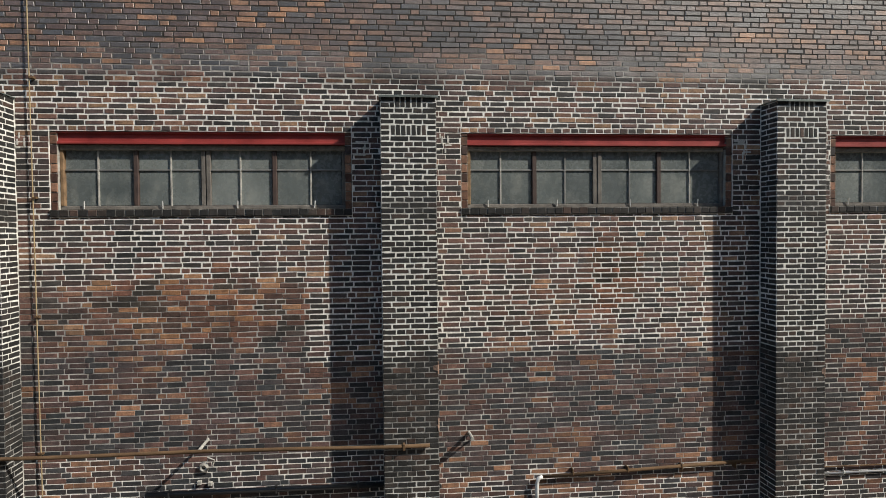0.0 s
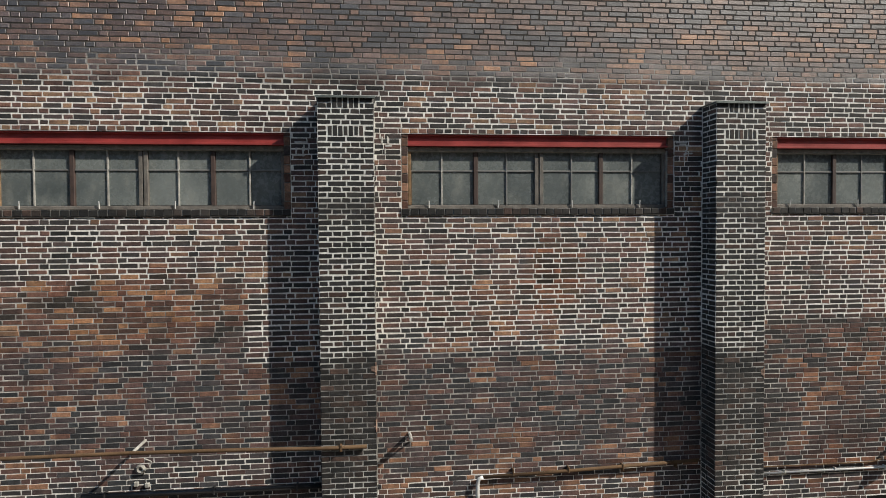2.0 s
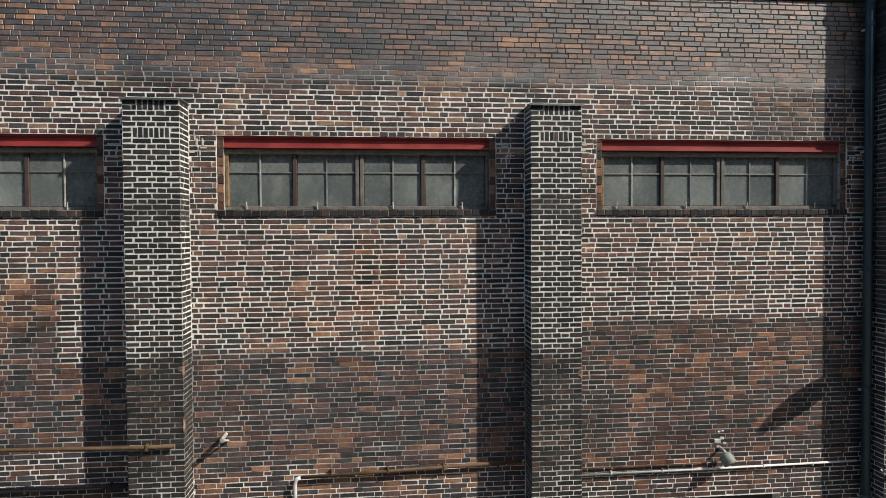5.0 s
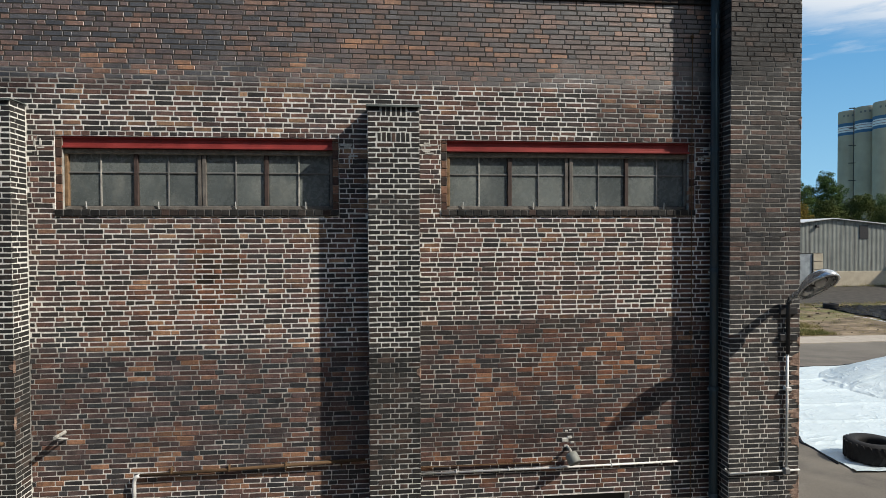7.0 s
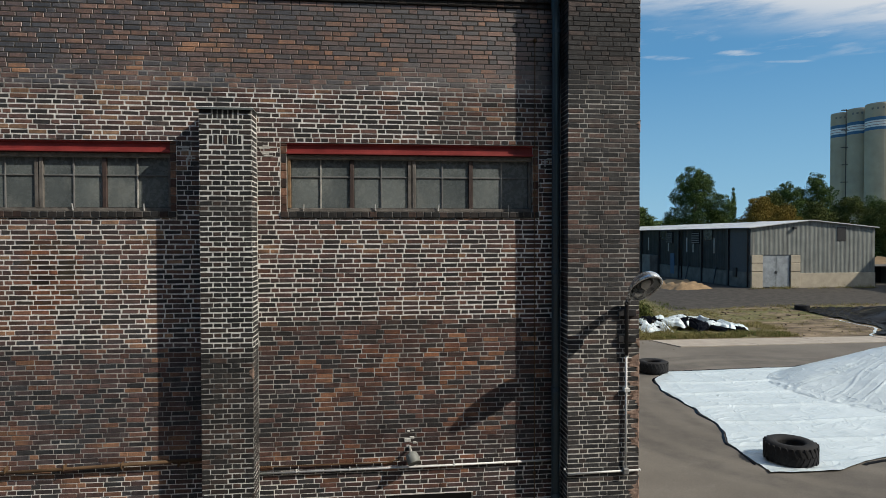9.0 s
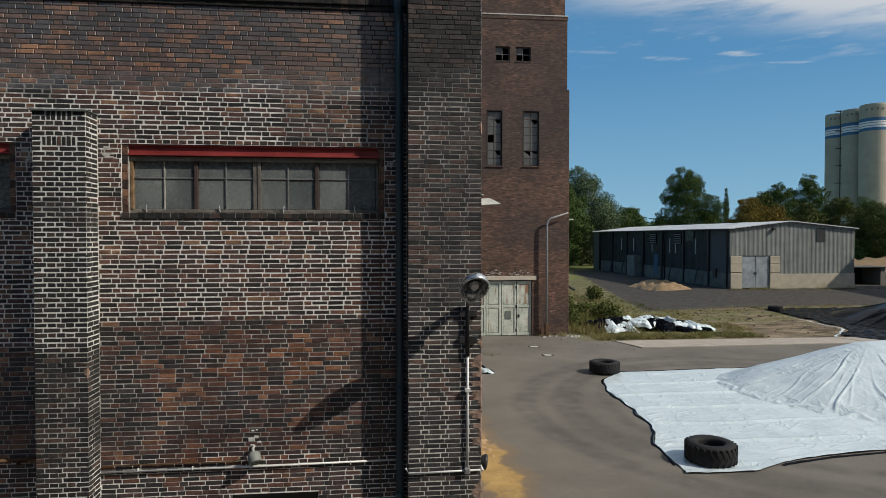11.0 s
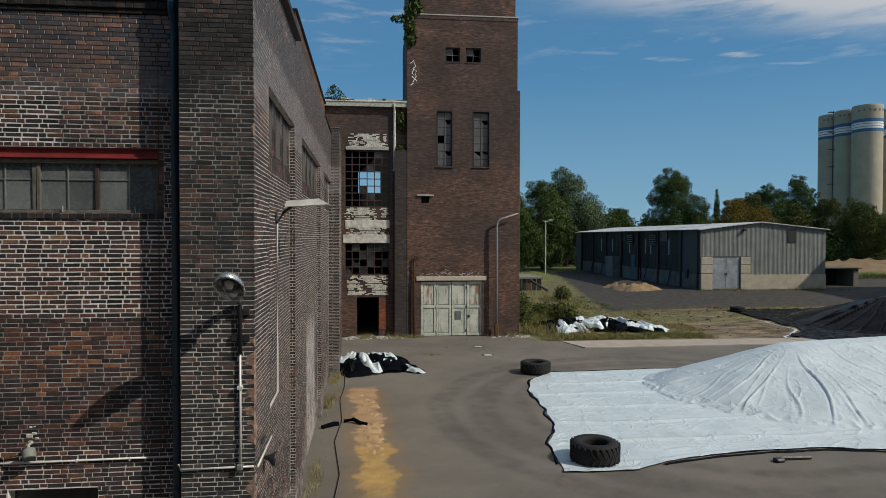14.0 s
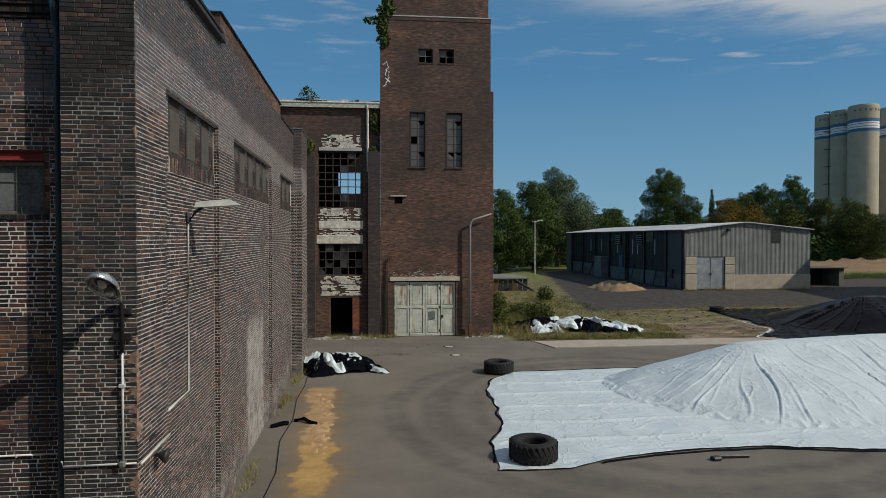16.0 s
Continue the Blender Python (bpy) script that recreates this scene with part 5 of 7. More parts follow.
for k in range(12):
    x = rng.uniform(-3, 2.5)
    part("roof_rubble", boxes((x, x + rng.uniform(0.2, 0.7), -0.25, 0.2, 16.3 + 0.002 * k, 16.35 + rng.uniform(0.02, 0.14)), bevel=0.01), M_peel if k % 2 else M_darkmetal, annex)

# ---- shed ----


def clad_material(name, lo, hi, streaks):
    k = Mat(name, 0.65)
    k.dull(0.15)
    base = k.ramp(k.noise(0.6, 5, 0.6), [(0.3, lo), (0.7, hi)])
    runs = k.noise(1.6, 5, 0.7, stretch=(3.5, 3.5, 0.12))
    return k.done(k.mix(k.ramp(runs, [(0.46, 0.0), (0.68, streaks)]), base, (0.09, 0.085, 0.08)))


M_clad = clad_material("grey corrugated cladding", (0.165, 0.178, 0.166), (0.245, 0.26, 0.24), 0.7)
# long-side cladding, darkened in colour to hold that side's shade
M_cladside = clad_material("shaded shed cladding", (0.018, 0.021, 0.02), (0.04, 0.044, 0.042), 0.6)
M_plinth = plain("cream base wall", (0.42, 0.37, 0.285), 0.9, 0, 0.2, 1.2)
M_steel = plain("grey steel door", (0.27, 0.3, 0.32), 0.5, 0.2, 0.35, 2)


def corrugated(u0, u1, top, bottom, axis="x", step=0.14, amp=0.035):
    """A corrugated sheet; top and bottom give its heights along u."""
    bm, cols, n = bmesh.new(), [], int((u1 - u0) / step)
    for i in range(n + 1):
        u = u0 + (u1 - u0) * i / n
        d = (0, -amp, -amp, 0)[i % 4]
        cols.append([bm.verts.new((u, d, z) if axis == "x" else (d, u, z)) for z in (bottom(u), top(u))])
    for m, q in zip(cols, cols[1:]):
        bm.faces.new((m[0], q[0], q[1], m[1]) if axis == "x" else (q[0], m[0], m[1], q[1]))
    return bm


shed = thing("warehouse_shed", "low warehouse with grey corrugated cladding and cream base wall", "building", (51.44, 60.3, 0.8))
W, L = 15.7, 47.0
ridge = lambda u: 7.12 + 0.86 * min(1, u / 7.4) if u < 7.4 else 7.98 - 0.8 * (u - 7.4) / 8.3
part("cladding", corrugated(0.0, W, lambda u: ridge(u) - 0.02, lambda u: 3.9 if u < 6.1 else 1.75), M_clad, shed)
part("base_wall", boxes((6.1, W, -0.12, 0.2, 0, 1.75), bevel=0.02), M_plinth, shed)
for a, b in ((0.0, 1.4), (4.9, 6.1)):
    for z0, z1 in ((0, 1.9), (1.96, 2.9), (2.96, 3.85)):
        part("pier_block", boxes((a, b, -0.2, 0.25, z0, z1), bevel=0.03), M_plinth, shed)
for a, b in ((1.45, 3.12), (3.18, 4.85)):
    d = part("door", boxes((a, b, -0.02, 0.06, 0.1, 3.85), bevel=0.01), M_steel, shed, "dented grey steel door leaf")
    part("handle", boxes((3.0, 3.06, -0.08, 0, 1.7, 2.0) if a < 2 else (3.22, 3.28, -0.08, 0, 1.7, 2.0)), M_darkmetal, d)
part("door_frame", boxes((1.38, 1.46, -0.06, 0.1, 0, 3.9), (4.84, 4.92, -0.06, 0.1, 0, 3.9), (1.38, 4.92, -0.06, 0.1, 3.84, 3.92)), M_darkmetal, shed)
wn = part("window", boxes((10.8, 11.9, -0.09, 0.05, 5.55, 7.15), bevel=0.01), M_darkmetal, shed)
part("lamp", boxes((5.1, 5.5, -0.4, -0.05, 6.9, 7.2), bevel=0.05), M_darkmetal, shed)
bm = bmesh.new()
for a, b, za, zb in ((-0.35, 7.4, 7.1, 8.02), (7.4, W + 0.3, 8.02, 7.16)):
    n = 24
    prev = None
    for i in range(n + 1):
        u = a + (b - a) * i / n
        z = za + (zb - za) * i / n + (0.03 if i % 2 else 0)
        row = [bm.verts.new((u, y, z)) for y in (-0.35, L + 0.3)] + [bm.verts.new((u, y, z - 0.09)) for y in (-0.35, L + 0.3)]
        if prev:
            bm.faces.new((prev[0], row[0], row[1], prev[1]))
            bm.faces.new((prev[2], prev[3], row[3], row[2]))
            bm.faces.new((prev[0], prev[2], row[2], row[0]))
        prev = row
bmesh.ops.recalc_face_normals(bm, faces=bm.faces)
part("roof", bm, plain("pale roof sheets", (0.55, 0.56, 0.55), 0.6, 0.1, 0.2, 0.8), shed)
# long side towards the tower, its shade worked into darker colours
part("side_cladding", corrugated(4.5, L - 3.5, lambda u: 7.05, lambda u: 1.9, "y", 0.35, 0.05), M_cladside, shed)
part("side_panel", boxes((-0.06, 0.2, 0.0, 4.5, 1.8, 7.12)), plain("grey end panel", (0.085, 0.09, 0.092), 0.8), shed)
part("side_panel", boxes((-0.06, 0.2, L - 3.5, L, 0, 7.12)), plain("grey end panel", (0.16, 0.165, 0.165), 0.7), shed)
part("side_base", boxes((-0.12, 0.2, 0.0, L - 3.5, 0, 1.85), bevel=0.02), plain("grimy shaded base wall", (0.14, 0.132, 0.115), 0.9, 0, 0.5, 0.9), shed)
for v in (4.5, 11.0, 17.5, 24.0, 30.5, 37.0, 43.3):
    part("post", boxes((-0.3, -0.05, v - 0.15, v + 0.15, 0, 7.05)), M_darkmetal, shed)
for v in (8.0, 13.5, 15.3, 21.0, 28.0, 33.0):
    part("light_strip", boxes((-0.09, 0.0, v - 0.12, v + 0.12, 3.9, 5.9)), M_concrete, shed)
for v in (9.5, 22.5):
    part("hatch", boxes((-0.14, 0.0, v - 1.1, v + 1.1, 5.6, 6.9)), M_oldglass, shed)
for v in (14.0, 27.0):
    part("strut", tube([(-0.9, v, 0.1), (-0.12, v + 0.6, 2.4)], 0.09, 6), M_darkmetal, shed)
for v in (12.6, 20.4):
    hatch = part("louvre_hatch", boxes((-0.2, -0.1, v - 1.0, v + 1.0, 5.1, 6.7)), M_dark, shed)
    for j in range(5):
        part("slat", boxes((-0.28, -0.2, v - 0.95, v + 0.95, 5.2 + 0.3 * j, 5.32 + 0.3 * j)), M_lead, hatch)
for v in (0.3, 16.6, 42.9):
    part("drainpipe", tube([(-0.43, v, 7.0), (-0.2, v, 6.7), (-0.2, v, 0.1)], 0.09, 7), M_darkmetal, shed, smooth=True)
for v in (6.5, 31.0, 36.0):
    part("strut", tube([(-1.0, v, 0.05), (-0.12, v + 0.9, 2.1)], 0.09, 6), M_darkmetal, shed)
part("junction_box", boxes((-0.3, -0.1, 2.6, 3.3, 1.2, 2.3), bevel=0.02), M_darkmetal, shed)
# porch and door colours are also lowered for the shade of this side
part("annex_box", boxes((-1.4, -0.1, 24.5, 27.5, 0, 3.2), bevel=0.03), plain("stained shaded porch wall", (0.17, 0.165, 0.15), 0.9, 0, 0.4, 0.8), shed)
part("blue_door", boxes((-0.13, 0, 19.0, 20.2, 0.6, 3.6)), plain("blue worn door", (0.05, 0.1, 0.16), 0.7), shed)
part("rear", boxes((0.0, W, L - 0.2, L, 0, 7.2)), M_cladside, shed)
part("rear", boxes((W - 0.2, W, 0.2, L, 0, 7.1)), M_clad, shed)
# roof sheets that let light through, gutter along the eaves
for v in (9.0, 20.0, 31.0):
    bm = bmesh.new()
    for a, b, za, zb in ((0.4, 7.2, 7.19, 8.0), (7.6, 15.2, 8.02, 7.24)):
        q = [bm.verts.new(c) for c in ((a, v, za + 0.06), (b, v, zb + 0.06), (b, v + 1.1, zb + 0.06), (a, v + 1.1, za + 0.06))]
        bm.faces.new(q)
    bmesh.ops.solidify(bm, geom=bm.faces[:], thickness=0.02)
    part("roof_light", bm, plain("milky roof sheet", (0.72, 0.74, 0.74), 0.4, 0, 0.1), shed, "milky translucent roof sheet")
part("gutter", boxes((-0.5, -0.36, -0.3, L, 6.96, 7.1), bevel=0.02), M_darkmetal, shed)
lean = thing("lean_to", "small open lean-to with a dark inside beside the warehouse", "shed", (68.6, 64.2, 0.8))
part("roof", boxes((-0.2, 6.3, -0.3, 3.4, 2.25, 2.36), bevel=0.03), plain("tarred roof", (0.1, 0.098, 0.09), 0.9, 0, 0.3, 1), lean)
part("side_wall", boxes((5.3, 6.0, 0, 3.2, 0, 2.25), bevel=0.02), plain("dirty lean-to wall", (0.17, 0.16, 0.14), 0.9), lean)
part("side_wall", boxes((-0.2, 0.1, 0, 3.2, 0, 2.25), bevel=0.02), M_concrete, lean)
# the shade under the roof is put in as a near-black wall
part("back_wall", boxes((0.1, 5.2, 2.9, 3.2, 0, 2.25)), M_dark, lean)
# a plain hall outside the view, whose eaves shade the warehouse's front
side_hall = tagged(part("wall_east", boxes((80, 96, 41, 54, 0, 16.6)), M_tower), "plain brick hall across the yard", "building", kind="structure")

# ---- yard ----
strip = tagged(new("pavement"), "cracked pale concrete slab strip along the yard", "pavement", kind="structure")
for i in range(9):
    a = 26.0 + i * 5.2
    bm = bmesh.new()
    v = [bm.verts.new(c) for c in ((a, 30.4 - 0.04 * i, -0.1), (a + 5.15, 30.36 - 0.04 * i, -0.1), (a + 5.9, 27.9 + 0.12 * i, -0.1), (a + 0.75, 27.8 + 0.12 * i, -0.1))]
    f = bm.faces.new(v)
    r = bmesh.ops.extrude_face_region(bm, geom=[f])
    for q in [e for e in r["geom"] if isinstance(e, bmesh.types.BMVert)]:
        q.co.z = 0.05 + rng.uniform(-0.008, 0.01)
    bmesh.ops.recalc_face_normals(bm, faces=bm.faces)
    part("slab", bm, M_slab, strip)

# sand spilled along the wall
def sand_material():
    k = Mat("spilled ochre sand", 0.95)
    n = k.noise(2.2, 6, 0.65)
    k.bump(k.noise(22, 5, 0.7), 0.5, 0.012)
    return k.done(k.ramp(n, [(0.3, (0.31, 0.2, 0.1)), (0.6, (0.44, 0.29, 0.15)), (0.8, (0.52, 0.36, 0.2))]))


M_sand = sand_material()


def heap(name, label, x0, x1, y0, y1, height, material, step=0.12, rag=1.0, seed=0.0, cut=0.012, slew=0.0):
    """A low spread of loose stuff with a ragged outline."""
    bm, vs = bmesh.new(), {}
    nx, ny = int((x1 - x0) / step), int((y1 - y0) / step)
    for i in range(nx + 1):
        for j in range(ny + 1):
            x, y = x0 + i * step, y0 + j * step
            u, v = 2 * (x - x0) / (x1 - x0) - 1, 2 * (y - y0) / (y1 - y0) - 1
            p = Vector((x * 0.9 + seed, y * 0.9, seed))
            e = 1 - (abs(u) ** 2.2 + abs(v) ** 4) + rag * 0.65 * noise.noise(p) + rag * 0.4 * noise.noise(p * 2.7)
            h = height * max(-0.3, min(1.0, e)) * (0.8 + 0.5 * noise.noise(p * 2.1)) + 0.02 * noise.noise(p * 6)
            vs[i, j] = (bm.verts.new((x + slew * (y - (y0 + y1) / 2), y, ground_z(x, y) + h)), h)
    for i in range(nx):
        for j in range(ny):
            q = [vs[i, j], vs[i + 1, j], vs[i + 1, j + 1], vs[i, j + 1]]
            if max(h for _, h in q) > cut:
                bm.faces.new([v for v, _ in q])
    for v in [v for v in bm.verts if not v.link_faces]:
        bm.verts.remove(v)
    for v in bm.verts:
        if v.is_boundary:
            v.co.z = ground_z(v.co.x, v.co.y) - 0.01
    return tagged(part(name, bm, material, smooth=True), label, "sand" if "sand" in name else "heap", kind="stuff" if name == "sand_spill" else "")


heap("sand_spill", "ochre sand spilled in a strip on the asphalt beside the wall", 13.1, 14.15, 8.6, 18.4, 0.035, M_sand, 0.06, 1.5, 3.1, 0.024, -0.06)
heap("sand_mound", "small tan sand heap beside the warehouse", 42.6, 47.6, 60.5, 70.0, 0.85, plain("tan gravel", (0.3, 0.205, 0.115), 0.95, 0, 0.25, 2, 0.5), 0.4, 0.5, 9.0, 0.05)
heap("sand_bank", "broad tan sand bank at the edge of the yard", 97.0, 170.0, 92.0, 126.0, 2.3, plain("tan bank", (0.23, 0.16, 0.09), 0.95, 0, 0.2, 0.5, 0.4), 1.5, 0.3, 2.0, 0.1)

# tyres
def tyre(x, y, z, r, w, turn=0.0, group="tyres"):
    t = thing("tyre", "large worn black tractor tyre lying flat", "tyre", (x, y, z), turn, group)
    prof = [(r * 0.52, 0.08 * w), (r * 0.62, 0.02 * w), (r * 0.85, 0.0), (r * 0.97, 0.1 * w), (r, 0.28 * w), (r, 0.72 * w), (r * 0.97, 0.9 * w), (r * 0.85, w), (r * 0.62, 0.98 * w), (r * 0.52, 0.92 * w), (r * 0.5, 0.8 * w), (r * 0.58, 0.5 * w), (r * 0.5, 0.2 * w), (r * 0.52, 0.08 * w)]
    part("carcass", lathe(prof, 40), M_rubber, t, smooth=True)
    for half, (za, zb) in enumerate(((0.08, 0.52), (0.48, 0.92))):
        for j in range(26):
            bm = bmesh.new()
            a0 = 2 * math.pi * (j + 0.5 * half) / 26
            pts = []
            for s in (0.0, 0.5, 1.0):
                a = a0 + (0.16 * s if half == 0 else -0.16 * s + 0.16)
                zz = (za + (zb - za) * s) * w
                pts.append((a, zz))
            rows = []
            for a, zz in pts:
                rows.append([bm.verts.new((q * math.cos(a + d), q * math.sin(a + d), zz)) for q, d in ((r * 0.97, -0.05), (r * 1.018, -0.035), (r * 1.018, 0.035), (r * 0.97, 0.05))])
            for m, q in zip(rows, rows[1:]):
                for i in range(3):
                    bm.faces.new((m[i], m[i + 1], q[i + 1], q[i]))
            bm.faces.new(rows[0])
            bm.faces.new(rows[-1])
            bmesh.ops.recalc_face_normals(bm, faces=bm.faces)
            part("lug", bm, M_rubber, t)
    return t


tyre(20.6, 8.4, 0.03, 0.75, 0.62, 10, "tyres on the tarpaulin")
tyre(21.9, 21.1, 0.03, 0.75, 0.58, 50, "tyres on the tarpaulin")
tyre(46.6, 44.4, 0.12, 0.62, 0.5, 0, "tyres on the tarpaulin")

# white tarpaulin over a heap
def tarp_material(name, lo, hi, rough):
    k = Mat(name, rough)
    grime = k.noise(0.7, 5, 0.6)
    crease = None
    for scale, stretch in ((0.55, (1.0, 1.6, 1.0)), (1.1, (1.7, 0.8, 1.0)), (2.3, (0.9, 1.3, 1.0))):
        c = k.ramp(k.noise(scale, 2, 0.5, stretch=stretch), [(0.455, 0.0), (0.5, 1.0), (0.545, 0.0)])
        patchy = k.ramp(k.noise(scale * 0.8, 2, stretch=(1.3, 1.1, 1.0)), [(0.45, 0.0), (0.62, 1.0)])
        c = k.math("MULTIPLY", k.math("MULTIPLY", c, patchy), 0.9 / scale ** 0.5)
        crease = c if crease is None else k.math("ADD", crease, c)
    k.bump(k.math("ADD", crease, k.math("MULTIPLY", k.noise(5, 5, 0.6), 0.4)), 0.34, 0.06)
    return k.done(k.ramp(grime, [(0.3, lo), (0.7, hi)]), k.ramp(k.noise(5), [(0.3, rough - 0.08), (0.7, rough + 0.12)]))


M_white = tarp_material("white tarpaulin", (0.48, 0.56, 0.59), (0.6, 0.68, 0.71), 0.36)


def black_material():
    k = Mat("black tarpaulin", 0.25)
    k.dull(0.05)
    k.b.inputs["IOR"].default_value = 1.27
    k.bump(k.math("ADD", k.noise(2.5, 4, 0.55), k.math("MULTIPLY", k.noise(9.0, 4, 0.6), 0.12)), 0.3, 0.05)
    return k.done(k.ramp(k.noise(0.9, 4), [(0.35, (0.0022, 0.0028, 0.0045)), (0.7, (0.005, 0.006, 0.009))]), k.ramp(k.noise(3), [(0.3, 0.07), (0.7, 0.17)]))


M_black = black_material()
LEFT = [(7.5, 19.4), (9.0, 19.5), (10.1, 19.6), (11.2, 20.1), (12.1, 20.4), (14.6, 20.6), (17.5, 20.7), (19.5, 21.3), (21.0, 22.6)]
LOW = [(19.0, 7.45), (21.5, 7.45), (22.8, 8.1), (24.5, 8.5), (26.5, 8.75), (28.5, 8.8), (31.4, 8.2), (36, 8.0), (62, 8.0)]
HIGH = [(20.0, 20.9), (23.0, 21.0), (26.0, 21.2), (29.8, 21.4), (33, 22.5), (38, 24.5), (62, 25.5)]


def along(table, v):
    xs_, ys_ = zip(*table)
    return float(np.interp(v, xs_, ys_))


def mound(x, y):
    """The heap under the tarpaulin."""
    dx, dy = (x - 33.2 if x < 33.2 else 0.0), y - 17.2
    d = math.hypot(dx, dy * (1.0 if dy < 0 else 1.5))
    k = 1 - d / 7.0
    if k <= 0:
        return 0.0, 0.0
    h = 2.15 * (k if k < 0.9 else 0.9 + (k - 0.9) * 0.5) + (0.25 * min(1.0, (x - 33.2) / 6) * min(1, k * 1.5) if x > 33.2 else 0)
    return h * smoothstep(0, 0.12, k) ** 0.5, k


def fold(a, start=0.78):
    """A thin ridge at each whole number of a."""
    f = abs((a % 1.0) - 0.5) * 2
    return max(0.0, (f - start) / (1 - start)) ** 1.3


bm, grid = bmesh.new(), []
NT, NS = 260, 700
for j in range(NT + 1):
    t = j / NT
    y_left = 7.45 + t * (20.9 - 7.45)
    x_left = along(LEFT, y_left) + 0.12 * noise.noise(Vector((y_left * 1.3, 1, 0)))
    row = []
    for i in range(NS + 1):
        s = i / NS
        x = x_left + (60 - x_left) * s ** 1.2
        y = along(LOW, x) + t * (along(HIGH, x) - along(LOW, x))
        h, k = mound(x, y)
        p = Vector((x, y, 0))
        wob = noise.noise(p * 0.35) * 0.8
        seam = 0.05 * fold(y / 2.1 + wob * 0.22 + 0.15) + 0.016 * fold(x / 3.1 + wob * 0.7 + noise.noise(p * 0.9) * 0.3)
        if k > 0:
            ang = math.atan2(y - 17.2, x - 33.2 if x < 33.2 else 0.01) * 4.6 + (x - 33.2) * (0.75 if x > 33.2 else 0.0) + 0.45 * noise.noise(p * 0.22)
            edge = min(1.0, (1 - k) * 2.4) * min(1.0, k * 6)
            sway = ang + 0.22 * math.sin((1 - k) * 6.0 + ang * 2.0)
            vary = max(0.3, 0.6 + 1.3 * noise.noise(Vector((math.floor(sway + 0.5) * 3.7, (1 - k) * 1.1, 2.0))))
            more = max(0.0, 0.45 + 1.6 * noise.noise(Vector((math.floor(ang * 2.3 + 0.8 + wob * 0.5) * 2.9, (1 - k) * 1.6, 5.0))))
            edge *= 0.4 if y > 17.2 else 1.0
            seam = 0.3 * seam + edge * (0.085 * vary * fold(sway, 0.89) - 0.03 * vary * fold(sway + 0.1, 0.86) + 0.055 * more * fold(ang * 2.3 + 0.3 + wob * 0.5, 0.86) + 0.1 * noise.noise(p * 0.45) + 0.02 * noise.noise(p * 1.4))
        toe = math.exp(-((k - 0.03) / 0.05) ** 2) if k > 0 else 0
        crumple = (0.008 + 0.085 * toe) * (1 - abs(noise.noise(p * 1.7)) * 2) + (0.008 + 0.02 * toe) * (1 - 2 * abs(noise.noise(p * 3.4)))
        rim = min(1.0, 8 * min(t, 1 - t)) * min(1.0, s * 60)
        z = 0.03 + h + seam * (0.25 + 0.75 * rim) + crumple * 0.7 * (0.4 + 0.6 * rim)
        if t < 0.02:
            z = 0.05 + 0.05 * abs(noise.noise(p * 1.2))
        row.append(bm.verts.new((x, y + (0.1 * noise.noise(p * 0.8) if t in (0, 1) else 0), max(0.015, z))))
    grid.append(row)
for j in range(NT):
    for i in range(NS):
        bm.faces.new((grid[j][i], grid[j][i + 1], grid[j + 1][i + 1], grid[j + 1][i]))
tarp = thing("white_tarpaulin", "large creased white plastic tarpaulin spread over a heap", "tarpaulin")
part("sheet", bm, M_white, tarp, smooth=True)


def black_edge(points, width, name="black_edge"):
    bm, prev = bmesh.new(), None
    pts = [Vector((*p, 0)) for p in points]
    for i, p in enumerate(pts):
        d = (pts[min(i + 1, len(pts) - 1)] - pts[max(i - 1, 0)]).normalized()
        nrm = Vector((-d.y, d.x, 0))
        w = width * (0.7 + 0.9 * abs(noise.noise(p * 1.9)))
        z = 0.03 + 0.05 * abs(noise.noise(p * 2.3))
        row = [bm.verts.new(p - nrm * w + Vector((0, 0, 0.008))), bm.verts.new(p + Vector((0, 0, z))), bm.verts.new(p + nrm * w * 0.5 + Vector((0, 0, 0.02)))]
        if prev:
            for a in range(2):
                bm.faces.new((prev[a], row[a], row[a + 1], prev[a + 1]))
        prev = row
    return bm


part("black_edge", black_edge([(x, along(LOW, x) - 0.12) for x in np.linspace(22.6, 60, 190)], 0.1), M_black, tarp, "black underside folded out along the rim", smooth=True)
part("black_edge", black_edge([(along(LEFT, y) - 0.05 + 0.05 * math.sin(y * 2.2) + 0.12 * noise.noise(Vector((y * 1.3, 1, 0))), y) for y in np.linspace(20.6, 8.2, 80)], 0.07), M_black, tarp, "black underside folded out along the rim", smooth=True)
part("black_edge", black_edge([(x, along(HIGH, x) + 0.12) for x in np.linspace(32, 22.5, 60)], 0.08), M_black, tarp, smooth=True)

# black tarpaulin on the far heap
bm, grid = bmesh.new(), []
NJ, NI = 170, 260
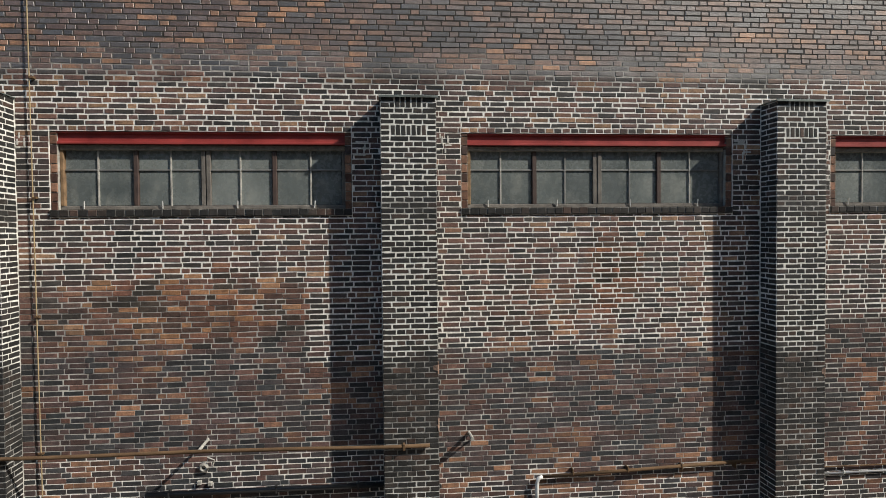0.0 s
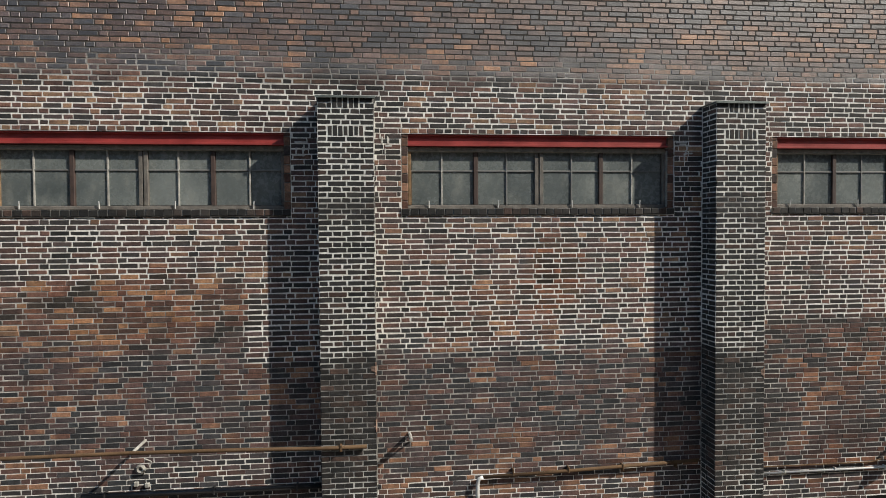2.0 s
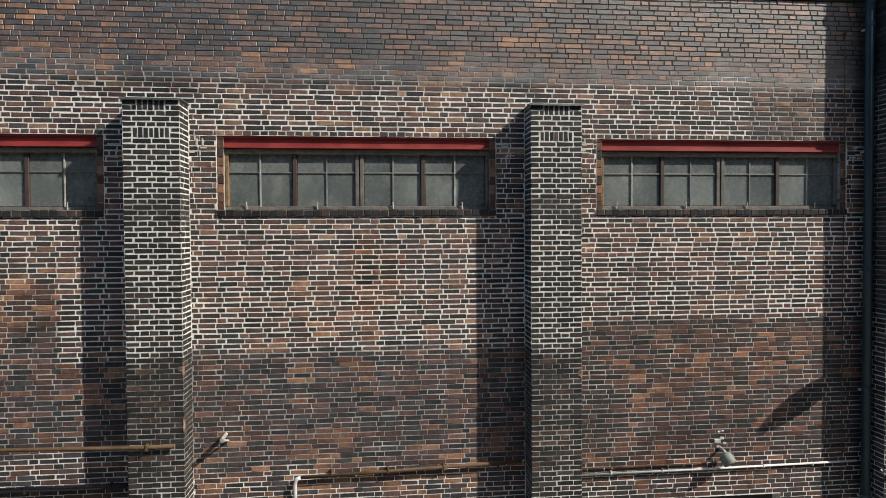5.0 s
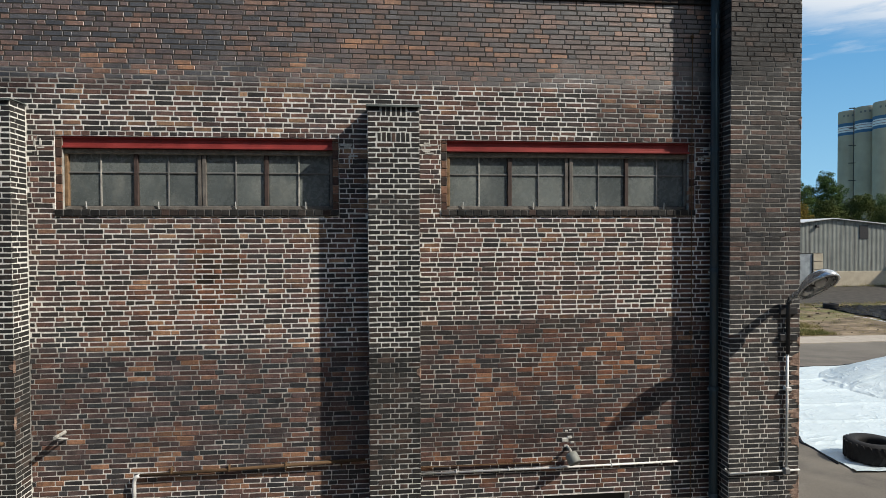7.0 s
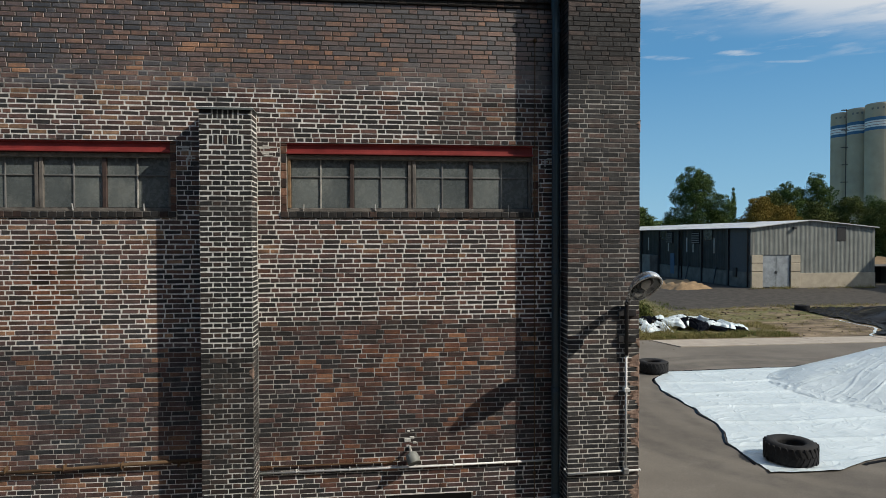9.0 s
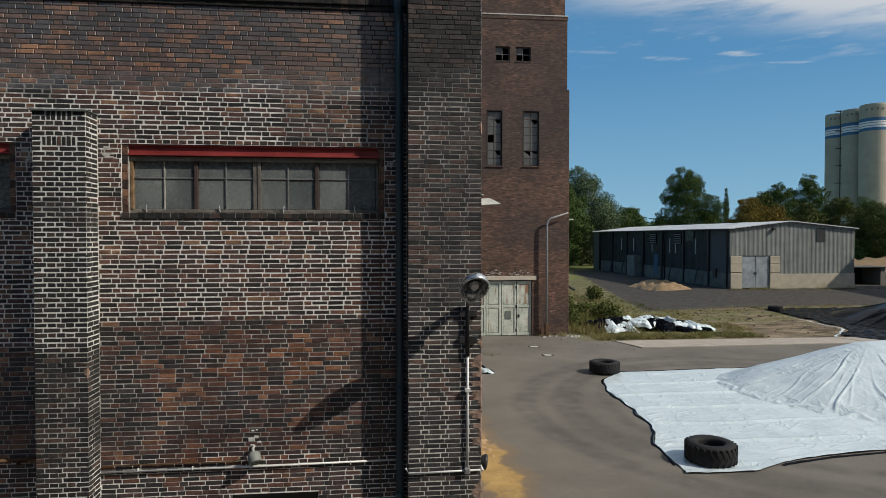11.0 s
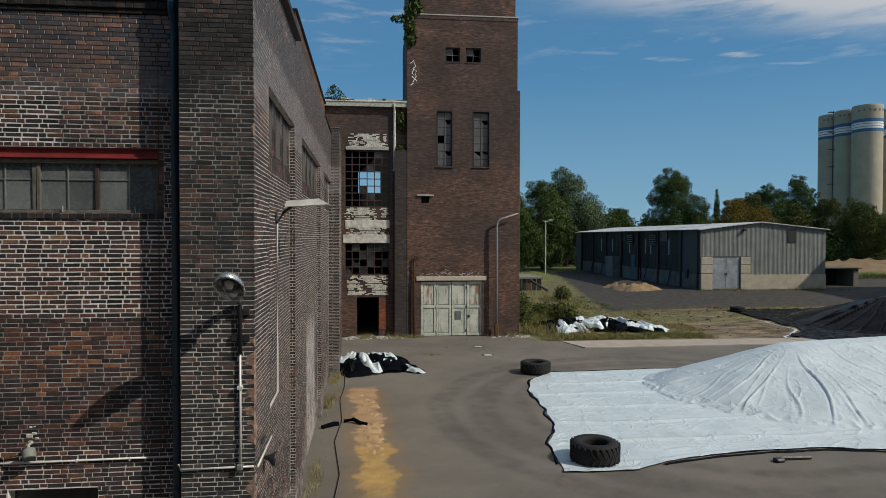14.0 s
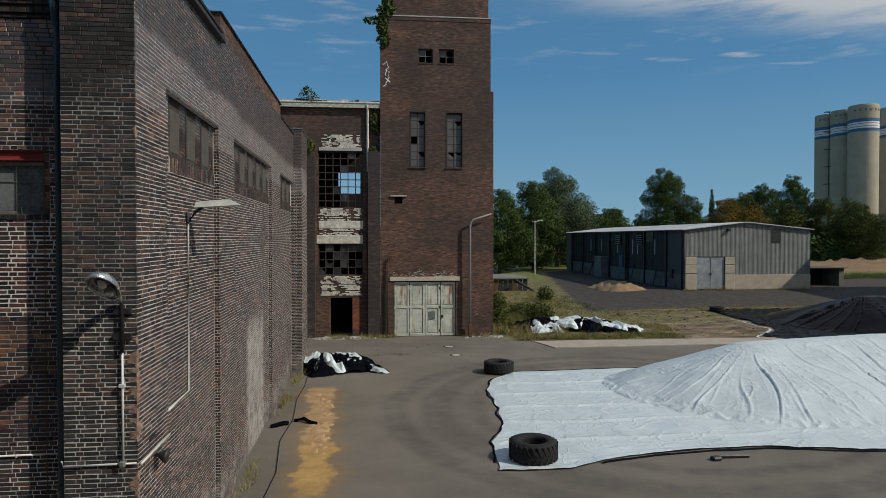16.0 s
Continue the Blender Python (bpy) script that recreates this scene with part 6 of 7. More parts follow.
for j in range(NJ + 1):
    row = []
    for i in range(NI + 1):
        v = j / NJ
        x_left = 46.0 - 3.2 * math.exp(-((v - 0.12) / 0.16) ** 2) + 0.5 * noise.noise(Vector((v * 9, 4, 0)))
        x, y = x_left + (i / NI) ** 1.4 * (74 - x_left), 28.6 + 16.4 * v
        dx, dy = (x - 54.4 if x < 54.4 else 0.0) / 7.4, (y - 36.2) / 7.6
        k = max(0.0, 1 - math.hypot(dx, dy))
        p = Vector((x, y, 3))
        ang = math.atan2(y - 36.2, x - 54.4 if x < 54.4 else 0.01) * 5.2 + (x * 0.4 if x > 54.4 else 0) + 0.4 * noise.noise(p * 0.2)
        strong = max(0.0, 0.4 + 1.2 * noise.noise(Vector((math.floor(ang + 0.5) * 2.3, 0, 1.0))))
        z = ground_z(x, y) + 0.05 + 2.35 * min(k, 0.93 + 0.4 * max(0, k - 0.93)) + min(1, k * 5) * min(1, (1 - k) * 4) * ((0.34 if y < 36.5 else 0.0) * strong * fold(ang, 0.84) + 0.05 * noise.noise(p * 0.6))
        flat = math.exp(-(k / 0.06) ** 2)
        z += (0.006 + 0.1 * flat) * abs(noise.noise(p * 1.5)) * 1.6
        row.append(bm.verts.new((x, y + (0.5 * noise.noise(p * 0.35) if j in (0, NJ) else 0), z)))
    grid.append(row)
for j in range(NJ):
    for i in range(NI):
        bm.faces.new((grid[j][i], grid[j][i + 1], grid[j + 1][i + 1], grid[j + 1][i]))
btarp = thing("black_tarpaulin", "shiny black plastic tarpaulin over a far heap", "tarpaulin")
part("sheet", bm, M_black, btarp, smooth=True)
part("white_rim", black_edge([(45.4 - 3.2 * math.exp(-((v - 0.12) / 0.16) ** 2) + 0.5 * noise.noise(Vector((v * 9, 4, 0))) + 0.15 * math.sin(v * 40), 28.5 + 16.2 * v) for v in np.linspace(0.0, 0.97, 110)], 0.13), M_white, btarp, "white underside showing at the rim", smooth=True)

# heaps of torn plastic sheeting
def crumpled(cx, cy, rx, ry, h, turn, material, parent, seed, bed, name="sheet"):
    """A torn sheet draped in creases over a bed: ragged outline, ridges along its length, edges lying down."""
    bm, n, vs = bmesh.new(), 36, {}
    c, s = math.cos(turn), math.sin(turn)
    for i in range(n + 1):
        for j in range(n + 1):
            u, v = 2 * i / n - 1, 2 * j / n - 1
            p = Vector((u * rx * 0.7 + seed * 7.3, v * ry * 1.5 + seed * 3.1, seed))
            e = 1 - math.hypot(u, v) + 0.45 * noise.noise(p * 1.3) + 0.2 * noise.noise(p * 3)
            ridge = 0.6 * (1 - 2.2 * abs(noise.noise(p * 1.5))) + 0.4 * (1 - 2.2 * abs(noise.noise(p * 3.7))) + 0.15 * (1 - 2.2 * abs(noise.noise(p * 8)))
            lx, ly = u * rx + 0.15 * noise.noise(p * 2.3), v * ry + 0.15 * noise.noise(p * 2.1 + Vector((9, 0, 0)))
            x, y = cx + lx * c - ly * s, cy + lx * s + ly * c
            lift = h * min(1.0, max(0.0, e) * 2.2) * (0.5 + 0.6 * ridge) + 0.02 * noise.noise(p * 6)
            vs[i, j] = (bm.verts.new((x, y, ground_z(x, y) + max(0.0, bed(x, y) + lift))), e)
    for i in range(n):
        for j in range(n):
            q = [vs[i, j], vs[i + 1, j], vs[i + 1, j + 1], vs[i, j + 1]]
            if max(e for _, e in q) > 0:
                bm.faces.new([w for w, _ in q])
    for w in [w for w in bm.verts if not w.link_faces]:
        bm.verts.remove(w)
    return part(name, bm, material, parent, smooth=True)


def bag_bed(x, y):
    return 0.62 * math.exp(-((x - 12.9) / 1.1) ** 2 - ((y - 22.4) / 0.9) ** 2) + 0.42 * math.exp(-((x - 14.6) / 0.9) ** 2 - ((y - 22.6) / 0.8) ** 2)


def junk_bed(x, y):
    k = max(0.0, 1 - abs(x - 29.6) / 5.6)
    return (0.75 * min(1.0, k * 1.6) + 0.3 * noise.noise(Vector((x * 0.9, 2, 1)))) * math.exp(-((y - 35.2 + 0.06 * (x - 30)) / 1.0) ** 2) * min(1, k * 5)


bags = thing("plastic_sheeting_heap", "crumpled heap of torn black and white plastic sheeting on the asphalt", "rubbish")
for k, (x, y, rx, ry, h, a, m) in enumerate(((12.6, 22.3, 1.3, 1.1, 0.3, 0.2, M_black), (14.0, 22.4, 1.5, 1.0, 0.28, -0.2, M_black), (12.2, 22.3, 0.8, 0.45, 0.42, 0.6, M_white), (13.3, 21.9, 1.0, 0.34, 0.42, -0.6, M_white), (14.8, 22.6, 1.2, 0.8, 0.3, 0.0, M_black), (14.3, 22.5, 1.1, 0.3, 0.4, -0.25, M_white), (15.5, 22.0, 1.0, 0.5, 0.2, -0.5, M_black), (15.6, 21.9, 0.9, 0.3, 0.27, -0.5, M_white), (13.0, 21.2, 0.9, 0.4, 0.2, 0.3, M_black), (12.7, 22.0, 0.7, 0.5, 0.36, 0.9, M_black), (14.5, 22.0, 0.7, 0.4, 0.34, 0.4, M_black))):
    crumpled(x, y, rx * 0.85, ry * 0.85, h, a, m, bags, k + 1.3, bag_bed)
for k in range(16):
    crumpled(rng.uniform(12.1, 15.2), rng.uniform(21.7, 22.7), rng.uniform(0.3, 0.6), rng.uniform(0.15, 0.3), rng.uniform(0.3, 0.42), rng.uniform(-1, 1), M_white if k % 3 == 0 else M_black, bags, k + 61.2, bag_bed)
junk = thing("plastic_sheeting_heap", "long heap of torn black and white sheeting in the weeds", "rubbish")
for k in range(76):
    s = k / 75
    x, y = 26.4 + 8.2 * s + rng.uniform(-0.6, 0.6), 35.3 - 0.5 * s + rng.uniform(-1.1, 0.9)
    core = abs(s - 0.38) < 0.27
    white = rng.random() < (0.3 if core else 0.5)
    crumpled(x, y, rng.uniform(0.45, 1.0), rng.uniform(0.22, 0.42), rng.uniform(0.16, 0.3) + (0.06 if white else 0), rng.uniform(-0.9, 0.9), M_white if white else M_black, junk, k + 20.7, junk_bed)

# small things on the ground
plate = thing("metal_scrap", "flat dark bent piece of scrap metal on the asphalt", "scrap", (26.7, 7.85, 0), 8)
part("plate", tube([(-0.6, 0, 0.04), (-0.2, 0.08, 0.08), (0.7, -0.02, 0.05)], 0.06, 6), M_darkmetal, plate)
part("lump", boxes((-0.62, -0.3, -0.12, 0.12, 0, 0.12), bevel=0.04), M_darkmetal, plate)
stick = thing("torn_sheet_strip", "dark rolled strips of torn sheeting on the asphalt", "rubbish", (12.4, 12.7, 0))
part("strip", tube([(-0.5, -0.15, 0.05), (-0.1, 0.1, 0.1), (0.05, 0.2, 0.06)], 0.085, 7), M_black, stick)
part("strip", tube([(0.25, 0.55, 0.05), (0.6, 0.5, 0.13), (0.85, 0.25, 0.06), (1.1, 0.1, 0.04)], 0.075, 7), M_black, stick)
cable = thing("ground_cable", "thin black cable lying on the asphalt along the wall", "cable")
part("cable", tube([(12.25, 21.0, 0.02), (12.35, 19.0, 0.02), (12.3, 16.5, 0.02), (12.55, 13.5, 0.02), (12.45, 11.0, 0.02), (12.8, 8.0, 0.02), (12.75, 5.0, 0.02), (13.1, 1.0, 0.02)], 0.013, 6), M_black, cable)
for x, y in ((20.2, 29.0), (20.3, 26.1)):
    mh = thing("manhole_cover", "pale round manhole cover set in the asphalt", "manhole", (x, y, 0.004), group="manhole covers")
    part("cover", lathe([(0.0, 0.012), (0.26, 0.012), (0.28, 0.0)], 20), M_concrete, mh)
    part("ring", lathe([(0.3, 0.0), (0.3, 0.016), (0.36, 0.014), (0.37, 0.0)], 20), M_darkmetal, mh)

# crumbled brick and litter, nobody could count
def litter(name, label, areas, seed, material):
    g, V, F = random.Random(seed), [], []
    for count, x0, x1, y0, y1, size in areas:
        for _ in range(count):
            x, y, s, a = g.uniform(x0, x1), g.uniform(y0, y1), size * g.uniform(0.4, 1.3), g.uniform(0, 3.1)
            b, z = len(V), ground_z(x, y)
            for dz, q in ((-0.02, 1.0), (s * g.uniform(0.25, 0.6), 0.75)):
                for w in (0.3, 1.9, 3.3, 4.9):
                    V.append((x + s * q * math.cos(w + a) * g.uniform(0.7, 1.2), y + s * q * math.sin(w + a) * g.uniform(0.4, 0.9), z + dz))
            F += [(b + 4, b + 5, b + 6, b + 7)] + [(b + i, b + (i + 1) % 4, b + 4 + (i + 1) % 4, b + 4 + i) for i in range(4)]
    me = bpy.data.meshes.new(name)
    me.from_pydata(V, [], F)
    me.materials.append(material)
    return tagged(new(name, me), label, "rubble", kind="stuff")


litter("rubble", "pale crumbled brick and plaster at the foot of the annex", ((90, 9.5, 15.6, 32.4, 33.5, 0.1), (40, 11.8, 14.5, 33.0, 33.6, 0.16), (30, 21.5, 24.5, 32.2, 33.1, 0.12)), 51, M_smear)
litter("litter", "dark scraps and clods scattered over the bare earth", ((160, 30, 52, 31, 46, 0.09), (40, 14, 26, 24, 32, 0.05), (60, 36, 50, 40, 46.5, 0.16), (60, 48, 70, 58.6, 60.2, 0.1)), 52, plain("dark clods", (0.075, 0.06, 0.045), 0.95, 0, 0.4, 2))

# lamp post, platform
post = thing("lamp_post", "tall white lamp post with a double head beyond the yard", "lamp", (41.6, 93.0, 0.8))
part("pole", tube([(0, 0, 0), (0, 0, 9.0)], 0.11, 8, taper=0.07), M_peel, post)
part("arm", tube([(-0.5, 0, 8.9), (0.0, 0, 8.75), (0.9, 0, 9.0)], 0.06, 6), M_peel, post)
part("head", boxes((0.5, 1.3, -0.15, 0.15, 8.95, 9.12), bevel=0.05), M_peel, post)
dock = thing("loading_platform", "old loading platform with a grey deck edge and dark boarded front", "platform", (24.5, 70.0, 0.0))
part("deck", boxes((0, 10.6, -0.3, 7, 1.55, 1.8), bevel=0.04), plain("weathered deck", (0.19, 0.185, 0.16), 0.95, 0, 0.3, 1.0), dock)
for k in range(16):
    part("board", boxes((0.1 + 0.65 * k, 0.68 + 0.65 * k, 0.0 + 0.03 * (k % 3), 0.12, -0.1, 1.55), bevel=0.01), M_rust if k % 4 == 1 else M_darkmetal, dock)
part("fender", tube([(8.8, -0.6, 1.4), (10.9, -1.6, 0.1)], 0.16, 7), M_darkmetal, dock)

# ---- silos ----
def silo_material():
    k = Mat("silo concrete", 0.85)
    z = k.math("ADD", k.xyz()["Z"], 0.0)
    base = k.ramp(k.noise(0.15, 4, 0.6), [(0.3, (0.33, 0.29, 0.225)), (0.7, (0.43, 0.385, 0.3))])
    for lo, hi, c in ((48.3, 49.5, (0.05, 0.14, 0.27)), (49.5, 52.0, (0.7, 0.72, 0.74)), (52.0, 53.3, (0.05, 0.14, 0.27)), (50.1, 50.35, (0.3, 0.2, 0.22)), (51.2, 51.45, (0.3, 0.2, 0.22))):
        base = k.mix(k.math("MULTIPLY", k.step(z, lo, 0.02), k.step(k.math("MULTIPLY", z, -1.0), -hi, 0.02)), base, c)
    return k.done(base)


M_silo = silo_material()
for x, y, r, h in ((203.7, 239.9, 4.6, 58.0), (204.6, 231.7, 4.5, 58.3), (205.2, 221.6, 5.3, 58.3), (228.3, 232.4, 5.6, 60.2), (253.0, 243.0, 5.6, 61.5)):
    s = thing("silo", "tall pale concrete silo with a blue and white band", "silo", (x, y, 0.5), group="row of silos")
    part("shaft", lathe([(r, 0), (r, h - 0.6), (r * 0.97, h), (0, h + 0.4)], 40), M_silo, s, smooth=False)
    for k in range(7):
        a = math.radians(200 + k * 20)
        part("opening", boxes((-0.35, 0.35, -0.1, 0.1, 0, 0.8)), M_lead, s).matrix_basis = pose(r * math.cos(a), r * math.sin(a), h - 2.6, 0, 0, math.degrees(a) + 90)
stair = thing("silo_stair", "dark steel ladder and platforms up the side of a silo", "ladder", (196.1, 228.6, 0.5))
part("rail", tube([(0, 0, 0), (0, 0, 57.5)], 0.18, 6), M_darkmetal, stair)
for z in (28, 35, 42, 49, 57):
    part("landing", boxes((-1.8, 0.5, -0.6, 0.6, z, z + 0.25)), M_darkmetal, stair)

# ---- planting ----
def leaf_material(name, lo, mid, hi):
    k = Mat(name, 0.75)
    k.dull(0.04)
    rnd = k.n("ShaderNodeNewGeometry").outputs["Random Per Island"]
    pick = k.math("ADD", k.math("MULTIPLY", rnd, 0.28), k.math("MULTIPLY", k.noise(0.4, 4), 0.75), True)
    k.b.inputs["Subsurface Weight"].default_value = 0.0
    return k.done(k.ramp(pick, [(0.1, lo), (0.5, mid), (0.95, hi)]))


M_leaf = leaf_material("tree leaves", (0.026, 0.043, 0.013), (0.058, 0.09, 0.027), (0.115, 0.155, 0.052))
M_willow = leaf_material("willow leaves", (0.045, 0.067, 0.036), (0.088, 0.122, 0.066), (0.15, 0.185, 0.108))
M_autumn = leaf_material("turning leaves", (0.055, 0.056, 0.014), (0.15, 0.112, 0.026), (0.26, 0.17, 0.038))
M_olive = leaf_material("olive leaves", (0.032, 0.044, 0.013), (0.07, 0.086, 0.026), (0.125, 0.135, 0.045))
M_bark = plain("bark", (0.1, 0.08, 0.06), 0.95, 0, 0.3, 3, 0.5)


def leaf_cloud(blobs, count, size, seed, droop=0.0):
    """Many small leaf quads scattered through overlapping blobs (x, y, z, rx, ry, rz), thickest near their skins."""
    g = np.random.default_rng(seed)
    blobs = np.array(blobs)
    weight = blobs[:, 3] * blobs[:, 5]
    pick = g.choice(len(blobs), count, p=weight / weight.sum())
    d = g.normal(size=(count, 3))
    d /= np.linalg.norm(d, axis=1)[:, None]
    rad = g.uniform(0.25, 1.0, count) ** 0.4 * g.uniform(0.84, 1.14, count)
    c = blobs[pick, :3] + d * blobs[pick, 3:] * rad[:, None]
    # leaves lie roughly along the skin of their clump
    face = d + 0.55 * g.normal(size=(count, 3))
    a = np.cross(face, g.normal(size=(count, 3)))
    a[:, 2] -= droop * 0.6
    a /= np.linalg.norm(a, axis=1)[:, None]
    b = np.cross(face, a)
    b /= np.linalg.norm(b, axis=1)[:, None]
    s = size * g.uniform(0.6, 1.4, count)[:, None]
    v = np.stack([c - a * s, c + b * s * 0.55, c + a * s, c - b * s * 0.55], 1).reshape(-1, 3)
    bm = bpy.data.meshes.new("crown")
    bm.from_pydata(v.tolist(), [], np.arange(count * 4).reshape(-1, 4).tolist())
    return bm


def tree(x, y, top, r, material, label, leaves=6000, size=0.42, seed=1, trunk=0.3, droop=0.0, name="tree", bare=0.25):
    z0 = ground_z(x, y)
    h = top - z0
    g = random.Random(seed)
    t = thing(name, label, "tree", (x, y, z0))
    part("trunk", tube([(0, 0, -0.2), (g.uniform(-0.2, 0.2), 0, h * 0.25), (g.uniform(-0.4, 0.4), 0.1, h * 0.55), (0, 0, h * 0.85)], trunk, 8, taper=trunk * 0.2), M_bark, t, smooth=True)
    blobs = []
    n = max(8, round(11 + r * 1.2))
    blobs.append((0, 0, h * (bare + 0.52 * (1 - bare)), r * 0.62, r * 0.62, h * 0.36 * (1 - bare)))
    for k in range(n):
        a, e = 2.4 * k + g.uniform(-0.5, 0.5), (k + g.uniform(0.2, 0.8)) / n
        big = r * g.uniform(0.3, 0.46) * (1.15 - 0.3 * e)
        q = math.sqrt(max(0.06, 1 - 0.85 * (2 * e - 0.8) ** 2)) * r * g.uniform(0.3, 0.76)
        zz = min(h * (bare + (0.9 - bare) * e) + g.uniform(-0.05, 0.05) * h, h - big * 0.95)
        cx, cy = q * math.cos(a), q * math.sin(a)
        part("limb", tube([(0, 0, max(0.5, zz - h * 0.16)), (cx * 0.6, cy * 0.6, zz - h * 0.03), (cx, cy, zz)], trunk * 0.3, 5, taper=0.03), M_bark, t)
        blobs.append((cx, cy, zz, big * 0.85, big * 0.85, big * 0.75))
        for _ in range(9):
            b, c = g.uniform(0, 2 * math.pi), g.uniform(-0.9, 1.0)
            w, small = math.sqrt(max(0.0, 1 - c * c)), big * g.uniform(0.28, 0.5)
            blobs.append((cx + big * 0.8 * w * math.cos(b), cy + big * 0.8 * w * math.sin(b), min(zz + big * 0.75 * c, h - small * 0.8), small, small, small * 0.8))
    me = leaf_cloud(blobs, int(leaves * 5.4), size * 0.42, seed, droop)
    me.materials.append(material)
    ob = new("crown", me)
    ob.parent = t
    return t


TREES = (
    (53.3, 121, 22.0, 8.6, M_willow, "broad grey-green willow beyond the yard", 9000, 0.4, 3, 0.5, 1.2),
    (46.0, 112, 19.0, 7.0, M_leaf, "dark bushy tree at the edge of the field", 7000, 0.38, 4, 0.35, 0.2),
    (38.5, 108, 17.0, 6.5, M_leaf, "dark bushy tree beside the tower", 6000, 0.38, 14, 0.35, 0.2),
    (61.0, 128, 15.5, 6.5, M_willow, "grey-green willow bush beyond the field", 5000, 0.4, 15, 0.35, 0.8),
    (70.0, 140, 13.5, 6.5, M_leaf, "low rounded tree behind the warehouse", 4500, 0.42, 16, 0.3, 0.2),
    (84.2, 170, 16.8, 7.0, M_leaf, "distant rounded green tree", 4500, 0.5, 5, 0.3, 0.2),
    (86.2, 140, 24.9, 7.9, M_leaf, "tall round-crowned green tree behind the warehouse", 9000, 0.42, 6, 0.45, 0.0),
    (125.6, 190, 25.0, 1.6, M_leaf, "thin dark poplar in the distance", 1200, 0.4, 7, 0.2, 0.0),
    (93.5, 125, 16.0, 6.2, M_autumn, "bushy tree turning orange-brown", 6000, 0.36, 8, 0.3, 0.0),
    (101.0, 128, 15.0, 5.5, M_autumn, "bushy tree turning yellow-brown", 5000, 0.36, 9, 0.3, 0.0),
    (112.0, 150, 20.0, 6.5, M_olive, "olive-green tree behind the warehouse", 5000, 0.42, 10, 0.3, 0.0),
    (126.7, 165, 23.8, 7.0, M_leaf, "dark green tree at the wood's edge", 5500, 0.45, 11, 0.35, 0.0),
    (140.7, 170, 26.6, 7.6, M_leaf, "dark green tree at the wood's edge", 6000, 0.45, 12, 0.4, 0.0),
    (117.0, 138, 16.0, 6.0, M_olive, "olive-green bush in the thicket", 5000, 0.4, 17, 0.3, 0.0),
    (127.0, 140, 18.0, 6.8, M_olive, "olive-green tree in the thicket", 5500, 0.4, 13, 0.3, 0.0),
    (127.0, 128, 15.6, 6.6, M_olive, "olive-green tree in the thicket", 5500, 0.38, 18, 0.3, 0.0),
    (120.0, 116, 13.5, 5.8, M_olive, "shaggy grey-green bush in the thicket", 5000, 0.36, 19, 0.3, 0.5),
    (131.0, 119, 13.5, 5.8, M_willow, "shaggy grey-green bush in the thicket", 4500, 0.36, 20, 0.3, 0.8),
    (143.0, 128, 16.0, 6.5, M_olive, "olive-green tree in the thicket", 4500, 0.42, 23, 0.3, 0.0),
    (152.0, 160, 19.0, 7.5, M_leaf, "dark green tree at the wood's edge", 4500, 0.45, 24, 0.35, 0.0),
    (76.0, 150, 12.0, 7.0, M_leaf, "low dark thicket behind the warehouse", 4000, 0.42, 21, 0.3, 0.0),
    (102.0, 155, 13.5, 7.0, M_leaf, "low dark thicket behind the warehouse", 4000, 0.42, 22, 0.3, 0.0),
)
for x, y, top, r, m, label, leaves, size, seed, trunk, droop in TREES:
    tree(x, y, top, r, m, label, leaves, size, seed, trunk, droop, bare=0.08 if top < 21 else 0.16)
# undergrowth and distant wood, nobody could count
blobs = [(30 + 10.5 * k + rng.uniform(-3, 3), 128 + rng.uniform(-8, 30), 2.5, 7.5, 5, rng.uniform(3.5, 6.5)) for k in range(16)]
me = leaf_cloud(blobs, 15000, 0.5, 77)
me.materials.append(M_leaf)
tagged(new("undergrowth", me), "dark green undergrowth below the trees", "bushes", kind="stuff")
blobs = [(-150 + 14 * k + rng.uniform(-4, 4), 260 + rng.uniform(0, 40), 6, 12, 8, rng.uniform(8, 13)) for k in range(48)]
me = leaf_cloud(blobs, 26000, 1.1, 78)
me.materials.append(M_leaf)
tagged(new("distant_wood", me), "dark green wood along the horizon", "wood", kind="stuff")

# ivy on tower and roof
def ivy(name, label, blobs, count, size, seed, material=None):
    me = leaf_cloud(blobs, count, size, seed)
    me.materials.append(material or M_leaf)
    return tagged(new(name, me), label, "climbing plant", kind="stuff")


ivy("ivy", "green creeper on the upper corner of the tower", [(16.3, TY - 0.1, 22.6, 0.7, 0.25, 0.5), (16.0, TY - 0.1, 21.6, 0.5, 0.25, 0.8), (16.1, TY - 0.1, 20.6, 0.45, 0.2, 0.6), (15.4, TY, 21.9, 0.7, 0.3, 0.25), (16.4, TY - 0.05, 23.3, 0.4, 0.2, 0.9)], 900, 0.13, 31)
ivy("ivy", "small plants growing on the annex roof edge", [(10.9, 33.5, 16.8, 0.6, 0.3, 0.55), (11.3, 33.5, 16.5, 0.5, 0.3, 0.35), (10.8, 33.5, 17.0, 0.2, 0.2, 0.4)], 260, 0.09, 32)
ivy("ivy", "yellowing creeper beside the annex downpipe", [(15.5, 33.55, 15.0, 0.35, 0.15, 0.9), (15.4, 33.5, 13.0, 0.3, 0.15, 0.4), (11.0, 33.4, 13.2, 0.5, 0.2, 0.5)], 500, 0.1, 33, M_olive)


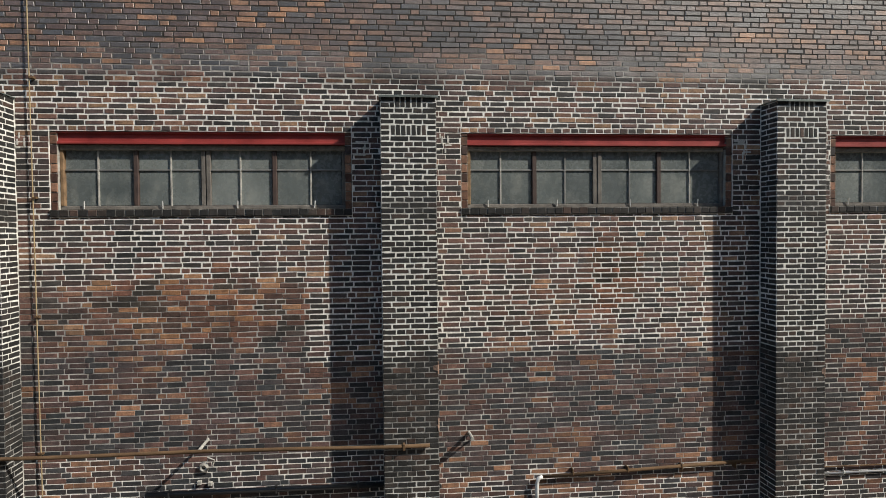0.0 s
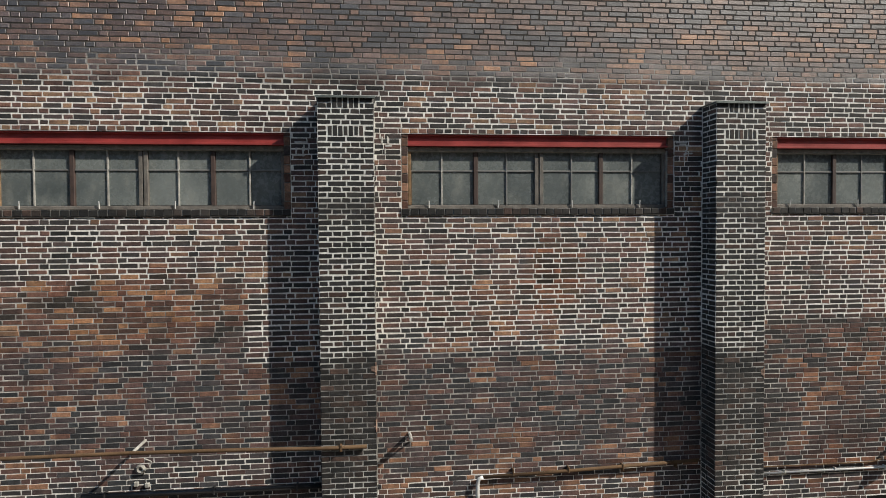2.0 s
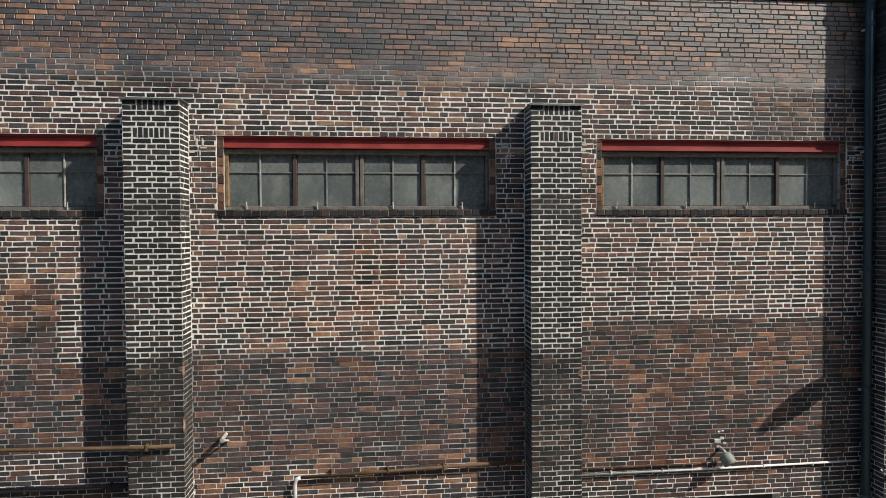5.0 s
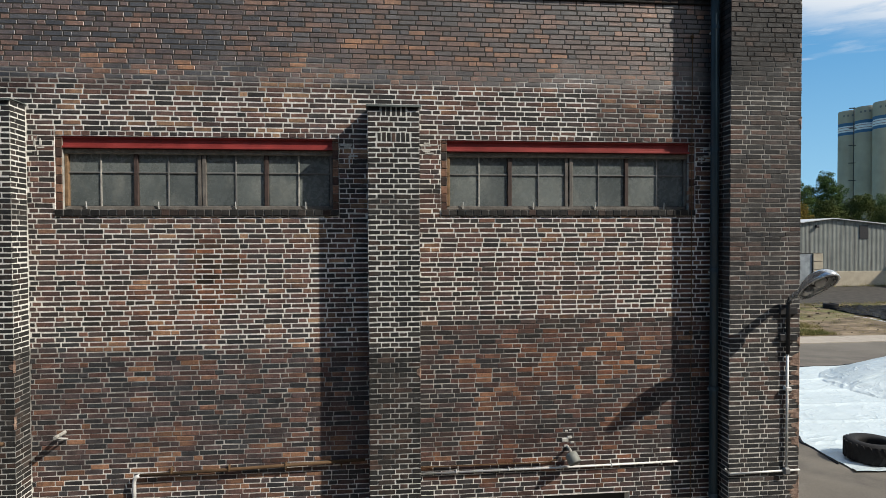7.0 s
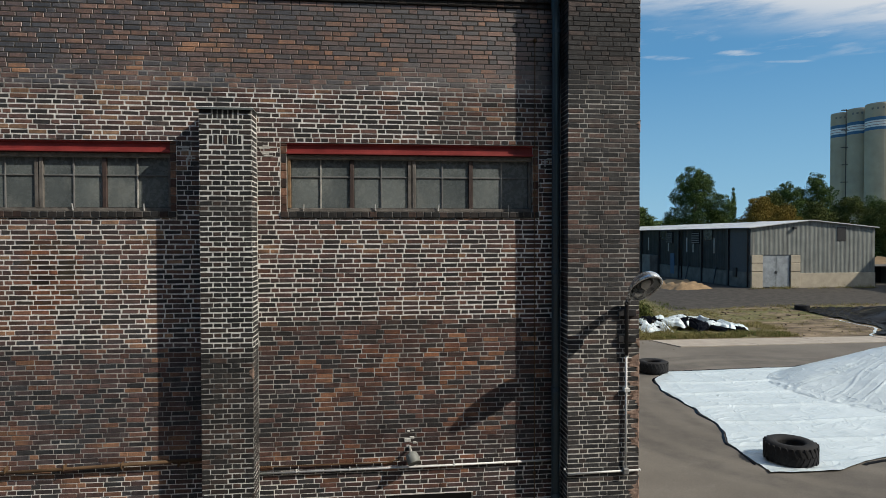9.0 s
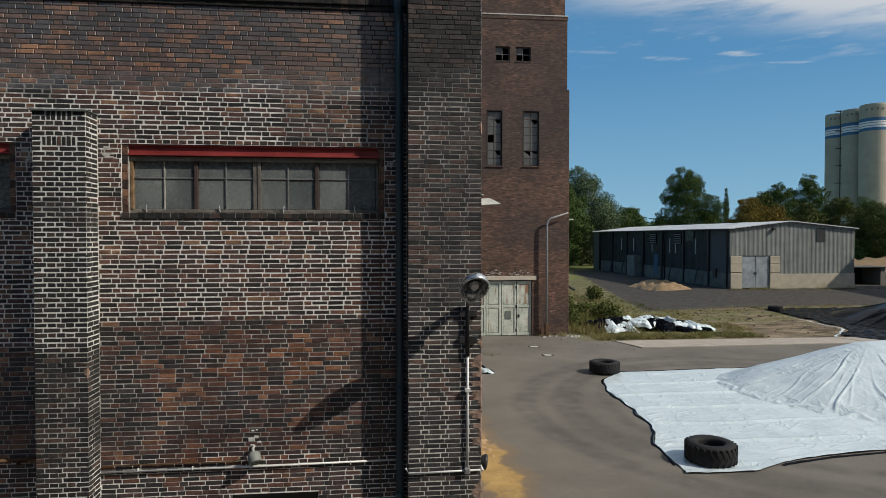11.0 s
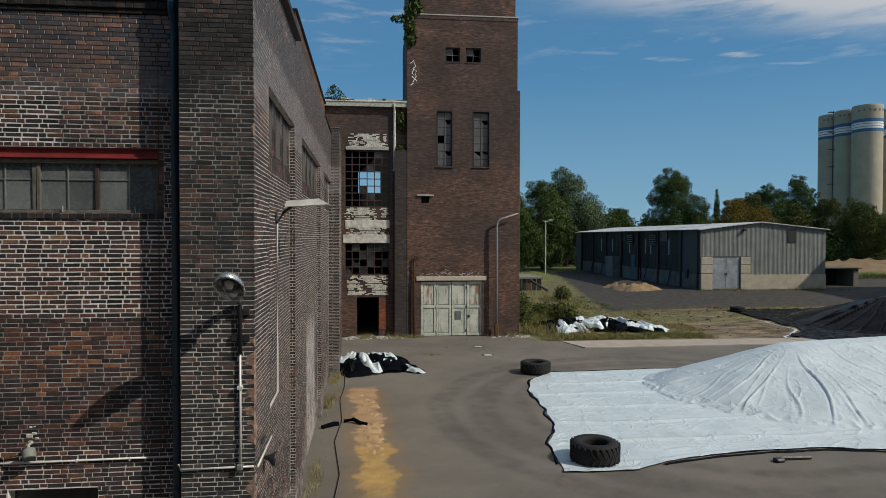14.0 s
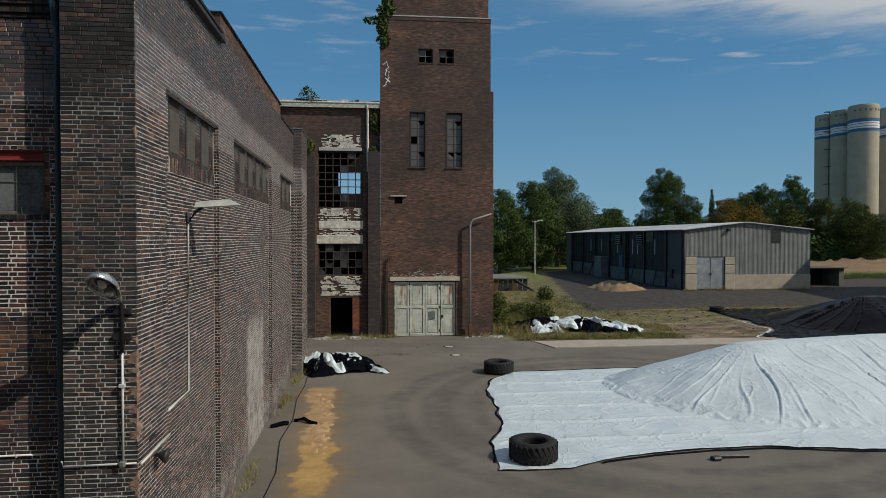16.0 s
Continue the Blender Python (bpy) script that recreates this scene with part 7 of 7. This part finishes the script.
# grass and weeds
def blades(areas, seed, material, name, label, spread=0.06):
    """Blades in tufts: areas of (count, x from, x to, y from, y to, height)."""
    g = np.random.default_rng(seed)
    V, F = [], []
    for count, x0, x1, y0, y1, hgt in areas:
        for _ in range(count):
            cx, cy = g.uniform(x0, x1), g.uniform(y0, y1)
            if noise.noise(Vector((cx * 0.55, cy * 0.55, seed))) + 0.5 * noise.noise(Vector((cx * 1.7, cy * 1.7, 3))) < g.uniform(-0.35, 0.25):
                continue
            hh = hgt * g.uniform(0.4, 1.2)
            z = ground_z(cx, cy)
            for _ in range(11):
                ox, oy = g.normal(0, spread + hh * 0.12, 2)
                lx, ly = g.normal(0, hh * 0.42, 2)
                w = 0.006 + 0.014 * hh
                a = g.uniform(0, math.pi)
                b = len(V)
                V += [(cx + ox - w * math.cos(a), cy + oy - w * math.sin(a), z - 0.02), (cx + ox + w * math.cos(a), cy + oy + w * math.sin(a), z - 0.02), (cx + ox + lx, cy + oy + ly, z + hh * g.uniform(0.45, 1.1))]
                F.append((b, b + 1, b + 2))
    me = bpy.data.meshes.new(name)
    me.from_pydata(V, [], F)
    me.materials.append(material)
    return tagged(new(name, me), label, "grass", kind="stuff")


M_grass = leaf_material("dry grass", (0.13, 0.12, 0.045), (0.24, 0.215, 0.09), (0.42, 0.35, 0.19))
M_green = leaf_material("green weeds", (0.05, 0.065, 0.018), (0.1, 0.125, 0.036), (0.18, 0.2, 0.065))
blades(((2300, 24.4, 37, 30.9, 32.8, 0.32), (1500, 24.3, 38, 34.0, 37.5, 0.4), (900, 24.2, 29, 33.0, 47, 0.9), (900, 28, 38, 37, 46, 0.3), (1300, 25, 35, 46, 68, 0.5), (700, 36, 50, 39, 46.5, 0.2), (500, 37, 60, 44.5, 47, 0.28), (260, 38, 46, 31.2, 38, 0.14)), 41, M_grass, "dry_grass", "patchy dry grass and weeds beside the yard")
blades(((600, 24.2, 28.5, 36, 48, 1.0), (600, 27, 37, 31.0, 33.0, 0.35), (900, 26, 38, 86, 105, 0.5), (400, 33, 37, 47, 62, 0.4), (1500, 78, 130, 76, 86, 0.9)), 42, M_green, "green_weeds", "green weeds near the tower and the far road")
blades(((150, 9.5, 15.6, 32.6, 33.5, 0.4), (70, 12.0, 12.25, 1.0, 10, 0.25), (90, 11.7, 12.0, 14.0, 21, 0.4), (50, 15.8, 17.0, 32.8, 33.25, 0.3), (60, 21.3, 24.2, 32.7, 33.3, 0.35), (60, 14, 17.5, 26.3, 26.8, 0.2), (260, 51, 67, 58.9, 60.0, 0.45)), 43, M_grass, "wall_weeds", "dry weeds growing along the foot of the walls")
ivy("bush", "low green bushes beside the tower", [(25.6, 44, 1.0, 1.0, 1.2, 0.9), (28.6, 39, 0.8, 1.3, 1.0, 0.9), (25.3, 40, 1.2, 0.9, 1.2, 1.4), (33.6, 56, 0.9, 0.9, 1.2, 0.8), (24.9, 36.5, 0.8, 0.7, 1.0, 0.9), (28, 42, 0.7, 1.4, 1.0, 0.7)], 9000, 0.1, 44, M_olive)
ivy("bush", "shaggy green bushes behind the sand bank", [(92 + 6.0 * k + rng.uniform(-2, 2), 119 + rng.uniform(-4, 5), 2.2, 4.5, 3.0, rng.uniform(2.2, 4.2)) for k in range(14)], 26000, 0.2, 45, M_leaf)

# ---- pieces of the front wall ----
def front_joint(u, z):
    """Wide joints where the wall was pointed anew, thin ones elsewhere."""
    fresh = 8.3 < z < 9.1 or (6.3 if u < -0.9 else 5.2 if u < 5.7 else 5.6) < z < 7.3
    return 0.0145 if fresh else 0.0115 if z > 9.1 else 0.0085


holes = [(a, b, SILL, LINT1 + COURSE) for a, b in WINDOWS] + [DOOR]
holes += [(x, x + PW, 0, PIER_TOP - 0.04) for x in PIERS]
pieces, sills = bond(-6.2, CORNER0, 0, EAVE, holes), []
for a, b in WINDOWS:
    k = round((b - a) / 0.118)
    pieces += [(a + (b - a) * i / k, a + (b - a) * (i + 1) / k, LINT1, LINT1 + COURSE) for i in range(k)]
    sills += [(a + (b - a) * i / k, a + (b - a) * (i + 1) / k, SILL, WZ0 - 0.002) for i in range(k)]
sill_courses = tagged(new("window_sills"), "dark rowlock brick sills under the long windows", "sill", kind="structure")
part("bed", boxes(*[(a, b, -0.014, 0.2, SILL + 0.002, WZ0 - 0.004) for a, b in WINDOWS]), M_mortar_corner, sill_courses)
lay(sills, pose(0, -0.022, 0), M_pier, M_pier_one, sill_courses, joint=lambda u, z: 0.009)
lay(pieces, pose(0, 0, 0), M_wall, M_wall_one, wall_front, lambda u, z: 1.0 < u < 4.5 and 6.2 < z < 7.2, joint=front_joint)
